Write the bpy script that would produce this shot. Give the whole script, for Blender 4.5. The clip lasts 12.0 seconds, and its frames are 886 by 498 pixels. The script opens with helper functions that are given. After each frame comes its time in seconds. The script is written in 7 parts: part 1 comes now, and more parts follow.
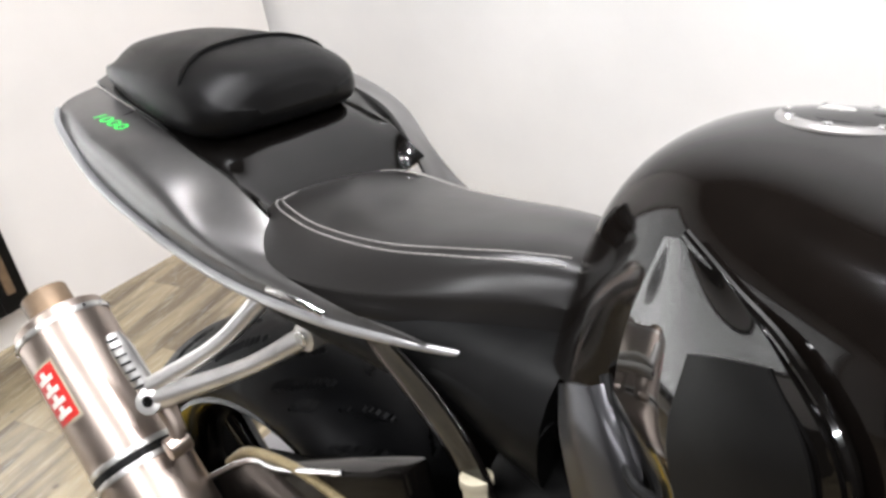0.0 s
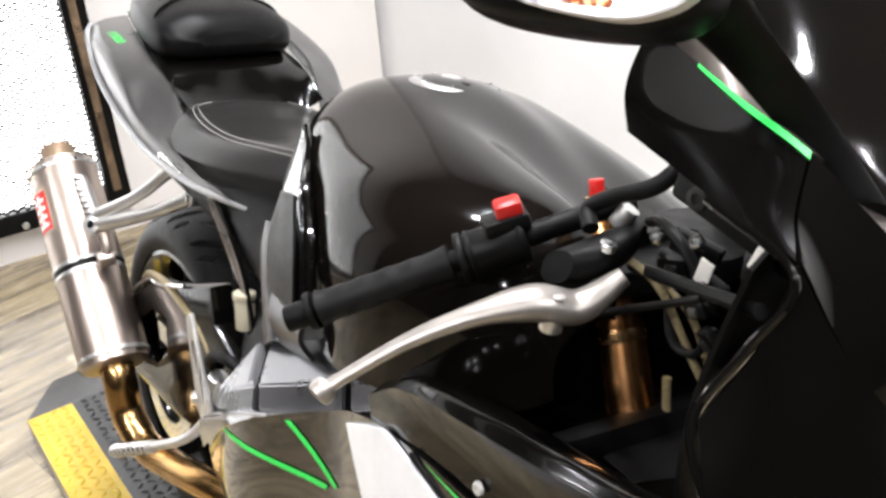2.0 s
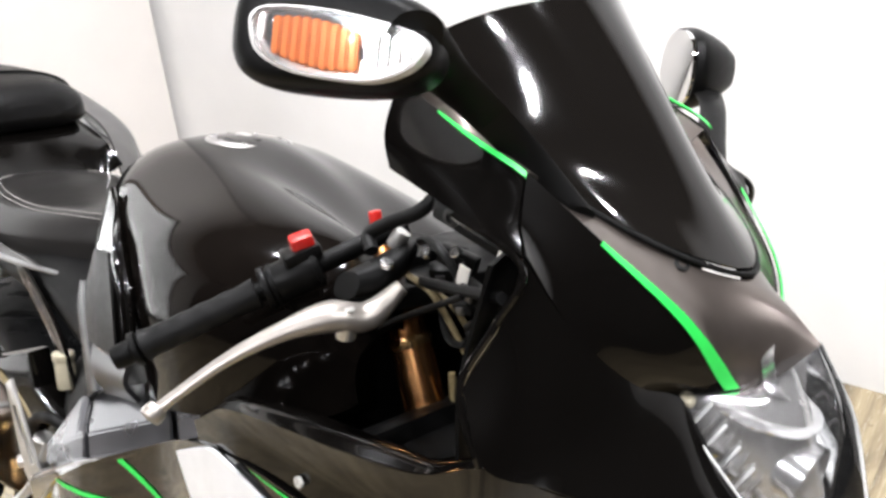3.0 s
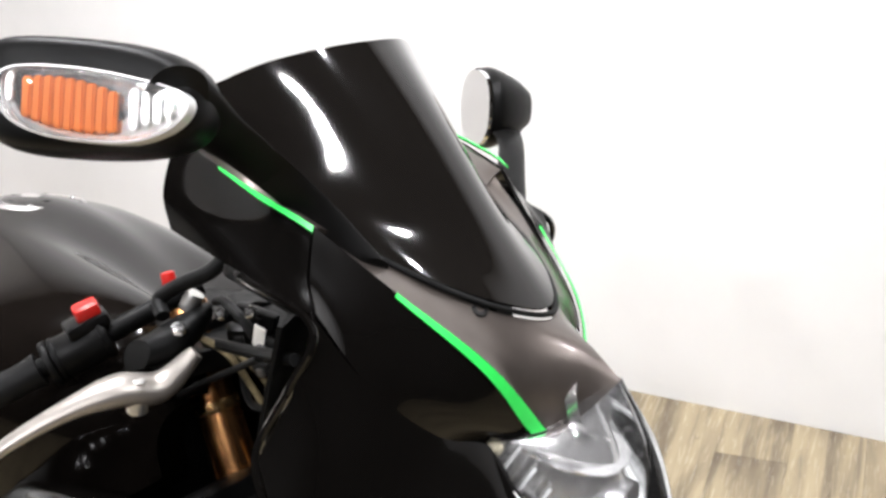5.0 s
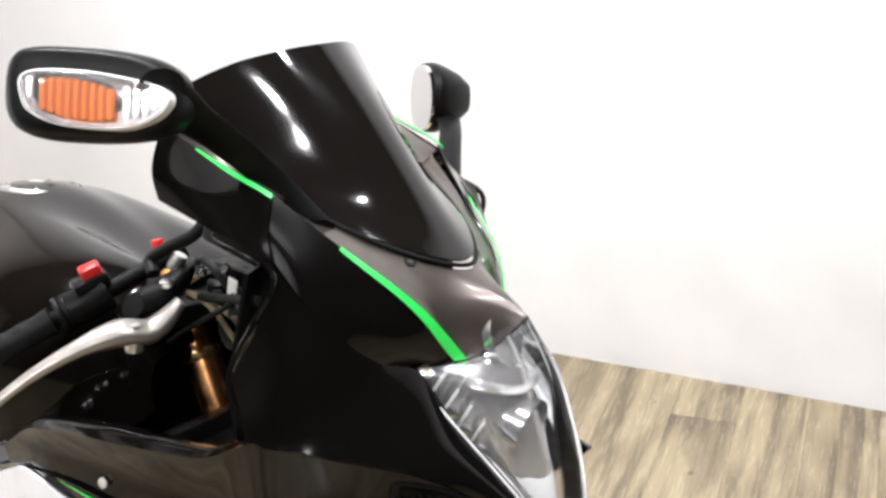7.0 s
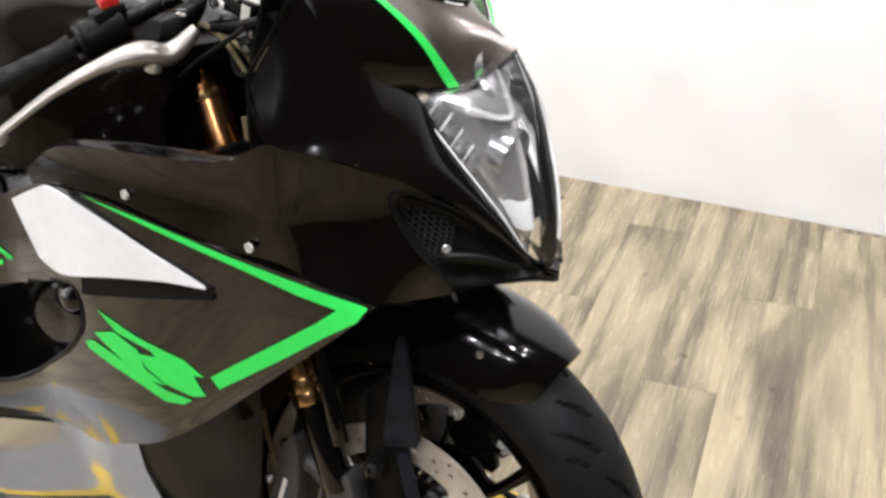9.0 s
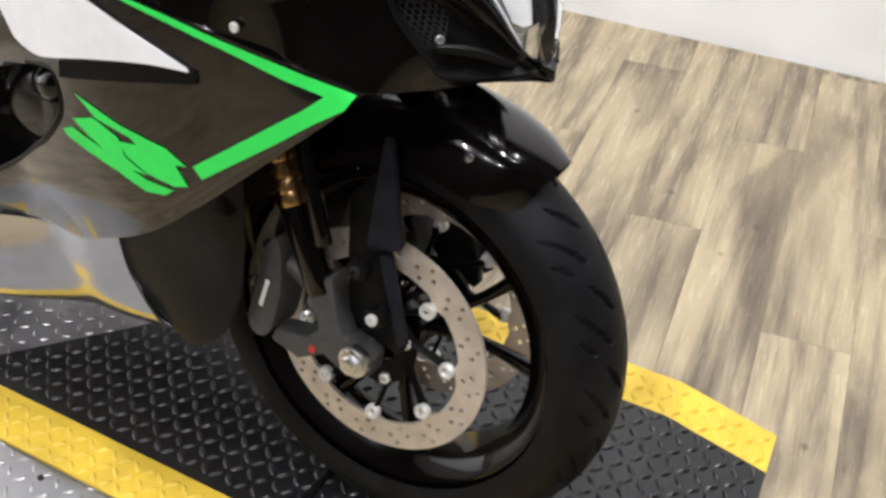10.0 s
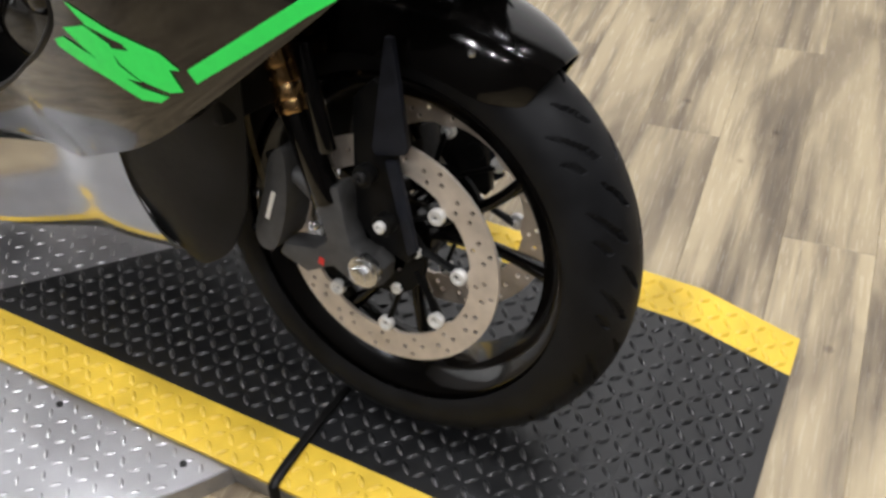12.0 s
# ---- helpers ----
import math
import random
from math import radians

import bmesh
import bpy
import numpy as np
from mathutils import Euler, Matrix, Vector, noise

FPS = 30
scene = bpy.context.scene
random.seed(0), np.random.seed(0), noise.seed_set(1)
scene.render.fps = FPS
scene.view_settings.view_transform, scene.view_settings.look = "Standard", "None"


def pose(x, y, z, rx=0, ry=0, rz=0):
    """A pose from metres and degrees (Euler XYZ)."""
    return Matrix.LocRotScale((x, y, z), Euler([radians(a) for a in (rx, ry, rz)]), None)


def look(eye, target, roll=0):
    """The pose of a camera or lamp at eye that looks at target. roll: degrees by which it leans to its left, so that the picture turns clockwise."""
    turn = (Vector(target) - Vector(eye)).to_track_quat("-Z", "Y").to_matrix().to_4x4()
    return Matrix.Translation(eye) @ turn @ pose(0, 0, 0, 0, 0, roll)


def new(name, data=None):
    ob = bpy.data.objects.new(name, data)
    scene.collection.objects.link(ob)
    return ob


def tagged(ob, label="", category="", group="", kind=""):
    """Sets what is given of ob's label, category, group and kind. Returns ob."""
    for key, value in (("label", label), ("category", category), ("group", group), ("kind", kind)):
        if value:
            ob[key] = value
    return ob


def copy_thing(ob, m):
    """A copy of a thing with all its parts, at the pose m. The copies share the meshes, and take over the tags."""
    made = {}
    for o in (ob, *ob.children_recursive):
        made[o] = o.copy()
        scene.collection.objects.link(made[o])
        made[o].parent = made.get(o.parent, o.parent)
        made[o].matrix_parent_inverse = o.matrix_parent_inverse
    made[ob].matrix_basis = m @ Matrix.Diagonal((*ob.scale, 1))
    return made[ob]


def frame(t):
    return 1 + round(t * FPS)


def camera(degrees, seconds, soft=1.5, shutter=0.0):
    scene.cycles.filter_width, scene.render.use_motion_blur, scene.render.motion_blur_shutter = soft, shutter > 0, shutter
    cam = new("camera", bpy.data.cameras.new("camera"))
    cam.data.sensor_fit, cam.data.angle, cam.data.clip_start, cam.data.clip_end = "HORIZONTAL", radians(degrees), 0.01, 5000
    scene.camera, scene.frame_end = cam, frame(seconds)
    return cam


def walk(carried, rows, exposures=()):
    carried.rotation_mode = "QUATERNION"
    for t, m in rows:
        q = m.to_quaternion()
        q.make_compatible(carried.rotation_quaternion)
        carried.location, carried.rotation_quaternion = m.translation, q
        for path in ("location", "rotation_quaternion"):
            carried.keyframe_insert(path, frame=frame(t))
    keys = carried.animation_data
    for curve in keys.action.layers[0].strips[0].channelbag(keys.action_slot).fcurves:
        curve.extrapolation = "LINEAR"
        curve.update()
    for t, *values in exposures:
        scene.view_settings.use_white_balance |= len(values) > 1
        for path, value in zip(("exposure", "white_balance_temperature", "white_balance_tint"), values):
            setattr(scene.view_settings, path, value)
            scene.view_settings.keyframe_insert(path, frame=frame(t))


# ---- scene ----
cam = camera(47.5, 12.0, soft=3.0)
PATH = [
    (0, (-0.33, -0.492, 1.296), (-1.658, 0.645, 0.324), -11.6),
    (0.5, (-0.173, -0.557, 1.335), (-1.678, 0.473, 0.515), -9.6),
    (1, (-0.003, -0.485, 1.342), (-1.57, 0.451, 0.525), -8.2),
    (1.5, (0.17, -0.385, 1.305), (-1.427, 0.403, 0.394), -5.2),
    (2, (0.278, -0.407, 1.318), (-1.282, 0.465, 0.419), -5.5),
    (2.5, (0.34, -0.462, 1.347), (-1.1, 0.611, 0.468), -5.8),
    (3, (0.391, -0.468, 1.357), (-0.971, 0.728, 0.513), -5.9),
    (3.2, (0.401, -0.468, 1.356), (-0.933, 0.769, 0.525), -5.4),
    (4.8, (0.399, -0.422, 1.364), (-0.763, 0.974, 0.528), -5.7),
    (5, (0.399, -0.425, 1.356), (-0.745, 1.002, 0.547), -5.5),
    (5.5, (0.399, -0.42, 1.363), (-0.696, 1.057, 0.574), -6.3),
    (6, (0.424, -0.452, 1.38), (-0.699, 1.014, 0.612), -6.7),
    (6.5, (0.467, -0.502, 1.391), (-0.623, 0.96, 0.571), -5.6),
    (6.7, (0.496, -0.512, 1.396), (-0.623, 0.928, 0.576), -5.8),
    (8.3, (0.623, -0.617, 1.391), (-0.498, 0.771, 0.486), -8.4),
    (8.5, (0.607, -0.638, 1.374), (-0.46, 0.759, 0.419), -6.2),
    (9, (0.588, -0.662, 1.336), (-0.414, 0.692, 0.258), -3.8),
    (9.5, (0.592, -0.67, 1.311), (-0.358, 0.616, 0.109), -3.1),
    (10, (0.59, -0.677, 1.276), (-0.294, 0.547, -0.035), -1.0),
    (10.5, (0.587, -0.685, 1.245), (-0.241, 0.496, -0.141), 0.5),
    (11, (0.592, -0.689, 1.225), (-0.193, 0.473, -0.201), 0.8),
    (11.5, (0.592, -0.691, 1.218), (-0.203, 0.466, -0.205), 0.2),
    (12, (0.606, -0.675, 1.225), (-0.271, 0.456, -0.171), -4.4),
]
walk(cam, [(t, look(e, g, r)) for t, e, g, r in PATH], exposures=[(0.0, -0.04), (1.5, 0.10), (3.0, 0.14), (5.0, 0.02), (6.5, 0.02), (9.0, 0.0), (10.0, -0.12), (12.0, -0.28)])

# ---- world and lights ----
world = bpy.data.worlds.new("world")
scene.world = world
world.use_nodes = True
wn = world.node_tree
wbg = wn.nodes["Background"]
wbg.inputs[0].default_value = (1.0, 0.97, 0.93, 1)
wbg.inputs[1].default_value = 0.05
ROOM_TURN = 7.5          # the room stands turned against the motorcycle
ROOM = pose(0, 0, 0, 0, 0, ROOM_TURN)
CEIL = 3.0
LAMPS = [(-1.3, 0.55), (-0.9, 0.55), (-1.3, 0.25), (-0.95, 0.25), (-0.5, 0.0), (0.0, -0.08), (0.5, -0.16), (1.0, -0.24), (1.6, -0.34), (0.6, 0.7), (1.4, 0.5), (-1.1, -2.2), (-0.3, -2.3), (0.5, -2.4), (1.3, -2.5)]


def spot_glow(name, m, size, watts, colour=(0.965, 0.962, 1.0)):
    data = bpy.data.lights.new(name, "AREA")
    data.shape, data.size, data.energy, data.color = "DISK", size, watts, colour
    ob = new(name, data)
    ob.matrix_world = m
    return ob


for u, v in LAMPS:
    spot_glow("downlight_glow", ROOM @ pose(u, v, CEIL - 0.035), 0.09, 16 if v > -1 else 30)

# ---- materials ----
def material(name, colour, rough=0.5, metal=0.0, coat=0.0, coat_rough=0.05, spec=0.5):
    m = bpy.data.materials.new(name)
    m.use_nodes = True
    b = m.node_tree.nodes["Principled BSDF"]
    b.inputs["Base Color"].default_value = (*colour, 1)
    b.inputs["Roughness"].default_value = rough
    b.inputs["Metallic"].default_value = metal
    b.inputs["Coat Weight"].default_value = coat
    b.inputs["Coat Roughness"].default_value = coat_rough
    b.inputs["Specular IOR Level"].default_value = spec
    return m


def nodes_of(m):
    return m.node_tree.nodes, m.node_tree.links, m.node_tree.nodes["Principled BSDF"]


def add_noise(m, scale, detail=4.0, kind="Object", stretch=(1, 1, 1)):
    n, l, b = nodes_of(m)
    co = n.new("ShaderNodeTexCoord")
    mp = n.new("ShaderNodeMapping")
    mp.inputs["Scale"].default_value = stretch
    tx = n.new("ShaderNodeTexNoise")
    tx.inputs["Scale"].default_value, tx.inputs["Detail"].default_value = scale, detail
    l.new(co.outputs[kind], mp.inputs[0])
    l.new(mp.outputs[0], tx.inputs["Vector"])
    return tx.outputs["Fac"]


def ramp(m, fac, stops):
    n, l, b = nodes_of(m)
    r = n.new("ShaderNodeValToRGB")
    while len(r.color_ramp.elements) < len(stops):
        r.color_ramp.elements.new(0.5)
    for e, (p, c) in zip(r.color_ramp.elements, stops):
        e.position, e.color = p, (*c, 1) if len(c) == 3 else c
    l.new(fac, r.inputs[0])
    return r.outputs[0]


def span(m, fac, lo, hi):
    n, l, b = nodes_of(m)
    r = n.new("ShaderNodeMapRange")
    r.inputs["To Min"].default_value, r.inputs["To Max"].default_value = lo, hi
    l.new(fac, r.inputs[0])
    return r.outputs[0]


def bump(m, fac, strength, distance=0.001):
    n, l, b = nodes_of(m)
    k = n.new("ShaderNodeBump")
    k.inputs["Strength"].default_value, k.inputs["Distance"].default_value = strength, distance
    old = b.inputs["Normal"].links
    if old:
        l.new(old[0].from_socket, k.inputs["Normal"])
    l.new(fac, k.inputs["Height"])
    l.new(k.outputs[0], b.inputs["Normal"])


def worn(name, colour, rough, metal=0.0, scale=30, spread=0.25, rough_spread=0.12, coat=0.0, bumps=0.0, fine=300, coat_rough=0.05):
    """A material with a coarse and a fine variation of colour and roughness, and a fine relief."""
    m = material(name, colour, rough, metal, coat, coat_rough, 0.5 if max(colour) > 0.03 else 0.13)
    n, l, b = nodes_of(m)
    a = add_noise(m, scale, 5)
    lo = tuple(c * (1 - spread) for c in colour)
    hi = tuple(min(1, c * (1 + spread)) for c in colour)
    l.new(ramp(m, a, [(0.3, lo), (0.7, hi)]), b.inputs["Base Color"])
    f = add_noise(m, fine, 3)
    if coat:
        b.inputs["Specular IOR Level"].default_value = 0.15
    l.new(span(m, add_noise(m, scale * 2.3, 6), max(0.02, rough - rough_spread), min(1, rough + rough_spread)), b.inputs["Roughness"])
    if bumps:
        bump(m, f, bumps)
    return m


BLACK_GLOSS = worn("black_paint", (0.0022, 0.0019, 0.0017), 0.16, 0.0, 6, 0.2, 0.04, coat=0.42, coat_rough=0.03)
EDGE_GLOSS = worn("edge_gloss", (0.0025, 0.0022, 0.002), 0.12, 0.0, 6, 0.2, 0.04, coat=1.0, coat_rough=0.02)
TANK_PAINT = worn("dark_tank_paint", (0.0040, 0.0031, 0.0026), 0.10, 0.0, 40, 0.15, 0.02, coat=0.2, coat_rough=0.02)
GUNMETAL = worn("gunmetal_paint", (0.120, 0.102, 0.092), 0.34, 0.75, 60, 0.06, 0.04, coat=0.5, coat_rough=0.12)
GREY_PAINT = worn("grey_metallic_paint", (0.054, 0.051, 0.049), 0.15, 0.9, 6, 0.04, 0.02, coat=0.9, coat_rough=0.03)
TAIL_GREY = worn("tail_grey_paint", (0.095, 0.092, 0.090), 0.34, 0.7, 40, 0.08, 0.04, coat=0.5, coat_rough=0.06)
CAP_GREY = worn("fuel_cap_metal", (0.30, 0.29, 0.28), 0.4, 0.7, 60, 0.1, 0.06)
SILVER_PAINT = worn("silver_paint", (0.86, 0.86, 0.87), 0.34, 0.1, 60, 0.03, 0.05, coat=0.5)
BELLY_SILVER = worn("belly_silver_paint", (0.56, 0.555, 0.55), 0.14, 0.9, 40, 0.06, 0.04, coat=0.4)
MATT_BLACK = worn("black_plastic", (0.0040, 0.0039, 0.0038), 0.40, 0, 40, 0.3, 0.1, bumps=0.08, fine=900)
DEEP_BLACK = worn("shadowed_black_metal", (0.003, 0.003, 0.003), 0.5, 0.2, 25, 0.4, 0.15, bumps=0.1)
RUBBER = worn("rubber", (0.006, 0.006, 0.006), 0.5, 0, 60, 0.25, 0.1, bumps=0.15, fine=700)
TYRE = worn("tyre_rubber", (0.0062, 0.0064, 0.0070), 0.5, 0, 24, 0.35, 0.12, bumps=0.12, fine=500)
LEATHER = worn("seat_vinyl", (0.0145, 0.0136, 0.0130), 0.29, 0, 18, 0.08, 0.03, bumps=0.01, fine=900)
PILLION = worn("pillion_vinyl", (0.0035, 0.0034, 0.0034), 0.36, 0, 18, 0.2, 0.06, bumps=0.22, fine=1500)
LEATHER.node_tree.nodes["Principled BSDF"].inputs["Specular IOR Level"].default_value = 0.32
THREAD = worn("grey_thread", (0.20, 0.19, 0.18), 0.8, 0, 300, 0.3)
ALU = worn("cast_aluminium", (0.62, 0.61, 0.59), 0.36, 0.9, 40, 0.12, 0.1, bumps=0.1, fine=600)
BRIGHT = worn("bright_steel", (0.75, 0.75, 0.75), 0.2, 1.0, 60, 0.08, 0.08)
LEVER_MAT = worn("lever_aluminium", (0.38, 0.35, 0.32), 0.42, 0.85, 50, 0.1, 0.08, bumps=0.06)
DISC_MAT = worn("brake_disc_steel", (0.56, 0.49, 0.41), 0.45, 0.5, 30, 0.18, 0.1, bumps=0.1, fine=900)
GOLD = worn("gold_anodised", (0.62, 0.30, 0.12), 0.24, 1.0, 30, 0.12, 0.06)
GOLD_LIGHT = worn("pale_gold_anodised", (0.72, 0.45, 0.20), 0.26, 1.0, 30, 0.15, 0.06)
TITAN = worn("brushed_titanium", (0.44, 0.37, 0.32), 0.36, 1.0, 12, 0.12, 0.1, bumps=0.05)
PIPE = worn("heat_tinted_pipe", (0.45, 0.27, 0.11), 0.22, 1.0, 22, 0.45, 0.08)
GREEN = worn("green_vinyl", (0.030, 0.72, 0.10), 0.4, 0, 80, 0.05)
RED = worn("red_plastic", (0.48, 0.014, 0.010), 0.35, 0, 80, 0.15)
LABEL_RED = worn("red_label", (0.55, 0.025, 0.02), 0.4, 0, 80, 0.1)
LABEL_WHITE = worn("white_label", (0.8, 0.77, 0.7), 0.45, 0, 80, 0.06)
HOSE = worn("braided_hose", (0.24, 0.19, 0.10), 0.4, 0.2, 400, 0.3, bumps=0.2, fine=1600)
RUST = worn("stained_steel", (0.20, 0.14, 0.09), 0.55, 0.5, 14, 0.6, 0.15)
DARK_GREY = worn("grey_cast_metal", (0.030, 0.0295, 0.029), 0.5, 0.5, 60, 0.2, 0.1, bumps=0.15, fine=800)
SATIN = worn("satin_grey_cover", (0.17, 0.17, 0.18), 0.28, 0.75, 8, 0.04, 0.03)
SPAR_GREY = worn("satin_cast_frame", (0.055, 0.055, 0.058), 0.30, 0.8, 6, 0.03, 0.02)
SATIN_BLUE = worn("dark_slate_plastic", (0.012, 0.013, 0.017), 0.45, 0, 60, 0.2, 0.08)
CALIPER_GREY = worn("grey_cast_caliper", (0.060, 0.059, 0.058), 0.52, 0.2, 60, 0.18, 0.1, bumps=0.15, fine=800)
BOBBIN = worn("pale_machined_metal", (0.66, 0.65, 0.62), 0.42, 0.35, 90, 0.12, 0.08)
CHROME_SATIN = worn("satin_chrome", (0.72, 0.71, 0.71), 0.22, 0.9, 60, 0.08, 0.06)
YELLOWED = worn("cream_plastic", (0.42, 0.38, 0.28), 0.5, 0, 40, 0.1)


def thin_clear(name, tint, gloss=0.02, haze=0.04):
    """A thin clear cover: light passes straight through, with a Fresnel gloss."""
    m = bpy.data.materials.new(name)
    m.use_nodes = True
    n, l = m.node_tree.nodes, m.node_tree.links
    n.remove(n["Principled BSDF"])
    tr, gl, fr, mx = n.new("ShaderNodeBsdfTransparent"), n.new("ShaderNodeBsdfGlossy"), n.new("ShaderNodeFresnel"), n.new("ShaderNodeMixShader")
    tr.inputs[0].default_value = (*tint, 1)
    gl.inputs["Roughness"].default_value = gloss
    fr.inputs["IOR"].default_value = 1.6
    df, hz = n.new("ShaderNodeBsdfDiffuse"), n.new("ShaderNodeMixShader")
    df.inputs[0].default_value = (0.8, 0.8, 0.8, 1)
    hz.inputs[0].default_value = haze
    l.new(tr.outputs[0], hz.inputs[1])
    l.new(df.outputs[0], hz.inputs[2])
    l.new(fr.outputs[0], mx.inputs[0])
    l.new(hz.outputs[0], mx.inputs[1])
    l.new(gl.outputs[0], mx.inputs[2])
    l.new(mx.outputs[0], n["Material Output"].inputs[0])
    return m


CLEAR = thin_clear("clear_lens", (0.96, 0.965, 0.97), 0.03, 0.012)
CHROME_DULL = worn("dull_chrome", (0.70, 0.69, 0.68), 0.24, 0.8, 30, 0.1, 0.08)
EDGE_SILVER = worn("silver_edge", (0.36, 0.36, 0.36), 0.35, 0.7, 60, 0.08, 0.06)
THIN_CLEAR = thin_clear("clear_cover", (0.97, 0.97, 0.96))
FROSTED = worn("frosted_plastic", (0.70, 0.70, 0.69), 0.22, 0.0, 90, 0.08, 0.08)
SMOKED = material("smoked_screen", (0.006, 0.0052, 0.0046), 0.06, 0, 0.5, 0.02, 0.2)
AMBER = material("amber_bulb", (0.62, 0.17, 0.035), 0.12, 0.35)
MIRROR = material("mirror_glass", (0.9, 0.9, 0.9), 0.02, 1.0)
REFLECTOR = worn("reflector_chrome", (0.80, 0.80, 0.80), 0.12, 1.0, 25, 0.08, 0.06)

# ---- shape helpers ----
def part(name, bm, mat, parent, label="", smooth=True, angle=35):
    """Links a bmesh as one mesh object under a thing or a part."""
    me = bpy.data.meshes.new(name)
    bmesh.ops.recalc_face_normals(bm, faces=bm.faces[:])
    bm.to_mesh(me)
    bm.free()
    me.materials.append(mat)
    if smooth:
        me.shade_smooth()
        me.set_sharp_from_angle(angle=radians(angle))
    ob = new(name, me)
    if parent is not None:
        ob.parent = parent
    if label:
        tagged(ob, label)
    return ob


def spline(pts, n, closed=False):
    """Catmull-Rom through the points, n samples."""
    p = np.array(pts, float)
    k = len(p)
    out = []
    steps = np.linspace(0, k if closed else k - 1, n, endpoint=not closed)
    for s in steps:
        i = int(min(s, (k if closed else k - 1) - 1e-9))
        f = s - i
        if closed:
            a, b, c, d = p[(i - 1) % k], p[i % k], p[(i + 1) % k], p[(i + 2) % k]
        else:
            b, c = p[i], p[min(i + 1, k - 1)]
            a = p[i - 1] if i > 0 else 2 * b - c
            d = p[i + 2] if i + 2 < k else 2 * c - b
        out.append(0.5 * (2 * b + (c - a) * f + (2 * a - 5 * b + 4 * c - d) * f**2 + (3 * b - a - 3 * c + d) * f**3))
    return np.array(out)


def surface(rows, nu=24, nv=12, thick=0.003, mirror=False, lift=0.0):
    """A smooth sheet through rows of control points, given a thickness. mirror: the rows run from the middle plane to the side, and the other side follows."""
    rows = [list(map(tuple, r)) for r in rows]
    if mirror:
        rows = [[(x, -y, z) for x, y, z in r[:0:-1]] + r for r in rows]
    lines = np.array([spline(r, nu) for r in rows])
    grid = np.array([spline(lines[:, i], nv) for i in range(nu)])
    du = np.gradient(grid, axis=0)
    dv = np.gradient(grid, axis=1)
    nrm = np.cross(du, dv)
    nrm /= np.linalg.norm(nrm, axis=2, keepdims=True) + 1e-12
    grid = grid + nrm * lift
    bm = bmesh.new()
    top = [[bm.verts.new(q) for q in col] for col in grid]
    for i in range(nu - 1):
        for j in range(nv - 1):
            bm.faces.new((top[i][j], top[i + 1][j], top[i + 1][j + 1], top[i][j + 1]))
    if thick:
        low = [[bm.verts.new(q) for q in col] for col in grid - nrm * thick]
        for i in range(nu - 1):
            for j in range(nv - 1):
                bm.faces.new((low[i][j], low[i][j + 1], low[i + 1][j + 1], low[i + 1][j]))
        ring = [(i, 0) for i in range(nu)] + [(nu - 1, j) for j in range(1, nv)] + [(i, nv - 1) for i in range(nu - 2, -1, -1)] + [(0, j) for j in range(nv - 2, 0, -1)]
        for (a, b), (c, d) in zip(ring, ring[1:] + ring[:1]):
            try:
                bm.faces.new((top[a][b], low[a][b], low[c][d], top[c][d]))
            except ValueError:
                pass
    return bm


def loft(sections, n=24, m=0, closed=True, cap=True):
    """A skin over rings of control points; n samples a ring, m sections after smoothing."""
    rings = np.array([spline(s, n, closed) for s in sections])
    if m:
        rings = np.array([spline(rings[:, i], m) for i in range(n)]).transpose(1, 0, 2)
    bm = bmesh.new()
    vs = [[bm.verts.new(q) for q in r] for r in rings]
    for a, b in zip(vs, vs[1:]):
        for i in range(n if closed else n - 1):
            bm.faces.new((a[i], a[(i + 1) % n], b[(i + 1) % n], b[i]))
    if cap and closed:
        bm.faces.new(vs[0][::-1])
        bm.faces.new(vs[-1])
    return bm


def tube(path, radius, n=12, m=0, flat=1.0, cap=True):
    """A round bar along a path; radius one number or one a point; flat squeezes it along its second axis."""
    p = np.array(path, float)
    r = np.full(len(p), radius, float) if np.isscalar(radius) else np.array(radius, float)
    if m:
        pr = spline(np.c_[p, r], m)
        p, r = pr[:, :3], pr[:, 3]
    t = np.gradient(p, axis=0)
    t /= np.linalg.norm(t, axis=1, keepdims=True)
    ref = np.array([0, 0, 1.0]) if abs(t[0][2]) < 0.9 else np.array([1.0, 0, 0])
    rings = []
    a = np.cross(t[0], ref)
    for k in range(len(p)):
        a = a - (a @ t[k]) * t[k]
        a /= np.linalg.norm(a)
        b = np.cross(t[k], a)
        rings.append([p[k] + r[k] * (a * math.cos(w) + flat * b * math.sin(w)) for w in np.linspace(0, 2 * math.pi, n, endpoint=False)])
    bm = bmesh.new()
    vs = [[bm.verts.new(q) for q in ring] for ring in rings]
    for u, v in zip(vs, vs[1:]):
        for i in range(n):
            bm.faces.new((u[i], u[(i + 1) % n], v[(i + 1) % n], v[i]))
    if cap:
        bm.faces.new(vs[0][::-1])
        bm.faces.new(vs[-1])
    return bm


def lathe(profile, n=64, m=Matrix(), closed=False, arc=(0, 360)):
    """Turns a profile of (radius, y) about the y axis; closed joins the profile's ends."""
    bm = bmesh.new()
    full = arc[1] - arc[0] >= 360
    angles = np.radians(np.linspace(*arc, n, endpoint=not full))
    vs = [[bm.verts.new(m @ Vector((r * math.cos(w), y, r * math.sin(w)))) for r, y in profile] for w in angles]
    k = len(profile)
    for i in range(n if full else n - 1):
        a, b = vs[i], vs[(i + 1) % n]
        for j in range(k if closed else k - 1):
            bm.faces.new((a[j], b[j], b[(j + 1) % k], a[(j + 1) % k]))
    if not full and closed:
        bm.faces.new(vs[0])
        bm.faces.new(vs[-1][::-1])
    return bm


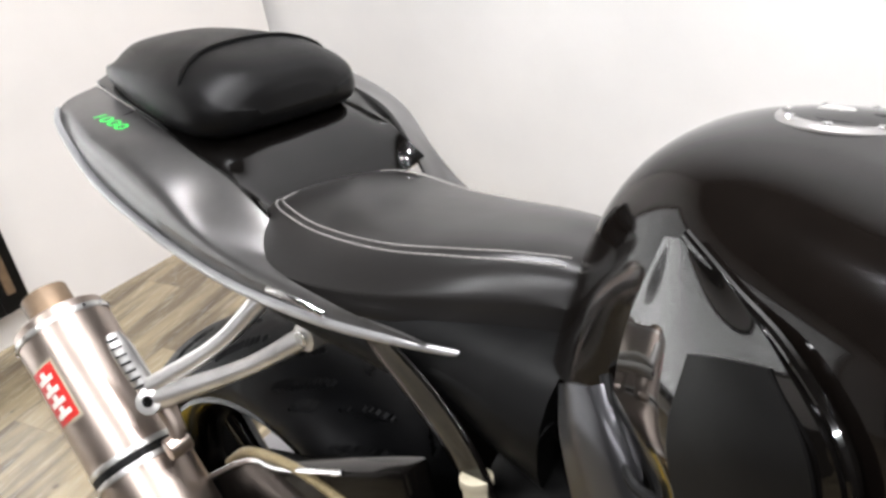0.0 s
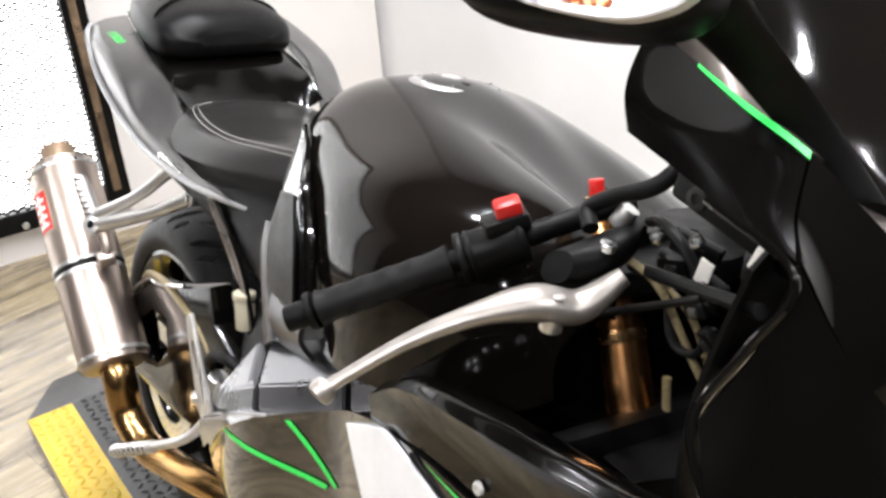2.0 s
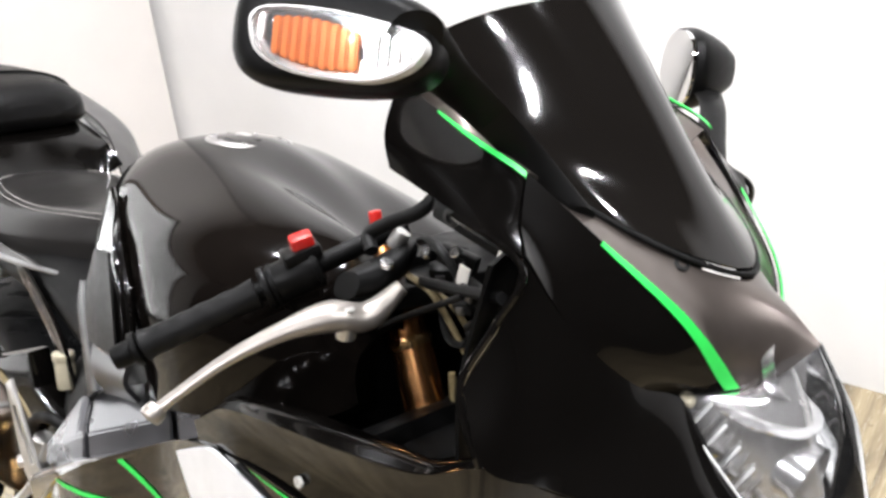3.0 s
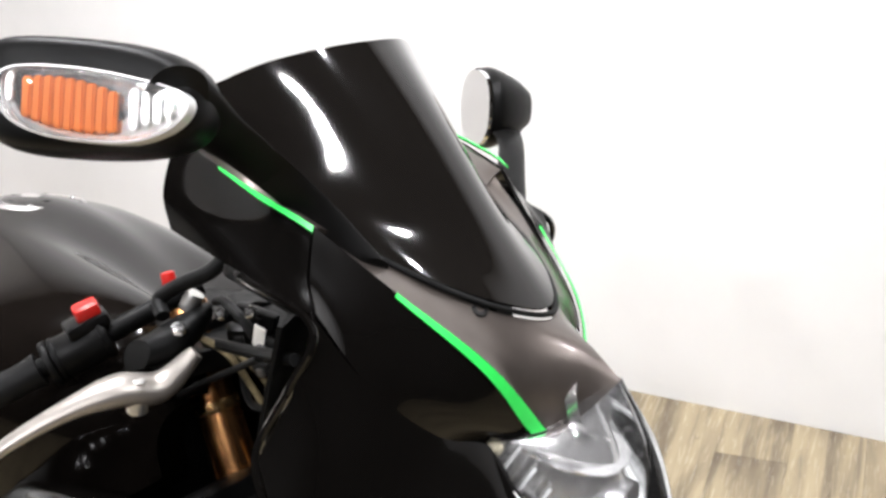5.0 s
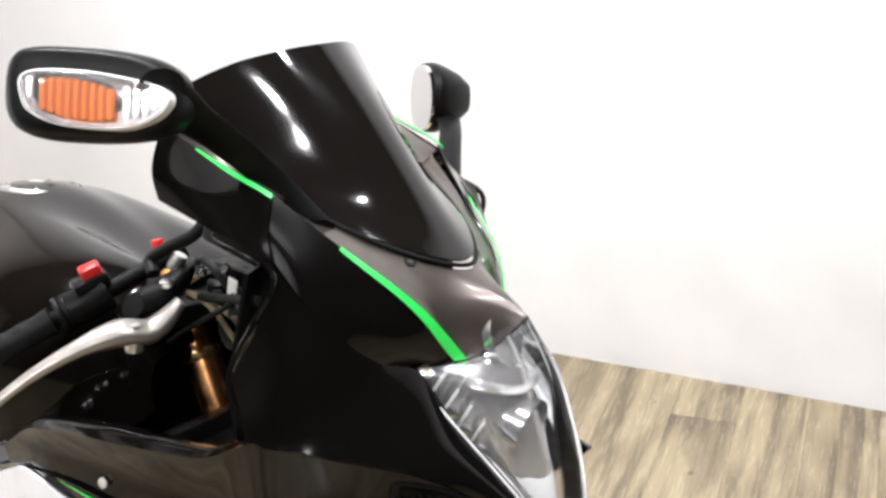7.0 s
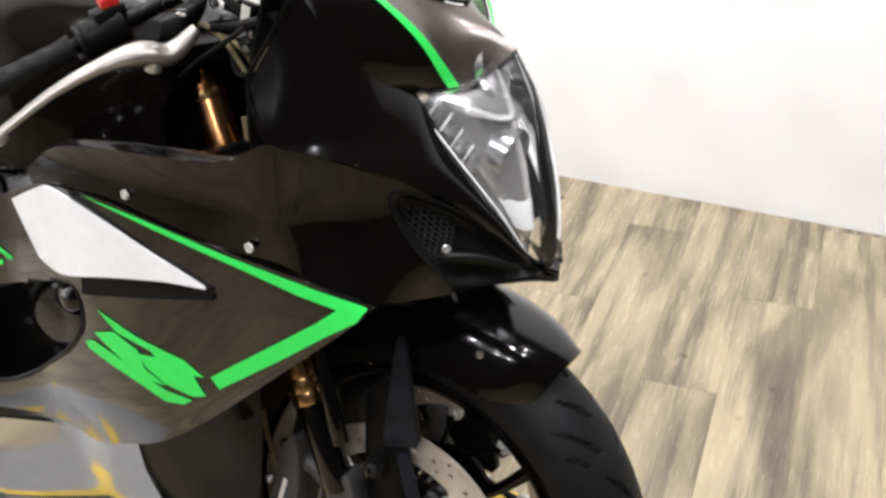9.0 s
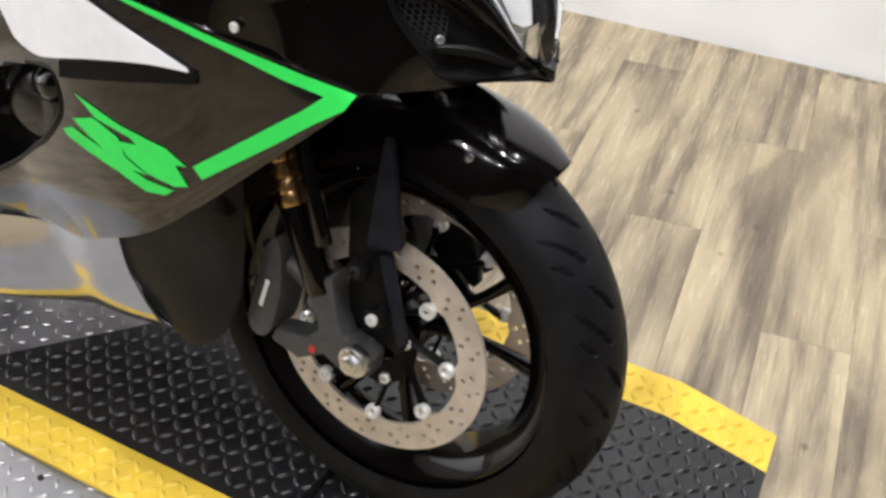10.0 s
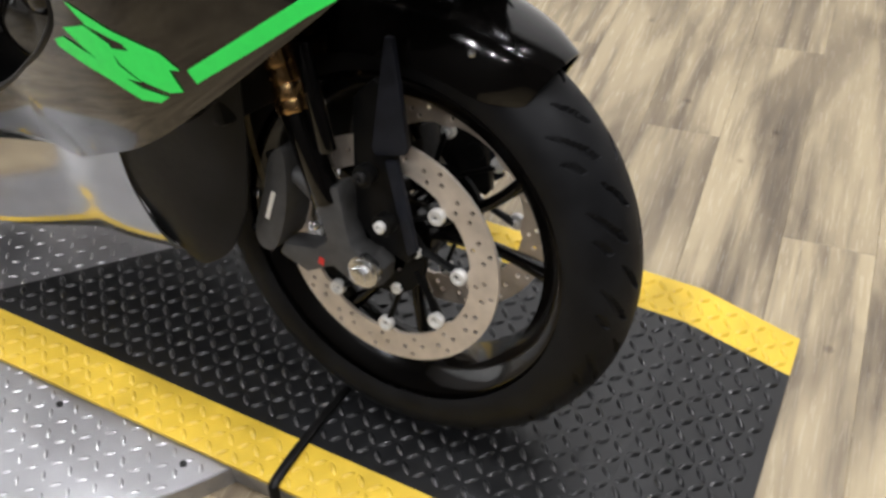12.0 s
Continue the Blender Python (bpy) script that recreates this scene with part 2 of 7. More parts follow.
def box(w, d, h, m=Matrix(), bevel=0.003, seg=2):
    bm = bmesh.new()
    bmesh.ops.create_cube(bm, size=1, matrix=Matrix.Diagonal((w, d, h, 1)))
    if bevel:
        bmesh.ops.bevel(bm, geom=bm.edges[:], offset=bevel, segments=seg, affect="EDGES", profile=0.5)
    bm.transform(m)
    return bm


def plate(outline, thick, m=Matrix(), bevel=0.002, holes=()):
    """A flat plate with the given outline in x and y, thick along z, with bevelled edges and polygon holes."""
    bm = bmesh.new()
    edges = []
    for line in (outline, *holes):
        vs = [bm.verts.new((x, y, 0)) for x, y in line]
        edges += [bm.edges.new((a, b)) for a, b in zip(vs, vs[1:] + vs[:1])]
    bmesh.ops.triangle_fill(bm, use_beauty=True, edges=edges)
    res = bmesh.ops.extrude_face_region(bm, geom=bm.faces[:])
    bmesh.ops.translate(bm, verts=[g for g in res["geom"] if isinstance(g, bmesh.types.BMVert)], vec=(0, 0, thick))
    bmesh.ops.recalc_face_normals(bm, faces=bm.faces[:])
    if bevel:
        rim = [e for e in bm.edges if e.is_manifold and e.calc_face_angle(0) > 1.2]
        bmesh.ops.bevel(bm, geom=rim, offset=bevel, segments=2, affect="EDGES", profile=0.6)
    bm.transform(m)
    return bm


def joined(*bms):
    out = bmesh.new()
    for b in bms:
        me = bpy.data.meshes.new("t")
        b.to_mesh(me)
        b.free()
        out.from_mesh(me)
        bpy.data.meshes.remove(me)
    return out


def along(a, b):
    """A pose at a whose z axis points to b, and the distance."""
    a, b = Vector(a), Vector(b)
    return Matrix.Translation(a) @ (b - a).to_track_quat("Z", "Y").to_matrix().to_4x4(), (b - a).length


def rod(a, b, r, r2=None, n=20, bevel=0.0012):
    m, d = along(a, b)
    bm = bmesh.new()
    bmesh.ops.create_cone(bm, cap_ends=True, segments=n, radius1=r, radius2=r if r2 is None else r2, depth=d, matrix=m @ Matrix.Translation((0, 0, d / 2)))
    if bevel:
        rim = [e for e in bm.edges if e.is_manifold and e.calc_face_angle(0) > 1.0]
        bmesh.ops.bevel(bm, geom=rim, offset=bevel, segments=2, affect="EDGES", profile=0.6)
    return bm


def hexbolt(at, way, r=0.006, h=0.005):
    """A socket-head bolt: a round head with a recessed hexagon."""
    m, _ = along(at, Vector(at) + Vector(way))
    bm = bmesh.new()
    prof = [(0.0, 0.0)]
    rings = []
    for rr, z, k in ((r, 0, 18), (r, h * 0.8, 18), (r * 0.85, h, 18)):
        rings.append([bm.verts.new(m @ Vector((rr * math.cos(w), rr * math.sin(w), z))) for w in np.linspace(0, 2 * math.pi, k, endpoint=False)])
    inner = [bm.verts.new(m @ Vector((r * 0.5 * math.cos(w), r * 0.5 * math.sin(w), h))) for w in np.linspace(0, 2 * math.pi, 18, endpoint=False)]
    deep = [bm.verts.new(m @ Vector((r * 0.45 * math.cos(w), r * 0.45 * math.sin(w), h * 0.3))) for w in np.linspace(0, 2 * math.pi, 18, endpoint=False)]
    rings += [inner, deep]
    for a, b in zip(rings, rings[1:]):
        for i in range(18):
            bm.faces.new((a[i], a[(i + 1) % 18], b[(i + 1) % 18], b[i]))
    bm.faces.new(deep)
    return bm


def thing(name, label, category, m=Matrix(), group="", kind=""):
    ob = new(name)
    ob.empty_display_size = 0.05
    ob.matrix_world = m
    return tagged(ob, label, category, group, kind)


def flip(rows):
    return [[(x, -y, z) for x, y, z in r] for r in rows]

# ---- the room ----
U0, U1, V0, V1 = -3.1, 3.2, -3.1, 1.545


def room_material(name, colour, scale=3, spread=0.04, rough=0.75, bumps=0.12):
    return worn(name, colour, rough, 0, scale, spread, 0.08, bumps=bumps, fine=120)


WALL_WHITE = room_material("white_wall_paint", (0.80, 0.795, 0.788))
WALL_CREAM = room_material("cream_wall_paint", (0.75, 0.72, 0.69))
# ceiling and camera-side walls are unseen; their gloom is put into the colour
CEILING_MAT = room_material("unlit_ceiling_tone", (0.030, 0.026, 0.023))
WALL_UNLIT = room_material("unlit_wall_tone", (0.022, 0.020, 0.018))


def wood_material():
    m = material("vinyl_plank_wood", (0.4, 0.3, 0.2), 0.38)
    n, l, b = nodes_of(m)
    info = n.new("ShaderNodeObjectInfo")
    co = n.new("ShaderNodeTexCoord")
    mp = n.new("ShaderNodeMapping")
    l.new(co.outputs["Object"], mp.inputs[0])
    off = n.new("ShaderNodeVectorMath")
    off.operation = "MULTIPLY_ADD"
    comb = n.new("ShaderNodeCombineXYZ")
    for k in range(3):
        l.new(info.outputs["Random"], comb.inputs[k])
    off.inputs[1].default_value = (17.3, 9.1, 5.7)
    l.new(comb.outputs[0], off.inputs[0])
    l.new(mp.outputs[0], off.inputs[2])

    def tex(scale, stretch, detail, rough=0.55, dist=0.0):
        s = n.new("ShaderNodeVectorMath")
        s.operation = "MULTIPLY"
        s.inputs[1].default_value = stretch
        l.new(off.outputs[0], s.inputs[0])
        t = n.new("ShaderNodeTexNoise")
        t.inputs["Scale"].default_value, t.inputs["Detail"].default_value, t.inputs["Roughness"].default_value = scale, detail, rough
        t.inputs["Distortion"].default_value = dist
        l.new(s.outputs[0], t.inputs["Vector"])
        return t.outputs["Fac"]

    broad = tex(2.6, (2.6, 0.8, 1), 4, 0.5, 0.8)
    grain = tex(4.6, (6.0, 0.42, 1), 6, 0.58, 0.25)
    fine = tex(40, (5.0, 0.35, 1), 4)
    base = ramp(m, grain, [(0.28, (0.110, 0.086, 0.056)), (0.40, (0.215, 0.172, 0.112)), (0.53, (0.350, 0.284, 0.178)), (0.75, (0.43, 0.352, 0.225))])
    patch = ramp(m, broad, [(0.36, (0.42, 0.40, 0.41)), (0.56, (1, 1, 1))])
    mul = n.new("ShaderNodeMix")
    mul.data_type, mul.blend_type = "RGBA", "MULTIPLY"
    mul.inputs[0].default_value = 0.8
    l.new(base, mul.inputs[6])
    l.new(patch, mul.inputs[7])
    vor = n.new("ShaderNodeTexVoronoi")
    vor.inputs["Scale"].default_value = 8.0
    l.new(off.outputs[0], vor.inputs["Vector"])
    knot = n.new("ShaderNodeMix")
    knot.data_type, knot.blend_type = "RGBA", "MULTIPLY"
    knot.inputs[0].default_value = 0.75
    l.new(mul.outputs[2], knot.inputs[6])
    l.new(ramp(m, vor.outputs["Distance"], [(0.03, (0.25, 0.2, 0.16)), (0.085, (1, 1, 1))]), knot.inputs[7])
    mul = knot
    tone = n.new("ShaderNodeHueSaturation")
    l.new(span(m, info.outputs["Random"], 0.97, 1.03), tone.inputs["Value"])
    l.new(mul.outputs[2], tone.inputs["Color"])
    l.new(tone.outputs[0], b.inputs["Base Color"])
    l.new(span(m, fine, 0.18, 0.34), b.inputs["Roughness"])
    b.inputs["Specular IOR Level"].default_value = 0.7
    bump(m, fine, 0.12, 0.0006)
    return m


WOOD = wood_material()
SUBFLOOR = worn("floor_joint", (0.20, 0.16, 0.11), 0.7)


def slab(name, w, d, h, m, mat, label, kind="structure", category="", bevel=0.0):
    ob = part(name, box(w, d, h, Matrix(), bevel), mat, None, label, smooth=False)
    ob.matrix_world = m
    return tagged(ob, "", category, "", kind)


uc, vc, lu, lv = (U0 + U1) / 2, (V0 + V1) / 2, U1 - U0, V1 - V0
floor_ob = slab("floor", lu + 0.4, lv + 0.4, 0.1, ROOM @ pose(uc, vc, -0.054), SUBFLOOR, "worn wood-look vinyl plank floor, tan and brown", category="floor")
slab("ceiling", lu + 0.4, lv + 0.4, 0.1, ROOM @ pose(uc, vc, CEIL + 0.05), CEILING_MAT, "unseen ceiling with recessed lamps, near-black to keep reflections dark", category="ceiling")
slab("wall_north", lu + 0.4, 0.16, CEIL, ROOM @ pose(uc, V1 + 0.08, CEIL / 2), WALL_WHITE, "smooth white painted showroom wall", category="wall")
slab("wall_west", 0.16, 4.6, CEIL, pose(-2.90, -1.15, CEIL / 2), WALL_CREAM, "cream painted wall behind the mesh screen", category="wall")
# unseen east and south walls, near-black so the glossy paint mirrors darkness
slab("wall_east", 0.16, lv, CEIL, ROOM @ pose(U1 + 0.08, vc, CEIL / 2), WALL_UNLIT, "plain unseen wall, near-black to keep reflections dark", category="wall")


slab("wall_south", lu + 0.4, 0.16, CEIL, ROOM @ pose(uc, V0 - 0.08, CEIL / 2), WALL_UNLIT, "plain unseen wall, near-black to keep reflections dark", category="wall")


def downlights():
    glow = material("lamp_glow", (1, 1, 1), 0.5)
    b = glow.node_tree.nodes["Principled BSDF"]
    b.inputs["Emission Color"].default_value, b.inputs["Emission Strength"].default_value = (1, 0.97, 0.93, 1), 60
    first = thing("ceiling_lamp", "small round recessed white ceiling downlight", "ceiling lamp", ROOM @ pose(*LAMPS[0], CEIL), "ceiling lamps")
    part("trim_ring", lathe([(0.048, -0.004), (0.062, -0.004), (0.064, 0.002), (0.048, 0.004)], 32, pose(0, 0, -0.004, 90), True), LABEL_WHITE, first)
    part("lens", lathe([(0.0005, 0.0), (0.045, 0.0), (0.047, 0.004), (0.0005, 0.005)], 32, pose(0, 0, -0.012, 90), True), glow, first)
    for u, v in LAMPS[1:]:
        copy_thing(first, ROOM @ pose(u, v, CEIL))


downlights()


def mesh_screen():
    """A black steel frame with expanded mesh before a bright frosted pane, on the west wall."""
    v1, v0, z0, z1 = 0.195, -2.40, 0.112, 2.30
    s = thing("mesh_screen", "black bolted steel frame with white expanded metal mesh", "mesh screen", pose(-2.780, 0, 0))
    for v in (v0 + 0.035, v1 - 0.035):
        post = part("frame_post", box(0.05, 0.07, z1 - z0, pose(0, v, (z0 + z1) / 2)), MATT_BLACK, s)
        part("wood_strip", box(0.008, 0.024, z1 - z0 - 0.1, pose(0.028, v - 0.004, (z0 + z1) / 2)), RUST, post, "worn brown strip along the black post")
        for z in np.arange(z0 + 0.295, z1, 0.262):
            part("bolt", hexbolt((0.025, v - 0.004, z), (1, 0, 0), 0.010, 0.007), ALU, post)
    for z in (z0 + 0.03, z1 - 0.03):
        bar = part("frame_bar", box(0.05, v1 - v0 - 0.14, 0.06, pose(0, (v0 + v1) / 2, z)), MATT_BLACK, s)
        for v in np.arange(v1 - 0.325, v0 + 0.1, -0.27):
            part("bolt", hexbolt((0.025, v, z - 0.012), (1, 0, 0), 0.010, 0.007), ALU, bar)
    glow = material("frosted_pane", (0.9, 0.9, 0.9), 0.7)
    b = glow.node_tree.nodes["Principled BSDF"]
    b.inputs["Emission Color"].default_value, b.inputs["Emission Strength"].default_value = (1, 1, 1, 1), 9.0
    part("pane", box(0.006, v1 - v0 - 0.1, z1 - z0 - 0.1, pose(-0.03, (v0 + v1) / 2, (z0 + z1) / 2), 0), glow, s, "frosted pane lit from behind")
    # expanded mesh: crossing thin strands
    bm = bmesh.new()
    pitch, half = 0.030, 0.0030
    a0, a1, b0, b1 = v0 + 0.07, v1 - 0.07, z0 + 0.06, z1 - 0.06

    def strand(p, q, x):
        d = (Vector(q) - Vector(p)).normalized() * half
        o = Vector((-d.y, d.x))
        vs = [bm.verts.new((x, *(Vector(e) + k * o))) for e, k in ((p, 1), (q, 1), (q, -1), (p, -1))]
        back = [bm.verts.new((x - 0.0018, *c.co.yz)) for c in vs]
        bm.faces.new(vs)
        for i in range(4):
            bm.faces.new((vs[i], back[i], back[(i + 1) % 4], vs[(i + 1) % 4]))

    slope = 0.55
    for sgn in (1, -1):
        k = b0 - slope * (a1 - a0)
        while k < b1 + slope * (a1 - a0):
            # line z = k + sgn * slope * (v - a0)
            vs = [a0, a1]
            for zz in (b0, b1):
                vv = a0 + (zz - k) / (sgn * slope)
                if a0 < vv < a1:
                    vs.append(vv)
            vs = sorted(x for x in vs if b0 - 1e-6 <= k + sgn * slope * (x - a0) <= b1 + 1e-6)
            if len(vs) > 1 and vs[-1] - vs[0] > 0.01:
                strand((vs[0], k + sgn * slope * (vs[0] - a0)), (vs[-1], k + sgn * slope * (vs[-1] - a0)), 0.012 + 0.002 * sgn)
            k += pitch * slope
    part("mesh_sheet", bm, worn("mesh_metal", (0.06, 0.06, 0.062), 0.5, 0.6, 60), s, "fine diamond expanded metal mesh", smooth=False)


mesh_screen()


def plate_bumps(spots, length, width, height):
    """Raised lens-shaped lugs at (x, y, turn) on a plane, as one mesh."""
    base = [(-0.5, 0, 0), (-0.2, 0.5, 0), (0.2, 0.5, 0), (0.5, 0, 0), (0.2, -0.5, 0), (-0.2, -0.5, 0), (-0.28, 0, 1), (0, 0.16, 1), (0.28, 0, 1), (0, -0.16, 1)]
    faces = [(0, 1, 6), (1, 7, 6), (1, 2, 7), (2, 8, 7), (2, 3, 8), (3, 4, 8), (4, 9, 8), (4, 5, 9), (5, 6, 9), (5, 0, 6), (6, 7, 8, 9)]
    vs, fs = [], []
    for x, y, w in spots:
        c, s, o = math.cos(w), math.sin(w), len(vs)
        for a, b, h in base:
            a, b = a * length, b * width
            vs.append((x + c * a - s * b, y + s * a + c * b, h * height - 0.0004 * (h == 0)))
        fs += [tuple(o + i for i in f[::-1]) for f in faces]
    me = bpy.data.meshes.new("tread_pattern")
    me.from_pydata(vs, [], fs)
    me.shade_smooth()
    return me


def lug_grid(inside, x0, x1, y0, y1, pitch):
    out = []
    for i, x in enumerate(np.arange(x0, x1, pitch)):
        for j, y in enumerate(np.arange(y0, y1, pitch)):
            if inside(x, y):
                out.append((x, y, radians(45 if (i + j) % 2 else -45)))
    return out


MAT_BLACK = worn("black_mat_vinyl", (0.0085, 0.0088, 0.0095), 0.33, 0, 9, 0.35, 0.12, bumps=0.2, fine=400)
MAT_YELLOW = worn("yellow_mat_border", (0.66, 0.45, 0.045), 0.42, 0, 12, 0.14, 0.1, bumps=0.15, fine=400)
MAT_BLACK.node_tree.nodes["Principled BSDF"].inputs["Specular IOR Level"].default_value = 0.6
TREADPLATE = worn("aluminium_treadplate", (0.36, 0.36, 0.37), 0.36, 0.85, 8, 0.16, 0.12, bumps=0.08)
H = 0.05           # height of the mat above the floor
LANE = pose(-0.078, -0.223, 0, 0, 0, 6.8)   # the front mat's near edge
REAR = pose(-1.828, -0.330, 0, 0, 0, 2.8)  # the rear mat's near edge


def turntable():
    t = thing("turntable", "round aluminium treadplate turntable with a plated skirt", "turntable", pose(-0.62, -0.02, 0))
    r = 0.52
    part("top_plate", lathe([(0.0005, H - 0.018), (r, H - 0.018), (r, H - 0.013), (r - 0.002, H - 0.011), (0.0005, H - 0.011)], 96, pose(0, 0, 0, 90), True), TREADPLATE, t)
    part("skirt", lathe([(r - 0.006, 0.0), (r - 0.002, 0.0), (r - 0.002, H - 0.018), (r - 0.006, H - 0.018)], 96, pose(0, 0, 0, 90), True), TREADPLATE, t)
    me = plate_bumps(lug_grid(lambda x, y: math.hypot(x, y) < r - 0.012, -r, r, -r, r, 0.026), 0.022, 0.0065, 0.0026)
    me.materials.append(TREADPLATE)
    ob = new("tread_pattern", me)
    ob.parent, ob.location = t, (0, 0, H - 0.011)
    tagged(ob, "", kind="stuff")
    vs, fs = [], []
    side = plate_bumps([(x, z, radians(45 if (i + j) % 2 else -45)) for i, x in enumerate(np.arange(-1.62, 1.62, 0.026)) for j, z in enumerate((0.009, 0.026))], 0.021, 0.0055, 0.0014)
    for v in side.vertices:
        a, z, out = v.co.x / r, v.co.y, r - 0.002 + v.co.z
        v.co = (out * math.sin(a), -out * math.cos(a), z)
    side.materials.append(TREADPLATE)
    ob = new("skirt_pattern", side)
    ob.parent = t
    tagged(ob, "", kind="stuff")
    for x, y in ((0.18, -0.268), (0.415, -0.242), (-0.2, -0.40)):
        part("screw", hexbolt((x, y, H - 0.011), (0, 0, 1), 0.005, 0.003), DARK_GREY, t)
    return t


turntable()


def front_mat():
    """The front platform with its side skirts, and the mat on it that slopes down to the floor at its end."""
    p = thing("front_platform", "low treadplate platform carrying the front wheel", "platform", LANE)
    L0, L1, Wd = -0.12, 0.43, 0.595
    part("deck", box(L1 - L0 - 0.02, Wd - 0.006, H - 0.014, pose((L0 + L1) / 2, Wd / 2, (H - 0.014) / 2), 0.001), TREADPLATE, p)
    lugs = plate_bumps([(x, z, radians(45 if (i + j) % 2 else -45)) for i, x in enumerate(np.arange(-0.06, L1 - 0.02, 0.026)) for j, z in enumerate((0.010, 0.028))], 0.021, 0.0055, 0.0014)
    lugs.materials.append(TREADPLATE)
    ob = new("skirt_pattern", lugs)
    ob.parent, ob.matrix_basis = p, pose(0, 0.003, 0, 90)
    tagged(ob, "", kind="stuff")
    mat = thing("front_mat", "black diamond-tread rubber mat with worn yellow borders", "floor mat", LANE)
    E0 = 0.42              # where the slope begins
    tail = lambda y: -0.73 + y
    band = 0.078

    def strip(y0, y1, e_near, e_far, z_off=0.0):
        """A strip of mat from y0 to y1; its end is cut askew."""
        bm = bmesh.new()
        xs = [None, -0.1, 0.1, 0.25, E0]
        cols = []
        for x in xs:
            cols.append([(tail(y) if x is None else x, y, H + z_off) for y in (y0, y1)])
        cols.append([(e, y, 0.008 + z_off) for e, y in ((e_near, y0), (e_far, y1))])
        top = [[bm.verts.new(q) for q in c] for c in cols]
        low = [[bm.verts.new((q[0], q[1], q[2] - 0.007)) for q in c] for c in cols]
        for i in range(len(xs)):
            bm.faces.new((top[i][0], top[i + 1][0], top[i + 1][1], top[i][1]))
            bm.faces.new((low[i][0], low[i][1], low[i + 1][1], low[i + 1][0]))
            bm.faces.new((top[i][0], low[i][0], low[i + 1][0], top[i + 1][0]))
            bm.faces.new((top[i][1], top[i + 1][1], low[i + 1][1], low[i][1]))
        bm.faces.new((top[0][0], top[0][1], low[0][1], low[0][0]))
        bm.faces.new((top[-1][0], low[-1][0], low[-1][1], top[-1][1]))
        return bm

    end = lambda y: 0.605 - 0.025 * y / 0.595
    part("mat_sheet", strip(band, Wd - band, end(band), end(Wd - band)), MAT_BLACK, mat, smooth=False)
    part("yellow_border", strip(0, band, end(0), end(band)), MAT_YELLOW, mat, smooth=False)
    part("yellow_border", strip(Wd - band, Wd, end(Wd - band), end(Wd)), MAT_YELLOW, mat, smooth=False)

    def slope_z(x, y):
        return H if x < E0 else H + (x - E0) / (end(y) - E0) * (0.008 - H)

    for name, y0, y1, m in (("tread_pattern", band, Wd - band, MAT_BLACK), ("border_pattern", 0, band, MAT_YELLOW), ("border_pattern", Wd - band, Wd, MAT_YELLOW)):
        me = plate_bumps(lug_grid(lambda x, y: y0 + 0.006 < y < y1 - 0.004 and tail(y) + 0.012 < x < end(y) - 0.012, -0.74, 0.60, 0.012, Wd, 0.0225), 0.026, 0.0085, 0.0046)
        for v in me.vertices:
            v.co.z += slope_z(v.co.x, v.co.y)
        me.materials.append(m)
        ob = new(name, me)
        ob.parent = mat
        tagged(ob, "", kind="stuff")


front_mat()


def rear_mat():
    mat = thing("rear_mat", "black diamond-tread mat with a yellow border", "floor mat", REAR)
    L, Wd, band = 0.80, 0.55, 0.10
    z = H - 0.006
    part("mat_sheet", box(L, Wd - band, 0.007, pose(L / 2, band + (Wd - band) / 2, z), 0.001), MAT_BLACK, mat, smooth=False)
    part("yellow_border", box(L, band, 0.007, pose(L / 2, band / 2, z), 0.001), MAT_YELLOW, mat, smooth=False)
    ramp_bm = bmesh.new()
    q = [(0, 0, z + 0.0035), (0, Wd, z + 0.0035), (-0.20, Wd, 0.006), (-0.20, 0.10, 0.006)]
    a = [ramp_bm.verts.new(p) for p in q]
    b = [ramp_bm.verts.new((p[0], p[1], p[2] - 0.005)) for p in q]
    ramp_bm.faces.new(a)
    ramp_bm.faces.new(b[::-1])
    for i in range(4):
        ramp_bm.faces.new((a[i], b[i], b[(i + 1) % 4], a[(i + 1) % 4]))
    part("mat_ramp", ramp_bm, MAT_BLACK, mat, smooth=False)
    for y0, y1, m in ((band, Wd, MAT_BLACK), (0, band, MAT_YELLOW)):
        me = plate_bumps(lug_grid(lambda x, y: y0 + 0.006 < y < y1 - 0.004, 0.012, L, 0.012, Wd, 0.0225), 0.026, 0.0085, 0.0046)
        me.materials.append(m)
        ob = new("tread_pattern", me)
        ob.parent, ob.location = mat, (0, 0, z + 0.0035)
        tagged(ob, "", kind="stuff")
    slab("rear_platform", 1.0, 0.6, H - 0.012, REAR @ pose(0.5, 0.30, (H - 0.012) / 2), TREADPLATE, "low treadplate platform under the rear mat", kind="", category="platform")


rear_mat()
strap = thing("tie_strap", "black taped tie-down strap over the edge of the mat", "strap", pose(0, 0, 0))
part("webbing", tube([(-0.083, -0.04, H + 0.004), (-0.078, -0.12, H + 0.006), (-0.068, -0.213, H + 0.005), (-0.062, -0.228, H - 0.004), (-0.058, -0.232, 0.012)], [0.007, 0.0075, 0.008, 0.008, 0.007], 10, 24, 0.7), MATT_BLACK, strap)

# ---- the motorcycle: x forward, y to its left, z up; it leans on its side stand ----
BIKE = pose(0, 0, H, 0, 0, 2.87) @ pose(0, 0, 0, -9.46, 0, 0)
WHEEL_STAND = BIKE.inverted() @ pose(0, 0, H, -11.09)   # the steered wheel leans a little more than the body
bike = thing("motorcycle", "black and grey sport motorcycle with green stripes leaning on its stand", "motorcycle", BIKE)
RAKE = radians(23.8)
STEER = Vector((-math.sin(RAKE), 0, math.cos(RAKE)))
AXLE = Vector((0, 0, 0.298))
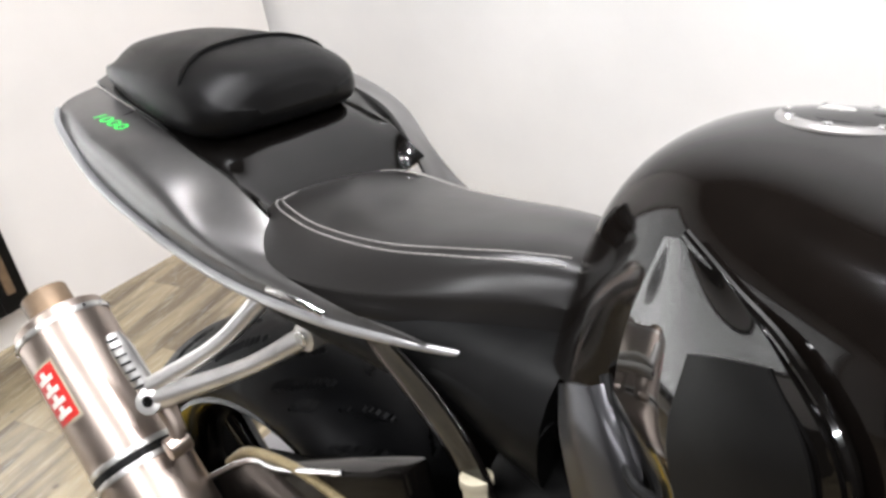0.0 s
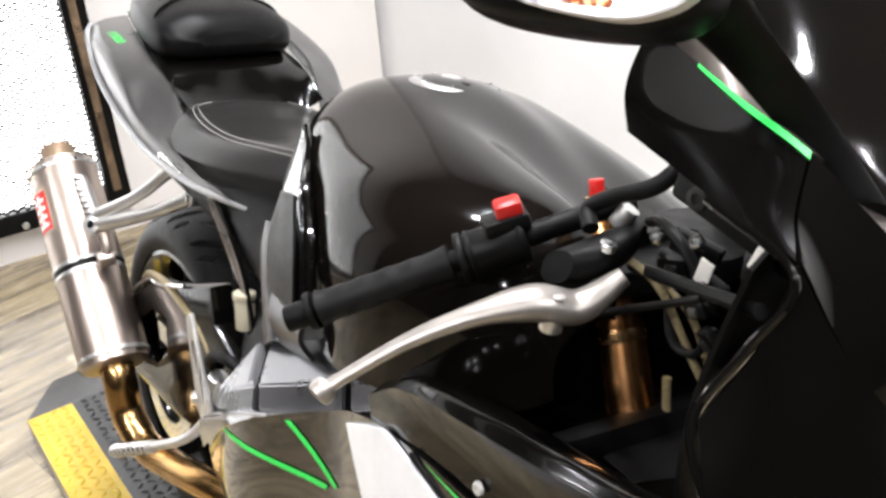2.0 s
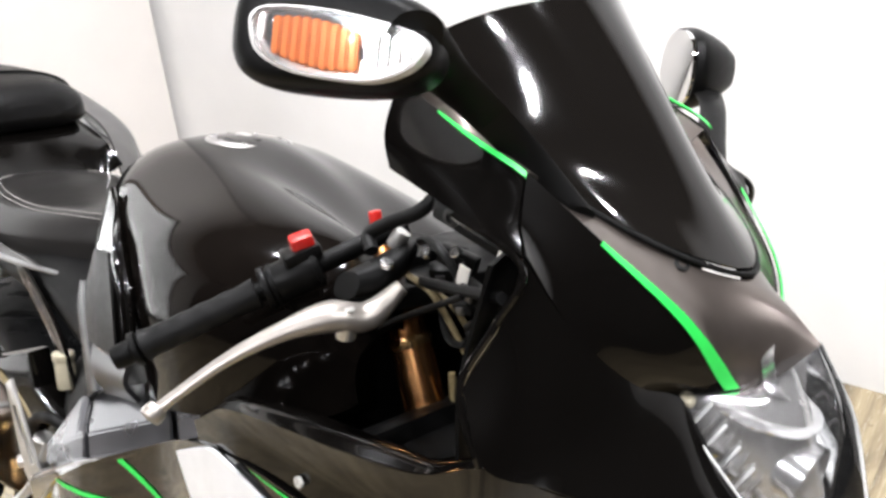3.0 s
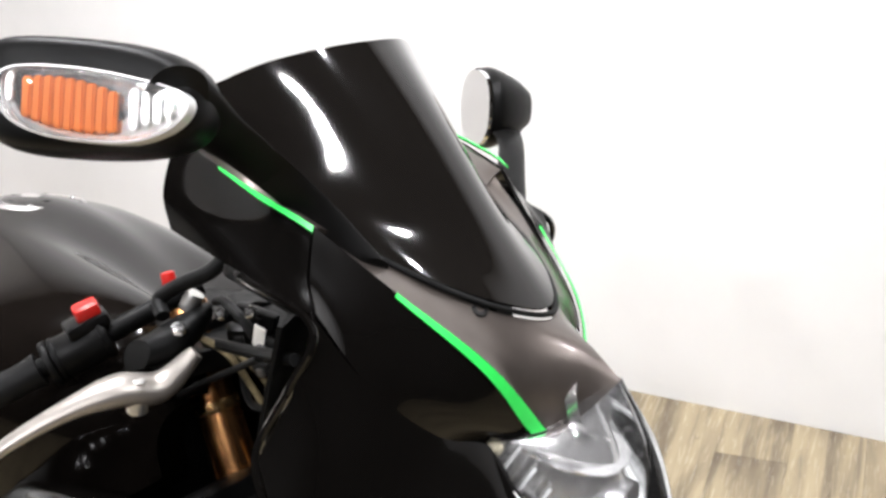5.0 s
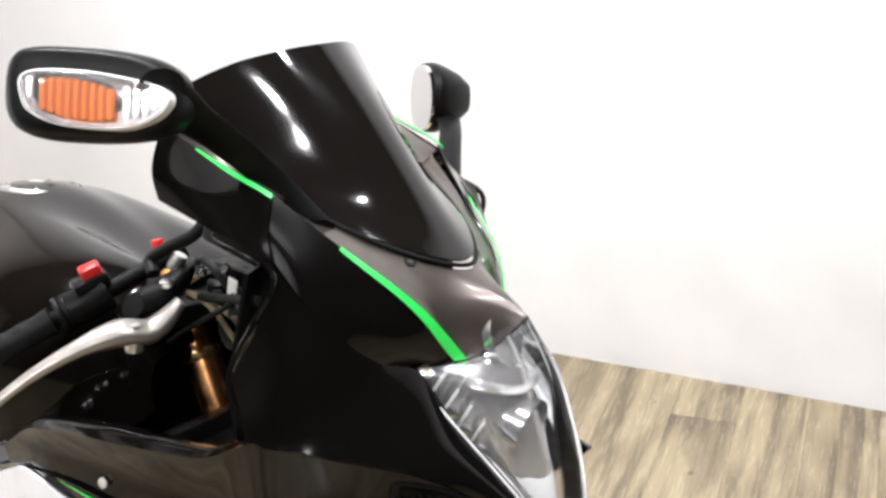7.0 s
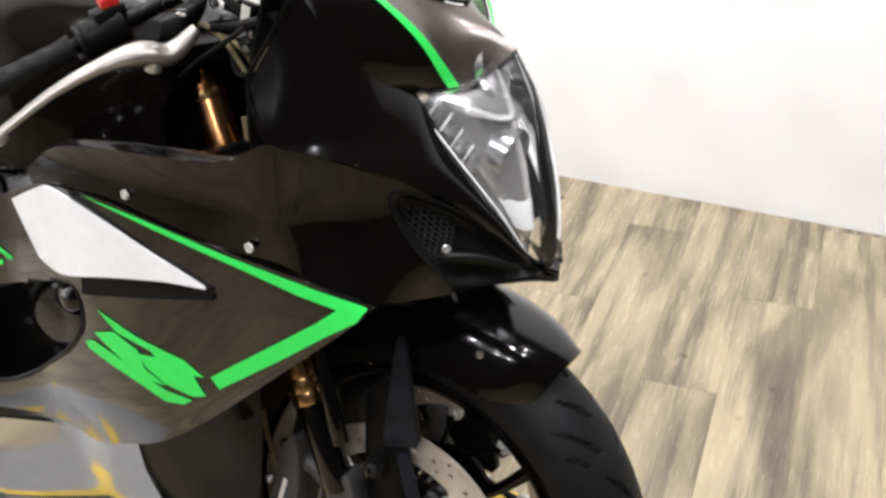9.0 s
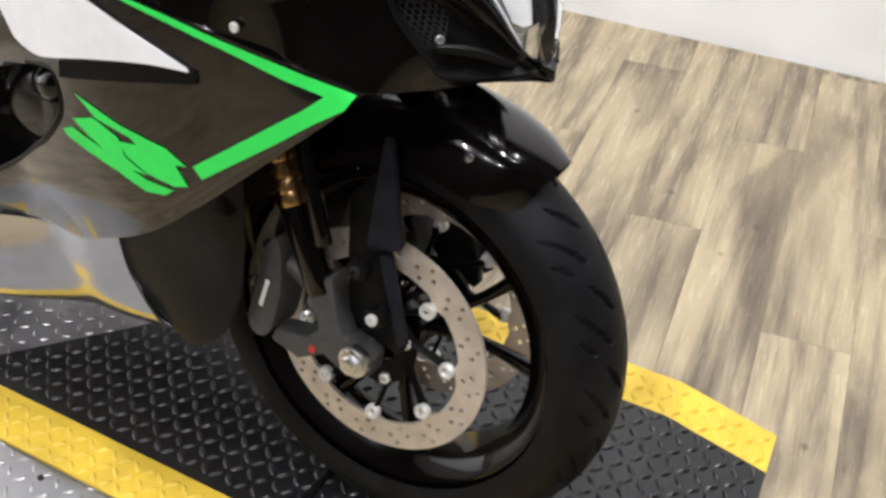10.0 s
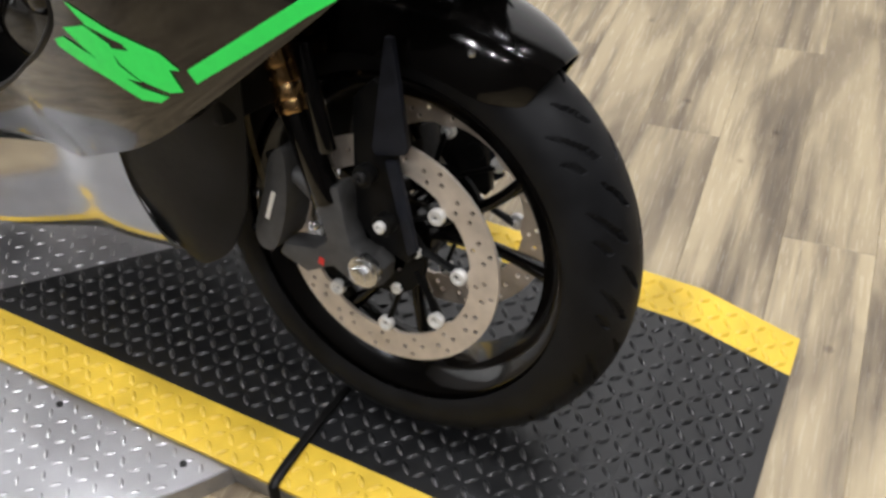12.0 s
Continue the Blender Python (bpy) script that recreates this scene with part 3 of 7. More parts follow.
TURNED = WHEEL_STAND @ Matrix.Translation(AXLE) @ Matrix.Rotation(radians(5.1), 4, STEER) @ Matrix.Translation(-AXLE)


def steer(bm):
    bm.transform(TURNED)
    return bm


# tank: half sections from the top middle down the right side
TANK = [
    [(-0.782, 0, 0.822), (-0.782, -0.045, 0.817), (-0.780, -0.070, 0.795), (-0.778, -0.084, 0.765), (-0.778, -0.090, 0.735), (-0.778, -0.090, 0.700)],
    [(-0.752, 0, 0.900), (-0.752, -0.055, 0.894), (-0.750, -0.085, 0.874), (-0.748, -0.102, 0.835), (-0.748, -0.106, 0.780), (-0.748, -0.104, 0.700)],
    [(-0.712, 0, 0.948), (-0.710, -0.066, 0.941), (-0.706, -0.110, 0.916), (-0.704, -0.126, 0.872), (-0.704, -0.120, 0.795), (-0.704, -0.114, 0.700)],
    [(-0.655, 0, 0.968), (-0.653, -0.045, 0.962), (-0.652, -0.080, 0.957), (-0.650, -0.142, 0.922), (-0.648, -0.160, 0.888), (-0.655, -0.130, 0.805), (-0.655, -0.124, 0.700)],
    [(-0.585, 0, 0.977), (-0.584, -0.048, 0.963), (-0.582, -0.085, 0.957), (-0.580, -0.160, 0.917), (-0.575, -0.188, 0.884), (-0.588, -0.168, 0.815), (-0.590, -0.150, 0.705)],
    [(-0.515, 0, 0.974), (-0.514, -0.050, 0.953), (-0.512, -0.088, 0.954), (-0.508, -0.172, 0.916), (-0.500, -0.210, 0.880), (-0.503, -0.207, 0.815), (-0.505, -0.184, 0.715)],
    [(-0.455, 0, 0.958), (-0.454, -0.050, 0.940), (-0.450, -0.090, 0.951), (-0.446, -0.180, 0.916), (-0.440, -0.215, 0.880), (-0.440, -0.218, 0.822), (-0.440, -0.198, 0.725)],
    [(-0.380, 0, 0.922), (-0.379, -0.052, 0.917), (-0.375, -0.092, 0.945), (-0.372, -0.180, 0.912), (-0.366, -0.208, 0.880), (-0.366, -0.208, 0.830), (-0.366, -0.190, 0.740)],
    [(-0.315, 0, 0.888), (-0.314, -0.052, 0.893), (-0.310, -0.094, 0.939), (-0.306, -0.166, 0.906), (-0.302, -0.188, 0.876), (-0.302, -0.190, 0.835), (-0.302, -0.175, 0.755)],
    [(-0.272, 0, 0.858), (-0.271, -0.050, 0.864), (-0.268, -0.092, 0.915), (-0.266, -0.145, 0.885), (-0.264, -0.162, 0.860), (-0.264, -0.164, 0.830), (-0.264, -0.152, 0.770)],
    [(-0.252, 0, 0.825), (-0.251, -0.048, 0.828), (-0.250, -0.085, 0.850), (-0.248, -0.120, 0.842), (-0.246, -0.136, 0.830), (-0.246, -0.138, 0.812), (-0.246, -0.130, 0.785)],
]


def section(pts, n=52, soft=0.011):
    """A half section with flat facets and rounded corners, sampled evenly."""
    p = np.array(pts, float)
    p = np.vstack([p[1:][::-1] * (1, -1, 1), p])
    d = np.r_[0, np.cumsum(np.linalg.norm(np.diff(p, axis=0), axis=1))]
    s = np.linspace(0, d[-1], 400)
    q = np.stack([np.interp(s, d, p[:, k]) for k in range(3)], 1)
    w = np.exp(-0.5 * ((s[:, None] - s[None]) / soft) ** 2)
    fade = np.minimum(1, np.minimum(s, s[-1] - s) / (3 * soft))[:, None]
    q = q + (w @ q / w.sum(1, keepdims=True) - q) * fade
    half = q[199:]
    half[0, 1] = 0
    return [tuple(half[i]) for i in np.linspace(0, len(half) - 1, n).astype(int)]


TANK = [section(q, soft=0.009) for q in TANK]
TANK_SET = pose(0, -0.085, 0.955) @ pose(0, 0, 0, -6.5) @ pose(0, 0.085, -0.955)
tank_bm = surface(TANK, 121, 80, 0.004, True)
tank_bm.transform(TANK_SET)
for _ in range(45):
    bmesh.ops.smooth_vert(tank_bm, verts=[v for v in tank_bm.verts if not any(len(e.link_faces) < 2 or e.calc_face_angle(0) > 0.9 for e in v.link_edges)], factor=0.5, use_axis_x=True, use_axis_y=True, use_axis_z=True)
for v in tank_bm.verts:   # the front falls away beyond the crease
    v.co.z -= 0.045 * max(0.0, min(1.0, (v.co.x + 0.58) / 0.22)) ** 1.3 * max(0.0, min(1.0, (v.co.y + 0.085) / 0.185))
tank = part("fuel_tank", tank_bm, TANK_PAINT, bike, "glossy black fuel tank with a soft brown sheen")


def fuel_cap():
    m = TANK_SET @ pose(-0.598, -0.004, 0.9595, 0, 0, 0) @ Matrix.Scale(0.90, 4)
    ring = part("cap_ring", lathe([(0.040, 0.0), (0.058, 0.0), (0.058, 0.004), (0.054, 0.007), (0.044, 0.007), (0.040, 0.004)], 48, m @ pose(0, 0, 0, 90), True), CAP_GREY, tank, "brushed metal fuel cap ring")
    part("cap_lid", lathe([(0.0005, 0.001), (0.0395, 0.001), (0.0395, 0.0045), (0.034, 0.008), (0.0005, 0.009)], 48, m @ pose(0, 0, 0, 90)), DARK_GREY, ring)
    part("cap_hinge", box(0.018, 0.026, 0.006, m @ pose(0.026, 0, 0.009), 0.002), DEEP_BLACK, ring)
    part("key_cover", box(0.030, 0.016, 0.005, m @ pose(-0.010, 0, 0.010), 0.002), ALU, ring)
    for a in range(0, 360, 45):
        part("cap_bolt", hexbolt(m @ Vector((0.049 * math.cos(radians(a)), 0.049 * math.sin(radians(a)), 0.0065)), (0, 0, 1), 0.0035, 0.002), BRIGHT, ring)


fuel_cap()

# rider's seat: rings from the nose to the tail
def seat_ring(x, w, top, low, dip=0.004):
    """A ring of the seat; its far side hangs a little lower."""
    half = [(0, top - dip), (-0.45 * w, top - dip * 0.3), (-0.78 * w, top - 0.008), (-0.97 * w, top - 0.032), (-w, (top + low) / 2 - 0.006), (-0.93 * w, low)]
    return [(x, y, z) for y, z in half] + [(x, 0, low)] + [(x, -y, z + 0.20 * y) for y, z in half[:0:-1]]


SEAT = [seat_ring(-0.772, 0.044, 0.806, 0.775), seat_ring(-0.786, 0.066, 0.820, 0.756), seat_ring(-0.830, 0.088, 0.828, 0.744), seat_ring(-0.890, 0.115, 0.826, 0.744),
        seat_ring(-0.970, 0.140, 0.819, 0.748), seat_ring(-1.050, 0.150, 0.817, 0.752), seat_ring(-1.108, 0.143, 0.824, 0.760), seat_ring(-1.138, 0.126, 0.822, 0.775), seat_ring(-1.150, 0.096, 0.804, 0.786)]
seat = part("rider_seat", loft(SEAT, 40, 44), LEATHER, bike, "black vinyl rider seat with grey stitching", angle=60)
from mathutils.bvhtree import BVHTree


def snap(bm, ob, way, out):
    """Moves every vertex along way onto a part, and a little off it."""
    tree = BVHTree.FromPolygons([v.co for v in ob.data.vertices], [p.vertices for p in ob.data.polygons])
    w = Vector(way).normalized()
    for v in bm.verts:
        hit = tree.ray_cast(v.co - w * 0.5, w)
        if hit[0] is None:
            near = tree.find_nearest(v.co)
            v.co = near[0] - w * out
        else:
            v.co = hit[0] - w * out


def drape(ob, pts, lift=0.0006, n=60, way=(0, 0, -1)):
    """Lays a line of points onto a part, looking along way."""
    tree = BVHTree.FromPolygons([v.co for v in ob.data.vertices], [p.vertices for p in ob.data.polygons])
    out, w = [], Vector(way)
    for p in spline(pts, n):
        hit = tree.ray_cast(Vector(p) - w * 0.2, w)
        if hit[0] is not None:
            out.append(tuple(hit[0] + hit[1] * lift))
    return out


for off in (0.0, 0.009):
    for sgn in (1, -1):
        pts = [(-1.142 + off, -0.060, 0), (-1.136 + off, -0.082, 0), (-1.112 + off, -0.099 + off * 0.7, 0), (-1.06, -0.107 + off, 0), (-0.97, -0.106 + off, 0), (-0.89, -0.090 + off, 0), (-0.83, -0.070 + off, 0), (-0.80, -0.056 + off, 0)]
        part("stitching", tube(drape(seat, [(x, sgn * y, 0.85) for x, y, z in pts], 0.0002), 0.0009, 6), THREAD, seat, "grey double stitching")

# tail: cowl behind the seat, pillion pad, side panels
cowl = part("tail_cowl", surface([
    [(-1.128, 0, 0.790), (-1.128, -0.05, 0.792), (-1.126, -0.09, 0.800), (-1.115, -0.114, 0.815)],
    [(-1.155, 0, 0.830), (-1.155, -0.05, 0.832), (-1.158, -0.09, 0.838), (-1.166, -0.113, 0.843)],
    [(-1.200, 0, 0.866), (-1.200, -0.05, 0.866), (-1.210, -0.088, 0.866), (-1.230, -0.110, 0.863)],
    [(-1.280, 0, 0.884), (-1.280, -0.04, 0.884), (-1.290, -0.080, 0.884), (-1.300, -0.102, 0.881)],
    [(-1.400, 0, 0.902), (-1.400, -0.04, 0.902), (-1.400, -0.070, 0.897), (-1.400, -0.085, 0.893)],
    [(-1.490, 0, 0.907), (-1.490, -0.03, 0.907), (-1.480, -0.055, 0.903), (-1.470, -0.072, 0.901)]], 33, 24, 0.004, True), BLACK_GLOSS, bike, "dark glossy tail cowl")


def pad_ring(x, w, top, low):
    half = [(0, top), (-0.5 * w, top - 0.003), (-0.85 * w, top - 0.018), (-w, (top + low) / 2), (-0.9 * w, low + 0.004)]
    return [(x, y, z) for y, z in half] + [(x, 0, low)] + [(x, -y, z) for y, z in half[:0:-1]]


pillion = part("pillion_seat", loft([pad_ring(-1.184, 0.055, 0.914, 0.890), pad_ring(-1.194, 0.088, 0.931, 0.878), pad_ring(-1.220, 0.107, 0.945, 0.872), pad_ring(-1.270, 0.112, 0.954, 0.878), pad_ring(-1.330, 0.105, 0.958, 0.887),
                                     pad_ring(-1.400, 0.088, 0.956, 0.898), pad_ring(-1.448, 0.068, 0.944, 0.904), pad_ring(-1.474, 0.044, 0.930, 0.909)], 36, 40), PILLION, bike, "black padded pillion seat", angle=60)
part("seat_seam", tube([(-1.246, -0.105, 0.905), (-1.255, -0.096, 0.935), (-1.272, -0.058, 0.9525), (-1.280, 0, 0.9565), (-1.272, 0.058, 0.9525), (-1.255, 0.096, 0.935), (-1.246, 0.105, 0.905)], 0.0022, 6, 40), DEEP_BLACK, pillion)

SIDE_TAIL = [
    [(-1.100, -0.114, 0.808), (-1.166, -0.113, 0.843), (-1.230, -0.111, 0.863), (-1.300, -0.103, 0.881), (-1.400, -0.086, 0.893), (-1.470, -0.073, 0.900)],
    [(-1.080, -0.146, 0.788), (-1.160, -0.157, 0.810), (-1.220, -0.162, 0.840), (-1.300, -0.158, 0.868), (-1.380, -0.148, 0.886), (-1.452, -0.118, 0.897)],
    [(-0.970, -0.154, 0.772), (-1.090, -0.165, 0.783), (-1.190, -0.168, 0.804), (-1.290, -0.166, 0.838), (-1.370, -0.160, 0.866), (-1.438, -0.142, 0.890)],
    [(-0.880, -0.146, 0.760), (-0.985, -0.160, 0.760), (-1.095, -0.165, 0.765), (-1.190, -0.166, 0.781), (-1.325, -0.163, 0.822), (-1.422, -0.153, 0.880)],
]
TRIM = [(-0.845, -0.128, 0.752), (-0.900, -0.148, 0.756), (-0.985, -0.162, 0.757), (-1.095, -0.167, 0.762), (-1.190, -0.168, 0.778), (-1.270, -0.167, 0.800), (-1.345, -0.164, 0.828), (-1.400, -0.158, 0.862), (-1.424, -0.153, 0.882), (-1.436, -0.144, 0.893)]


def far_tail(x, y, z):
    """The far side panel stands higher at its rear and dips under the seat."""
    k = max(0.0, min(1.0, (-1.10 - x) / 0.08))
    return x, y * (0.93 + 0.14 * k), z - 0.030 + 0.046 * k


for sg in (1, -1):
    tp = part("tail_panel", surface(SIDE_TAIL if sg > 0 else flip([[far_tail(*q) for q in r] for r in SIDE_TAIL]), 40, 30, 0.004), TAIL_GREY, bike, "dark grey metallic tail side panel")
    part("edge_trim", tube([(x, y, z) if sg > 0 else far_tail(x, -y, z) for x, y, z in TRIM], [0.003, 0.004, 0.0048, 0.005, 0.005, 0.005, 0.005, 0.0045, 0.004, 0.003], 10, 60), EDGE_SILVER, tp, "bright silver lower edge")

# headlight, cowls and screen
SCREEN = [
    [(0.004, 0, 0.930), (-0.015, -0.036, 0.938), (-0.055, -0.069, 0.954), (-0.107, -0.096, 0.977)],
    [(-0.050, 0, 0.985), (-0.070, -0.040, 0.985), (-0.109, -0.077, 0.995), (-0.149, -0.107, 1.008)],
    [(-0.104, 0, 1.046), (-0.123, -0.043, 1.043), (-0.155, -0.084, 1.040), (-0.188, -0.119, 1.036)],
    [(-0.155, 0, 1.101), (-0.170, -0.047, 1.096), (-0.193, -0.090, 1.084), (-0.216, -0.126, 1.065)],
]
part("windscreen", surface(SCREEN, 49, 36, 0.003, True), SMOKED, bike, "dark smoked windscreen")
part("screen_trim", tube([(x + 0.002, y, z) for x, y, z in [(-0.107, 0.097, 0.976), (-0.054, 0.070, 0.953), (-0.013, 0.037, 0.936), (0.007, 0, 0.928), (-0.013, -0.037, 0.936), (-0.054, -0.070, 0.953), (-0.107, -0.097, 0.976)]], 0.0022, 8, 50), RUBBER, bike)
COWL = [
    [(0.010, 0, 0.924), (-0.011, -0.037, 0.932), (-0.041, -0.061, 0.945), (-0.075, -0.079, 0.961), (-0.113, -0.098, 0.977)],
    [(0.042, 0, 0.910), (0.018, -0.037, 0.894), (-0.019, -0.067, 0.926), (-0.067, -0.091, 0.956), (-0.115, -0.110, 0.980)],
    [(0.068, 0, 0.894), (0.031, -0.030, 0.851), (-0.003, -0.070, 0.909), (-0.062, -0.101, 0.952), (-0.116, -0.121, 0.988)],
]
nose = part("front_cowl", surface(COWL, 49, 20, 0.003, True), GUNMETAL, bike, "gunmetal front cowl below the screen")
UPPER_SIDE = [
    [(-0.231, -0.133, 1.031), (-0.168, -0.133, 1.010), (-0.111, -0.130, 0.992), (-0.060, -0.105, 0.953), (-0.002, -0.072, 0.909), (0.031, -0.032, 0.852)],
    [(-0.225, -0.150, 0.997), (-0.156, -0.151, 0.980), (-0.097, -0.150, 0.964), (-0.051, -0.129, 0.926), (-0.010, -0.092, 0.882), (0.018, -0.049, 0.851)],
    [(-0.211, -0.156, 0.973), (-0.143, -0.160, 0.960), (-0.081, -0.164, 0.949), (-0.049, -0.145, 0.904), (-0.020, -0.104, 0.863), (-0.004, -0.070, 0.850)],
]
LOWER_SIDE = [
    [(-0.081, -0.164, 0.949), (-0.049, -0.145, 0.904), (-0.020, -0.103, 0.863), (-0.004, -0.069, 0.850), (0.040, -0.062, 0.801), (0.090, -0.045, 0.747), (0.123, -0.027, 0.698), (0.138, -0.002, 0.684)],
    [(-0.079, -0.183, 0.903), (-0.046, -0.174, 0.860), (-0.016, -0.138, 0.831), (0.014, -0.107, 0.814), (0.053, -0.088, 0.787), (0.096, -0.060, 0.743), (0.128, -0.032, 0.697), (0.145, -0.002, 0.679)],
    [(-0.088, -0.201, 0.862), (-0.058, -0.208, 0.818), (-0.020, -0.187, 0.810), (0.010, -0.159, 0.798), (0.043, -0.121, 0.780), (0.080, -0.078, 0.749), (0.117, -0.039, 0.708), (0.144, -0.002, 0.673)],
]
DUCT_SIDE = [
    [(-0.058, -0.208, 0.817), (-0.020, -0.187, 0.809), (0.010, -0.159, 0.797), (0.043, -0.121, 0.779), (0.080, -0.078, 0.748), (0.117, -0.039, 0.707), (0.144, -0.002, 0.672)],
    [(-0.050, -0.211, 0.757), (-0.017, -0.194, 0.741), (0.014, -0.172, 0.729), (0.046, -0.140, 0.719), (0.085, -0.098, 0.708), (0.122, -0.050, 0.690), (0.146, -0.002, 0.668)],
    [(-0.047, -0.205, 0.690), (-0.015, -0.199, 0.685), (0.014, -0.189, 0.680), (0.044, -0.160, 0.670), (0.072, -0.102, 0.665), (0.102, -0.050, 0.667), (0.122, -0.002, 0.660)],
]
for rows in (UPPER_SIDE, flip(UPPER_SIDE)):
    part("upper_fairing", surface([r[:3] for r in rows], 24, 24, 0.003), BLACK_GLOSS, bike, "glossy black fairing panel beside the screen")
    part("cheek_fairing", surface([r[2:] for r in rows], 30, 24, 0.003), BLACK_GLOSS, bike, "glossy black fairing panel above the headlight")
for rows in (LOWER_SIDE, flip(LOWER_SIDE)):
    part("nose_fairing", surface(rows, 40, 24, 0.003), BLACK_GLOSS, bike, "glossy black nose fairing panel")
LIGHT = [
    [(0.068, 0, 0.895), (0.054, -0.015, 0.883), (0.041, -0.025, 0.866), (0.031, -0.032, 0.853)],
    [(0.102, 0, 0.850), (0.086, -0.028, 0.845), (0.049, -0.050, 0.845), (-0.012, -0.070, 0.849)],
    [(0.124, 0, 0.795), (0.111, -0.032, 0.788), (0.085, -0.050, 0.788), (0.044, -0.066, 0.804)],
    [(0.139, 0, 0.735), (0.131, -0.023, 0.730), (0.118, -0.036, 0.735), (0.093, -0.048, 0.750)],
    [(0.143, 0, 0.692), (0.139, -0.011, 0.690), (0.131, -0.018, 0.692), (0.125, -0.028, 0.700)],
]
headlight = part("headlight", surface(LIGHT, 41, 36, 0.003, True), CLEAR, bike, "clear stacked headlight lens")


# ---- green stripes, side panels, belly ----
def panel_band(rows, u0, u1, widths, lift):
    """A thin band along the first row of a panel, a little proud of it."""
    n, m = 60, 5
    top, nxt = spline(rows[0], 200), spline(rows[1], 200)
    us = np.linspace(u0, u1, n)
    ws = np.interp(np.linspace(0, 1, n), np.linspace(0, 1, len(widths)), widths)
    bm = bmesh.new()
    cols = []
    for u, w in zip(us, ws):
        i = min(int(u * 199), 198)
        f = u * 199 - i
        a, b, t = top[i] * (1 - f) + top[i + 1] * f, nxt[i] * (1 - f) + nxt[i + 1] * f, top[i + 1] - top[i]
        d = (b - a) / np.linalg.norm(b - a)
        nr = np.cross(t, d)
        nr /= np.linalg.norm(nr)
        nr *= np.sign(nr @ np.array((0.2, math.copysign(1.0, a[1]), 0.8)))
        line = [a + d * w * (k / (m - 1)) for k in range(m)]
        cols.append([bm.verts.new(q + nr * lift) for q in line] + [bm.verts.new(q + nr * (lift - 0.0012)) for q in line[::-1]])
    k = 2 * m
    for a, b in zip(cols, cols[1:]):
        for i in range(k):
            bm.faces.new((a[i], b[i], b[(i + 1) % k], a[(i + 1) % k]))
    bm.faces.new(cols[0])
    bm.faces.new(cols[-1][::-1])
    return bm


SHOULDER = [
    [(-0.214, -0.124, 1.062), (-0.187, -0.117, 1.034), (-0.148, -0.105, 1.006), (-0.108, -0.094, 0.976)],
    [(-0.224, -0.131, 1.046), (-0.180, -0.127, 1.020), (-0.142, -0.120, 1.002), (-0.112, -0.110, 0.982)],
    [(-0.231, -0.132, 1.030), (-0.174, -0.132, 1.011), (-0.138, -0.131, 0.999), (-0.111, -0.128, 0.990)],
]
for sg in (1, -1):
    rows = UPPER_SIDE if sg > 0 else flip(UPPER_SIDE)
    part("screen_shoulder", surface(SHOULDER if sg > 0 else flip(SHOULDER), 24, 10, 0.003), GUNMETAL, bike)
    part("green_stripe", panel_band(rows, 0.13, 0.40, (0.002, 0.0042, 0.0045), 0.0044), GREEN, bike, "bright green pinstripe")
    part("green_stripe", panel_band(rows, 0.60, 0.985, (0.0035, 0.0055, 0.008, 0.0115), 0.0044), GREEN, bike, "bright green pinstripe")

BASE_W = [(-0.75, 0.185), (-0.60, 0.218), (-0.45, 0.246), (-0.30, 0.252), (-0.15, 0.232), (-0.05, 0.211), (0.0, 0.201), (0.05, 0.186), (0.10, 0.150), (0.16, 0.09)]


def side_y(x, z):
    """Half width of the fairing."""
    w = np.interp(x, *zip(*BASE_W))
    return w - 0.8 * max(0.0, 0.53 - z) ** 1.7 - 0.5 * max(0.0, z - 0.72) ** 2


def on_side(rows, out=0.0):
    return [[(x, -(side_y(x, z) + out), z) for x, z in r] for r in rows]


def inside(poly, x, z):
    odd = False
    for (a, b), (c, d) in zip(poly, poly[1:] + poly[:1]):
        if (b > z) != (d > z) and x < (c - a) * (z - b) / (d - b) + a:
            odd = not odd
    return odd


def cut(bm, poly):
    """Opens a hole in a side panel where its x and z lie in the outline."""
    gone = [g for g in bm.faces if inside(poly, g.calc_center_median().x, g.calc_center_median().z)]
    bmesh.ops.delete(bm, geom=gone, context="FACES")
    return bm


def panel(name, rows, mat, label, nu=40, nv=20, out=0.0, thick=0.003, hole=None):
    made = []
    for r in (on_side(rows, out), flip(on_side(rows, out))):
        bm = surface(r, nu, nv, thick)
        made.append(part(name, cut(bm, hole) if hole else bm, mat, bike, label))
    return made


OPENING = [tuple(q[[0, 2]]) for q in spline([(-0.515, 0, 0.425), (-0.470, 0, 0.535), (-0.400, 0, 0.575), (-0.330, 0, 0.601), (-0.301, 0, 0.598), (-0.297, 0, 0.556), (-0.330, 0, 0.512), (-0.368, 0, 0.480), (-0.448, 0, 0.418), (-0.495, 0, 0.398)], 70, True)]
EDGE = [(-0.372, 0.720), (-0.312, 0.758), (-0.240, 0.772), (-0.170, 0.780), (-0.104, 0.787), (-0.058, 0.817)]
for sg in (1, -1):
    top = [(x, -sg * side_y(x, z), z) for x, z in EDGE]
    part("fairing_inner_edge", surface([top, [(x - 0.004, y * 0.90, z + 0.003) for x, y, z in top], [(x - 0.006, y * 0.72, z - 0.03) for x, y, z in top], [(x - 0.010, y * 0.60, z - 0.10) for x, y, z in top]], 40, 16, 0.003), BLACK_GLOSS, bike, "rolled black inner edge of the fairing")
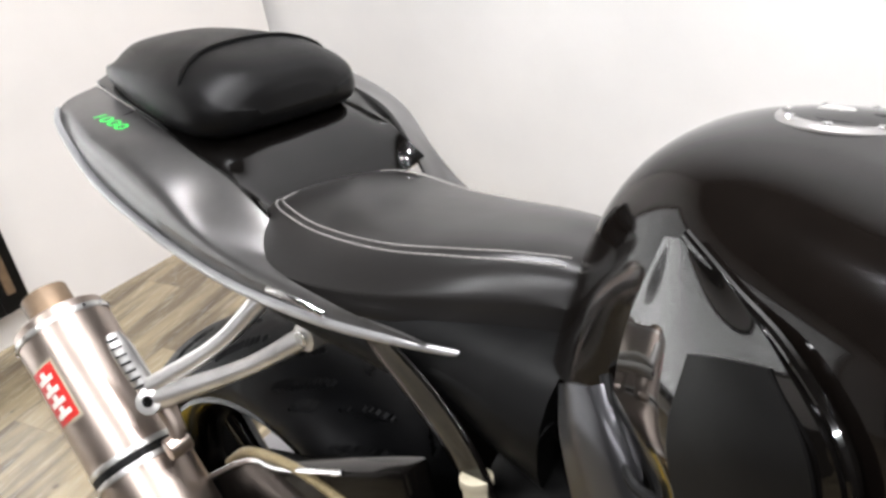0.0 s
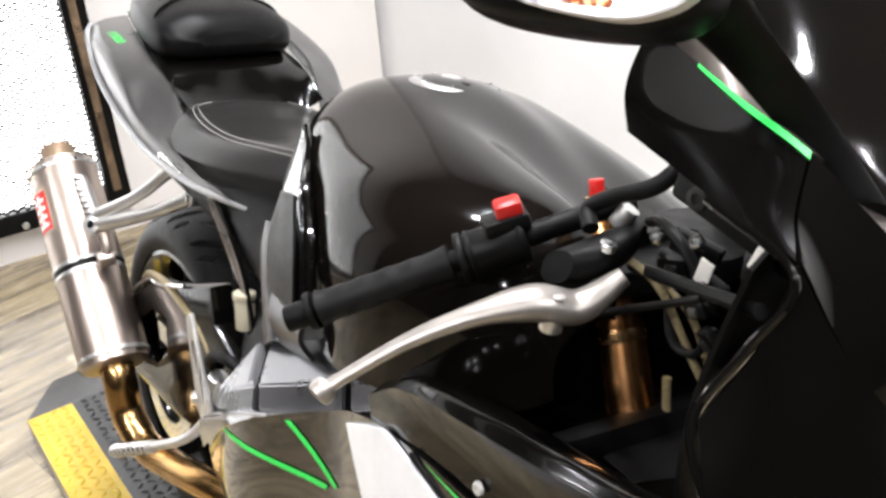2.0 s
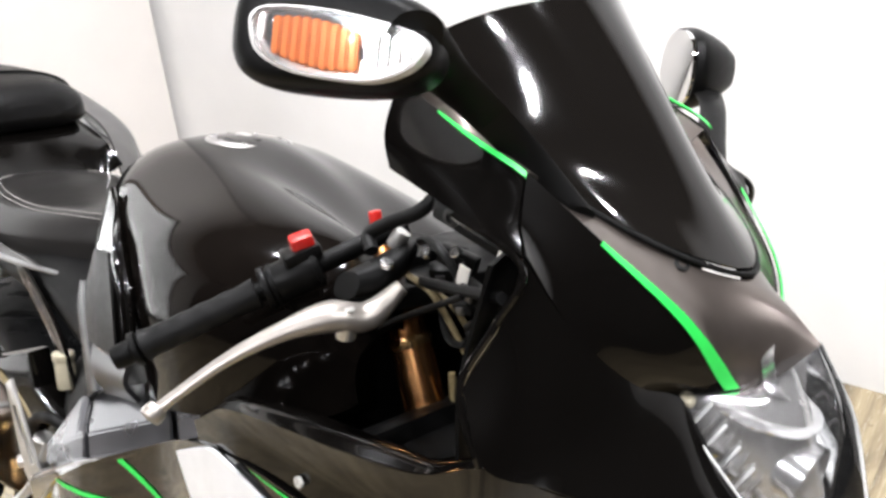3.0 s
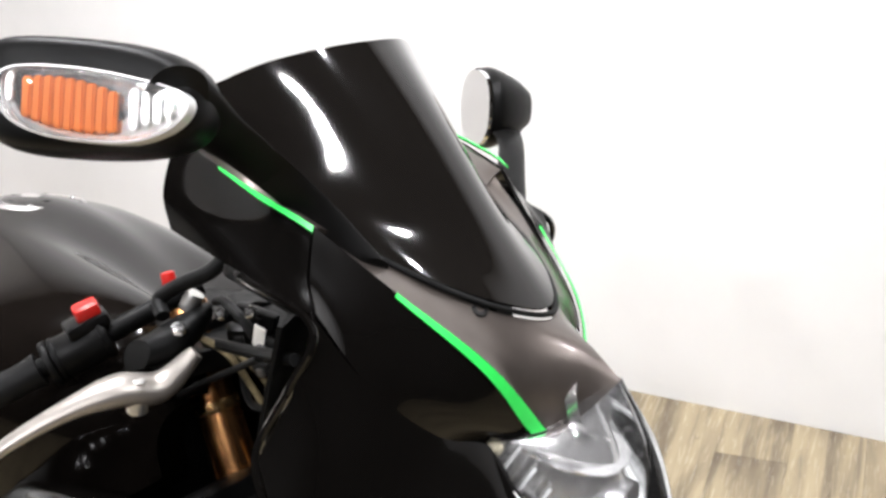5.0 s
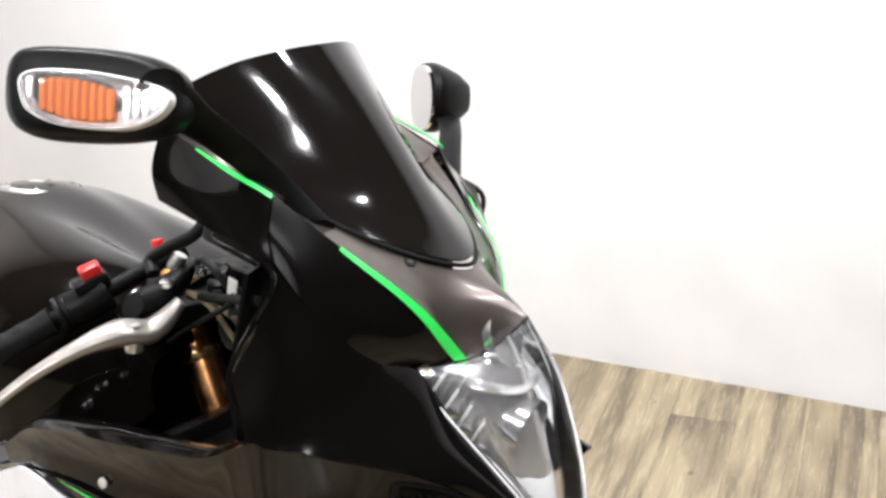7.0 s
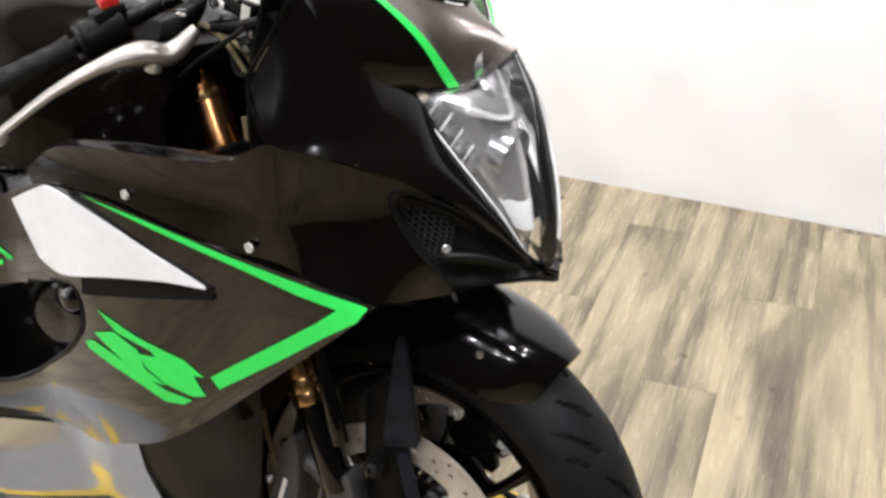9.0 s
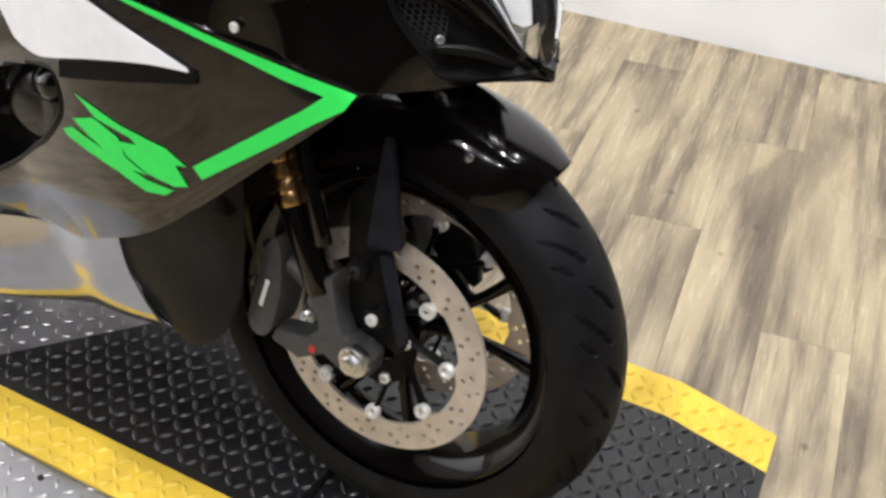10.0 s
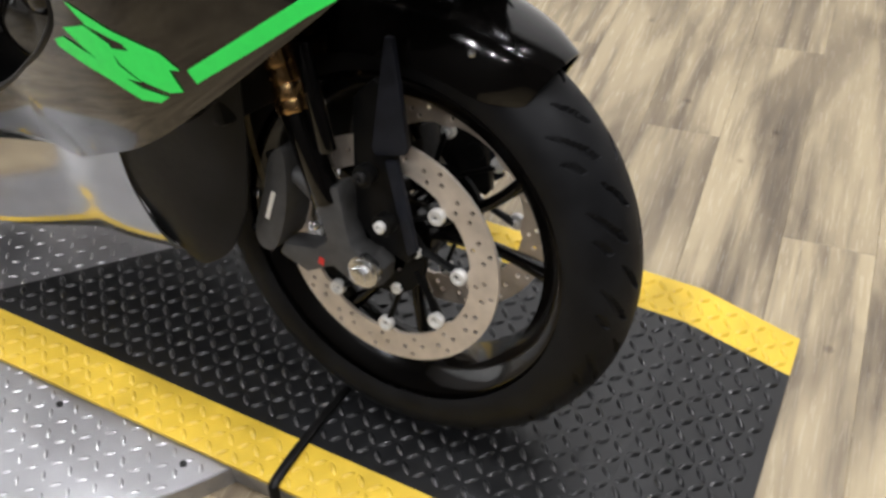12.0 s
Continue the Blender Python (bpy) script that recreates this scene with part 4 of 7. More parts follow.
side_r, side_l = panel("side_fairing", [
    [(-0.660, 0.478), (-0.564, 0.572), (-0.496, 0.628), (-0.385, 0.694), (-0.275, 0.719), (-0.125, 0.704), (0.056, 0.680)],
    [(-0.675, 0.420), (-0.590, 0.475), (-0.505, 0.520), (-0.390, 0.565), (-0.262, 0.595), (-0.130, 0.612), (0.051, 0.675)],
    [(-0.690, 0.335), (-0.600, 0.352), (-0.510, 0.374), (-0.400, 0.425), (-0.270, 0.474), (-0.145, 0.516), (0.046, 0.668)],
    [(-0.700, 0.290), (-0.600, 0.318), (-0.515, 0.328), (-0.385, 0.338), (-0.285, 0.385), (-0.160, 0.466), (0.042, 0.662)]], GREY_PAINT, "dark grey metallic side fairing", 150, 80, hole=OPENING)
panel("silver_wedge", [
    [(-0.398, 0.678), (-0.350, 0.704), (-0.318, 0.714), (-0.250, 0.698), (-0.180, 0.677), (-0.120, 0.660)],
    [(-0.378, 0.650), (-0.345, 0.662), (-0.312, 0.664), (-0.245, 0.663), (-0.178, 0.664), (-0.119, 0.658)],
    [(-0.356, 0.622), (-0.335, 0.616), (-0.305, 0.617), (-0.240, 0.634), (-0.170, 0.650), (-0.118, 0.656)]], SILVER_PAINT, "bright silver fairing wedge", 40, 16, 0.004)
panel("air_slot", [
    [(-0.284, 0.619), (-0.196, 0.641), (-0.112, 0.658)],
    [(-0.286, 0.600), (-0.205, 0.620), (-0.110, 0.646)]], DEEP_BLACK, "black air slot below the silver wedge", 30, 6, 0.003)
for sg in (1, -1):
    part("wedge_seam", tube([(x, -sg * (side_y(x, z) + 0.0035), z) for x, z in ((-0.290, 0.716), (-0.200, 0.686), (-0.131, 0.664), (-0.110, 0.652))], 0.0022, 8, 30), DEEP_BLACK, bike)
BELLY = [
    [(-0.72, -0.178, 0.300), (-0.60, -0.188, 0.318), (-0.515, -0.193, 0.328), (-0.385, -0.197, 0.340), (-0.296, -0.194, 0.378)],
    [(-0.72, -0.168, 0.240), (-0.60, -0.178, 0.250), (-0.50, -0.181, 0.252), (-0.385, -0.181, 0.262), (-0.302, -0.172, 0.292)],
    [(-0.70, -0.145, 0.160), (-0.60, -0.150, 0.165), (-0.50, -0.155, 0.170), (-0.37, -0.152, 0.190), (-0.262, -0.147, 0.216)],
    [(-0.70, -0.060, 0.125), (-0.60, -0.060, 0.130), (-0.50, -0.060, 0.135), (-0.37, -0.055, 0.160), (-0.250, -0.050, 0.190)],
]
TIP = [
    [(-0.298, -0.190, 0.376), (-0.240, -0.190, 0.415), (-0.160, -0.188, 0.468), (-0.120, -0.160, 0.520)],
    [(-0.304, -0.168, 0.292), (-0.230, -0.165, 0.320), (-0.160, -0.155, 0.360), (-0.125, -0.150, 0.420)],
    [(-0.264, -0.143, 0.214), (-0.217, -0.145, 0.213), (-0.165, -0.145, 0.262), (-0.137, -0.145, 0.333)],
]
for rows in (BELLY, flip(BELLY)):
    part("belly_pan", surface(rows, 40, 24, 0.003), BELLY_SILVER, bike, "glossy silver grey belly pan")
for rows in (TIP, flip(TIP)):
    part("belly_tip", surface(rows, 30, 20, 0.003), MATT_BLACK, bike, "black lower fairing tip")
# inner black mass: engine, radiator and frame seen through the gaps
part("engine_block", loft([[(x, -w, z0), (x, -w, z1), (x, w, z1), (x, w, z0)] for x, w, z0, z1 in ((-0.76, 0.10, 0.25, 0.58), (-0.70, 0.12, 0.24, 0.60), (-0.50, 0.135, 0.24, 0.62), (-0.32, 0.13, 0.26, 0.66), (-0.25, 0.10, 0.30, 0.68))], 24), DEEP_BLACK, bike, "black engine behind the fairing", angle=60)
part("radiator", box(0.03, 0.36, 0.30, pose(-0.185, 0, 0.60, 0, -18, 0), 0.008), DEEP_BLACK, bike, "black radiator")
part("air_box", loft([[(x, -w, z0), (x, -w, z1), (x, w, z1), (x, w, z0)] for x, w, z0, z1 in ((-0.42, 0.12, 0.62, 0.80), (-0.36, 0.11, 0.62, 0.80), (-0.30, 0.07, 0.64, 0.82))], 24), DEEP_BLACK, bike, angle=60)
for sg in (1, -1):
    well = part("opening_lip", tube([(x, -sg * (side_y(x, z) - 0.002), z) for x, z in OPENING] + [(OPENING[0][0], -sg * (side_y(*OPENING[0]) - 0.002), OPENING[0][1])], 0.004, 8), MATT_BLACK, bike)
    cc = Vector((-0.400, -sg * 0.205, 0.505))
    cov = part("clutch_cover", joined(lathe([(0.0005, 0.0), (0.046, 0.0), (0.060, 0.006), (0.068, 0.020), (0.072, 0.060), (0.0005, 0.062)], 40, Matrix.Translation(cc) @ (pose(0, 0, 0) if sg > 0 else pose(0, 0, 0, 0, 0, 180))),
                                      tube([cc + Vector((0.02, 0, 0.04)), cc + Vector((0.05, -sg * 0.006, 0.055)), cc + Vector((0.075, 0, 0.075))], [0.022, 0.026, 0.02], 14, 10)), BLACK_GLOSS, bike, "black round engine cover")
    for a in range(20, 380, 45):
        part("cover_bolt", hexbolt(cc + Vector((0.063 * math.cos(radians(a)), sg * 0.012, 0.063 * math.sin(radians(a)))), (0, -sg, 0), 0.005, 0.008), DARK_GREY, cov)


def decal(name, outline, owner, mat=GREEN, out=0.0012, label=""):
    """A thin sticker that follows the fairing's right and left sides."""
    for sg in (1, -1):
        ob = owner[0] if sg > 0 else owner[1]
        bm = bmesh.new()
        vs = [bm.verts.new((x, -sg * 0.25, z)) for x, z in outline]
        bm.faces.new(vs)
        bmesh.ops.triangulate(bm, faces=bm.faces[:])
        bmesh.ops.subdivide_edges(bm, edges=bm.edges[:], cuts=5, use_grid_fill=True)
        snap(bm, ob, (0, sg, 0), out)
        part(name, bm, mat, ob, label)


SIDES = (side_r, side_l)
decal("green_border", [(-0.275, 0.718), (-0.197, 0.712), (-0.141, 0.705), (-0.085, 0.696), (0.000, 0.684), (0.050, 0.679), (0.044, 0.668), (0.020, 0.669), (-0.020, 0.674), (-0.085, 0.688), (-0.141, 0.698), (-0.197, 0.707)], SIDES, label="bright green border line")
decal("green_border", [(0.050, 0.678), (0.041, 0.662), (0.010, 0.638), (-0.030, 0.604), (-0.108, 0.541), (-0.118, 0.553), (-0.045, 0.613), (0.000, 0.650), (0.020, 0.669)], SIDES, label="bright green border line")
# stylised green emblem of slanted bars
for poly in ([(-0.269, 0.586), (-0.210, 0.571), (-0.150, 0.563), (-0.126, 0.550), (-0.165, 0.543), (-0.125, 0.527), (-0.142, 0.521), (-0.176, 0.525), (-0.202, 0.537), (-0.212, 0.551), (-0.173, 0.557), (-0.207, 0.562), (-0.242, 0.567)],
             [(-0.278, 0.554), (-0.246, 0.566), (-0.212, 0.555), (-0.229, 0.543), (-0.204, 0.535), (-0.176, 0.523), (-0.199, 0.522), (-0.230, 0.531), (-0.257, 0.543)],
             [(-0.295, 0.536), (-0.281, 0.543), (-0.253, 0.537), (-0.222, 0.530), (-0.177, 0.517), (-0.143, 0.516), (-0.155, 0.506), (-0.179, 0.502), (-0.216, 0.513), (-0.263, 0.522), (-0.291, 0.529)]):
    decal("green_emblem", poly, SIDES, label="slanted green emblem")
for poly in ([(-0.585, 0.556), (-0.580, 0.562), (-0.430, 0.593), (-0.433, 0.586)],
             [(-0.488, 0.627), (-0.482, 0.631), (-0.414, 0.600), (-0.420, 0.596)]):
    decal("green_line", poly, SIDES, label="thin green line")
for x, z in ((-0.365, 0.668), (-0.215, 0.732), (-0.070, 0.712)):
    for sg in (1, -1):
        part("fairing_bolt", hexbolt((x, -sg * (side_y(x, z) + 0.002), z), (0, -sg, 0), 0.005, 0.003), BOBBIN, SIDES[0 if sg > 0 else 1])


# nose panels with the air intakes let into them
LIP = [(0.45, 0.133), (0.5, 0.067), (0.675, 0.03), (0.835, 0.06), (0.925, 0.27), (0.858, 0.80), (0.692, 0.833), (0.617, 0.633), (0.5, 0.333)]
LIP_C = (0.70, 0.36)


UPPER_ROWS = [
    [(-0.372, 0.720), (-0.312, 0.758), (-0.240, 0.772), (-0.170, 0.780), (-0.104, 0.790)],
    [(-0.368, 0.710), (-0.310, 0.738), (-0.240, 0.745), (-0.170, 0.745), (-0.104, 0.752)],
    [(-0.362, 0.700), (-0.310, 0.718), (-0.240, 0.717), (-0.170, 0.710), (-0.104, 0.701)],
]
LIP, LIP_C = [((5 + 6 * u) / 11, v) for u, v in LIP], ((5 + 6 * LIP_C[0]) / 11, LIP_C[1])


def duct_panel(sg, nu=221, nv=61):
    rows = [on_side([a])[0] + b for a, b in zip(UPPER_ROWS, DUCT_SIDE)]
    rows = rows if sg > 0 else flip(rows)
    lines = np.array([spline(r, nu) for r in rows])
    g = np.array([spline(lines[:, i], nv) for i in range(nu)])
    nrm = np.cross(np.gradient(g, axis=0), np.gradient(g, axis=1))
    nrm /= np.linalg.norm(nrm, axis=2, keepdims=True) + 1e-12
    nrm *= np.sign(nrm[nu * 3 // 4, nv // 2] @ np.array((0.5, -sg, 0.1)))
    poly = [(u, v) for u, v, _ in spline([(u, v, 0) for u, v in LIP], 60, True)]

    def at(u, v, lift, own=False):
        u, v = (5 + 6 * u) / 11 if own else u, v
        u, v = min(max(u, 0), 1) * (nu - 1), min(max(v, 0), 1) * (nv - 1)
        i, j = min(int(u), nu - 2), min(int(v), nv - 2)
        a, b = u - i, v - j
        mix = lambda q: (q[i, j] * (1 - a) + q[i + 1, j] * a) * (1 - b) + (q[i, j + 1] * (1 - a) + q[i + 1, j + 1] * a) * b
        return mix(g) + mix(nrm) * lift

    bm = bmesh.new()
    top = [[bm.verts.new(q) for q in col] for col in g]
    low = [[bm.verts.new(q) for q in col] for col in g - nrm * 0.003]
    for i in range(nu - 1):
        for j in range(nv - 1):
            if not inside(poly, (i + 0.5) / (nu - 1), (j + 0.5) / (nv - 1)):
                bm.faces.new((top[i][j], top[i + 1][j], top[i + 1][j + 1], top[i][j + 1]))
                bm.faces.new((low[i][j], low[i][j + 1], low[i + 1][j + 1], low[i + 1][j]))
    ring = [(i, 0) for i in range(nu)] + [(nu - 1, j) for j in range(1, nv)] + [(i, nv - 1) for i in range(nu - 2, -1, -1)] + [(0, j) for j in range(nv - 2, 0, -1)]
    for (a, b), (c, d) in zip(ring, ring[1:] + ring[:1]):
        bm.faces.new((top[a][b], low[a][b], low[c][d], top[c][d]))
    pan = part("duct_panel", bm, BLACK_GLOSS, bike, "glossy black nose panel round the air intake")
    sc = lambda q, s: (LIP_C[0] + (q[0] - LIP_C[0]) * s, LIP_C[1] + (q[1] - LIP_C[1]) * s)
    bm = bmesh.new()
    vs = [[bm.verts.new(at(*sc(q, s), h)) for q in poly] for s, h in ((1.07, -0.001), (1.05, 0.0016), (1.0, 0.0022), (0.95, 0.0), (0.90, -0.010), (0.70, -0.016), (0.4, -0.016))]
    for a, b in zip(vs, vs[1:]):
        for i in range(60):
            bm.faces.new((a[i], a[(i + 1) % 60], b[(i + 1) % 60], b[i]))
    bm.faces.new(vs[-1])
    mouth = part("duct_mouth", bm, MATT_BLACK, pan, "matt black recessed air intake")
    rib = [at(u, v, h, True) for u, v, h in ((0.64, 0.55, -0.012), (0.74, 0.46, -0.010), (0.86, 0.40, -0.006))]
    part("duct_vane", tube(rib, [0.005, 0.006, 0.004], 10, 16), MATT_BLACK, pan)
    cells = []
    for i in range(9):
        for j in range(9):
            u, v = 0.505 + 0.020 * i, 0.13 + 0.050 * j + 0.025 * (i % 2)
            if inside(poly, LIP_C[0] + ((5 + 6 * u) / 11 - LIP_C[0]) / 0.86, LIP_C[1] + (v - LIP_C[1]) / 0.86) and u < 0.66:
                c = [at(u + 0.0105 * math.cos(w), v + 0.028 * math.sin(w), -0.0125, True) for w in np.linspace(0, 2 * math.pi, 7)]
                cells.append(tube(c, 0.0006, 5, cap=False))
    part("grille", joined(*cells), DARK_GREY, pan, "black honeycomb grille")
    q = at(0.642, 0.433, -0.012, True)
    part("duct_screw", hexbolt(q, Vector(q) - Vector(at(0.642, 0.433, -0.02, True)), 0.0045, 0.003), ALU, pan)


duct_panel(1)
duct_panel(-1)


# ---- front wheel, forks, brakes ----
def tyre_bm(r, w, grooves, cx, cz, n=900, k=101):
    """A tyre with carved tread: rows of slanting grooves over a round crown."""
    bm = bmesh.new()
    rim_r = 0.2235
    prof = []
    for s in np.linspace(-1, 1, k):
        a = s * radians(112)
        y = math.sin(a) * w / 2 * (1.0 if abs(s) < 0.7 else 1.0)
        h = math.cos(a)
        rr = r - (1 - h) * (r - rim_r - 0.004) / (1 - math.cos(radians(112)))
        prof.append((rr, y, s))
    ring = []
    for i in range(n):
        th = 2 * math.pi * i / n
        col = []
        for rr, y, s in prof:
            d = 0.0
            if grooves and abs(s) < 0.60:
                ph = (th * grooves / (2 * math.pi) + (0.5 if s > 0 else 0.0)) % 1.0
                u = abs(s) / 0.60
                for c, lo, hi, sl in ((0.25, 0.05, 0.50, 0.95), (0.70, 0.28, 0.92, 0.85), (0.45, 0.62, 0.98, 0.7)):
                    q = (ph - c - sl * u + 0.5) % 1.0 - 0.5
                    wid = 0.062 * min(1, (u - lo) / 0.12 if u > lo else 0, (hi - u) / 0.2 if u < hi else 0)
                    if lo < u < hi and abs(q) < wid:
                        d = 0.005
            rr -= d
            col.append(bm.verts.new((cx + rr * math.cos(th), y, cz + rr * math.sin(th))))
        ring.append(col)
    for i in range(n):
        a, b = ring[i], ring[(i + 1) % n]
        for j in range(k - 1):
            bm.faces.new((a[j], b[j], b[j + 1], a[j + 1]))
    return bm


def rim_profile(w):
    return [(0.221, -w), (0.229, -w + 0.002), (0.229, -w + 0.006), (0.218, -w + 0.010), (0.204, -w + 0.026), (0.200, 0), (0.204, w - 0.026), (0.218, w - 0.010), (0.229, w - 0.006), (0.229, w - 0.002), (0.221, w),
            (0.212, w - 0.004), (0.192, w - 0.022), (0.188, 0), (0.192, -w + 0.022), (0.212, -w + 0.004)]


wheel = part("front_wheel", lathe(rim_profile(0.052), 96, TURNED @ Matrix.Translation(AXLE), True), BLACK_GLOSS, bike, "glossy black cast front wheel rim")
part("tyre", steer(tyre_bm(0.299, 0.122, 18, 0, 0.298)), TYRE, wheel, "black sport tyre with slanting tread grooves")
part("hub", lathe([(0.018, -0.050), (0.036, -0.050), (0.042, -0.040), (0.042, 0.040), (0.036, 0.050), (0.018, 0.050)], 40, TURNED @ Matrix.Translation(AXLE), True), BLACK_GLOSS, wheel)
for i in range(3):
    for s in (-1, 1):
        a = radians(120 * i + 20 + 11 * s)
        b = radians(120 * i + 20 + 20 * s)
        p0 = Vector((0.034 * math.cos(a), 0.012 * s * 0, 0.034 * math.sin(a)))
        p1 = Vector((0.120 * math.cos((a + b) / 2), 0, 0.120 * math.sin((a + b) / 2)))
        p2 = Vector((0.195 * math.cos(b), 0, 0.195 * math.sin(b)))
        part("spoke", steer(tube([AXLE + p0, AXLE + p1, AXLE + p2], [0.015, 0.0100, 0.014], 14, 12, 0.75)), BLACK_GLOSS, wheel)
TH0 = 49.2


def brake_disc(y):
    n, ri, ro = 96, 0.1175, 0.155
    outer = [(ro * math.cos(2 * math.pi * i / n), ro * math.sin(2 * math.pi * i / n)) for i in range(n)]
    inner = [((ri - 0.004 * (abs((i * 360 / n - TH0 + 22.5) % 45 - 22.5) < 6)) * math.cos(2 * math.pi * i / n), (ri - 0.004 * (abs((i * 360 / n - TH0 + 22.5) % 45 - 22.5) < 6)) * math.sin(2 * math.pi * i / n)) for i in range(n)]
    holes = [inner]
    for i in range(32):
        for r, o in ((0.1255, 0), (0.1365, 0.33), (0.147, 0.66)):
            if (i + int(o * 3)) % 2 == 0 or r == 0.1365:
                w = 2 * math.pi * (i + o) / 32
                holes.append([(r * math.cos(w) + 0.0036 * math.cos(q), r * math.sin(w) + 0.0036 * math.sin(q)) for q in np.linspace(0, 2 * math.pi, 8, endpoint=False)])
    m = TURNED @ Matrix.Translation(AXLE + Vector((0, y, 0))) @ pose(0, 0, 0, 90)
    d = part("brake_disc", plate(outer, 0.005, m @ Matrix.Translation((0, 0, -0.0025)), 0, holes), DISC_MAT, wheel, "drilled steel brake disc")
    return d, m


for y in (-0.072, 0.072):
    sg = -1 if y < 0 else 1
    disc, m = brake_disc(y)
    for k in range(8):
        w = radians(TH0 - 45 * k)
        c = Vector((0.104 * math.cos(w), 0.104 * math.sin(w), 0))
        q = m @ c
        way = (TURNED.to_3x3() @ Vector((0, sg, 0)))
        part("bobbin", joined(lathe([(0.0045, -0.004), (0.0095, -0.004), (0.0105, -0.002), (0.0105, 0.0045), (0.0095, 0.006), (0.0060, 0.006), (0.0045, 0.003)], 24, Matrix.Translation(q + way * 0.005) @ way.to_track_quat("Y", "Z").to_matrix().to_4x4(), True),
                              rod(q - way * 0.004, q + way * 0.008, 0.0046)), BOBBIN, wheel, "pale machined disc bobbin")
        e = m @ Vector((0.046 * math.cos(w + 0.5), 0.046 * math.sin(w + 0.5), 0))
        part("carrier_arm", tube([q, (q + e) / 2, e], [0.009, 0.0065, 0.009], 10, 8, 0.4), DEEP_BLACK, wheel)
        if k % 2:
            c2 = m @ Vector((0.048 * math.cos(w + 0.35), 0.048 * math.sin(w + 0.35), 0))
            part("carrier_bolt", hexbolt(c2 + way * 0.003, way, 0.0075, 0.007), BOBBIN, wheel)
    part("disc_carrier", lathe([(0.028, -0.004), (0.056, -0.004), (0.056, 0.004), (0.028, 0.004)], 40, TURNED @ Matrix.Translation(AXLE + Vector((0, y, 0))), True), DEEP_BLACK, wheel, "black disc carrier")


def fork(sg):
    """A gold fork leg with its black stanchion, cast axle lug, guard and radial caliper."""
    y = 0.106 * sg
    at = lambda z: Vector((-0.034 - (z - 0.298) * 0.455, y, z))
    m = Matrix(((1, 0, 0, 0), (0, 0, -1, y + 0.022), (0, 1, 0, 0), (0, 0, 0, 1)))
    side = lambda d: Matrix.Translation((0, sg * d, 0)) @ m
    leg = part("fork_leg", steer(rod(at(0.545), at(0.905), 0.0205, bevel=0.002)), GOLD, bike, "gold anodised fork tube")
    part("fork_collar", steer(joined(rod(at(0.520), at(0.550), 0.0240, bevel=0.003), rod(at(0.500), at(0.522), 0.0205, bevel=0.003), rod(at(0.484), at(0.502), 0.0228, bevel=0.003), rod(at(0.470), at(0.486), 0.0232, bevel=0.003))), GOLD_LIGHT, leg, "pale gold fork collar")
    part("clamp_ring", steer(rod(at(0.812), at(0.822), 0.0220, bevel=0.002)), GOLD_LIGHT, leg)
    part("stanchion", steer(rod(at(0.365), at(0.476), 0.0205, n=36)), EDGE_GLOSS, leg, "polished black fork stanchion")
    part("fork_cap", steer(joined(rod(at(0.905), at(0.915), 0.017), rod(at(0.915), at(0.925), 0.009))), DARK_GREY, leg)
    foot = [(-0.090, 0.372), (-0.046, 0.396), (-0.032, 0.340), (-0.022, 0.316), (0.006, 0.318), (0.020, 0.302), (0.018, 0.278), (-0.002, 0.264), (-0.024, 0.268), (-0.050, 0.280), (-0.088, 0.256), (-0.133, 0.268), (-0.126, 0.286), (-0.077, 0.297), (-0.060, 0.314), (-0.068, 0.336)]
    lug = part("axle_lug", steer(plate(foot, 0.036, side(-0.002), 0.006)), CALIPER_GREY, leg, "grey cast axle lug")
    part("lug_mark", steer(box(0.008, 0.001, 0.010, pose(-0.060, y + sg * 0.0215, 0.290, 0, 10, 0), 0)), LABEL_RED, lug, "small red mark")
    part("fork_guard", steer(plate([(-0.046, 0.500), (-0.042, 0.421), (-0.034, 0.345), (-0.010, 0.318), (0.040, 0.306), (0.047, 0.316), (0.043, 0.338), (0.015, 0.434), (0.000, 0.520), (-0.020, 0.530)], 0.014, side(-0.006), 0.004)), MATT_BLACK, leg, "black plastic guard beside the fork")
    part("guard_strip", steer(plate([(0.005, 0.437), (0.021, 0.441), (0.055, 0.332), (0.043, 0.321)], 0.008, side(0.006), 0.002)), SATIN_BLUE, leg)
    part("hose_guide", steer(rod((-0.098, y + sg * 0.012, 0.560), (-0.056, y + sg * 0.016, 0.440), 0.0110, bevel=0.003)), EDGE_GLOSS, leg, "glossy black guide tube")
    for x, z, q in ((-0.010, 0.422, DARK_GREY), (0.019, 0.367, BOBBIN)):
        part("lug_tab", steer(rod((x, y, z), (x, y + sg * 0.016, z), 0.0135)), MATT_BLACK, leg)
        part("lug_bolt", steer(hexbolt((x, y + sg * 0.016, z), (0, sg, 0), 0.0075, 0.006)), q, leg)
    part("axle_nut", steer(joined(rod((0, y + sg * 0.010, 0.298), (0, y + sg * 0.022, 0.298), 0.021), rod((0, y + sg * 0.022, 0.298), (0, y + sg * 0.026, 0.298), 0.0175), rod((0, y + sg * 0.024, 0.298), (0, y + sg * 0.034, 0.298), 0.0120, n=6))), BRIGHT, leg, "bright axle nut")
    part("fender_stay", steer(plate([(-0.004, 0.585), (0.006, 0.585), (0.034, 0.462), (0.030, 0.452), (-0.008, 0.440), (-0.014, 0.448)], 0.010, side(0.004), 0.003)), SATIN_BLUE, leg, "dark slate fender stay")
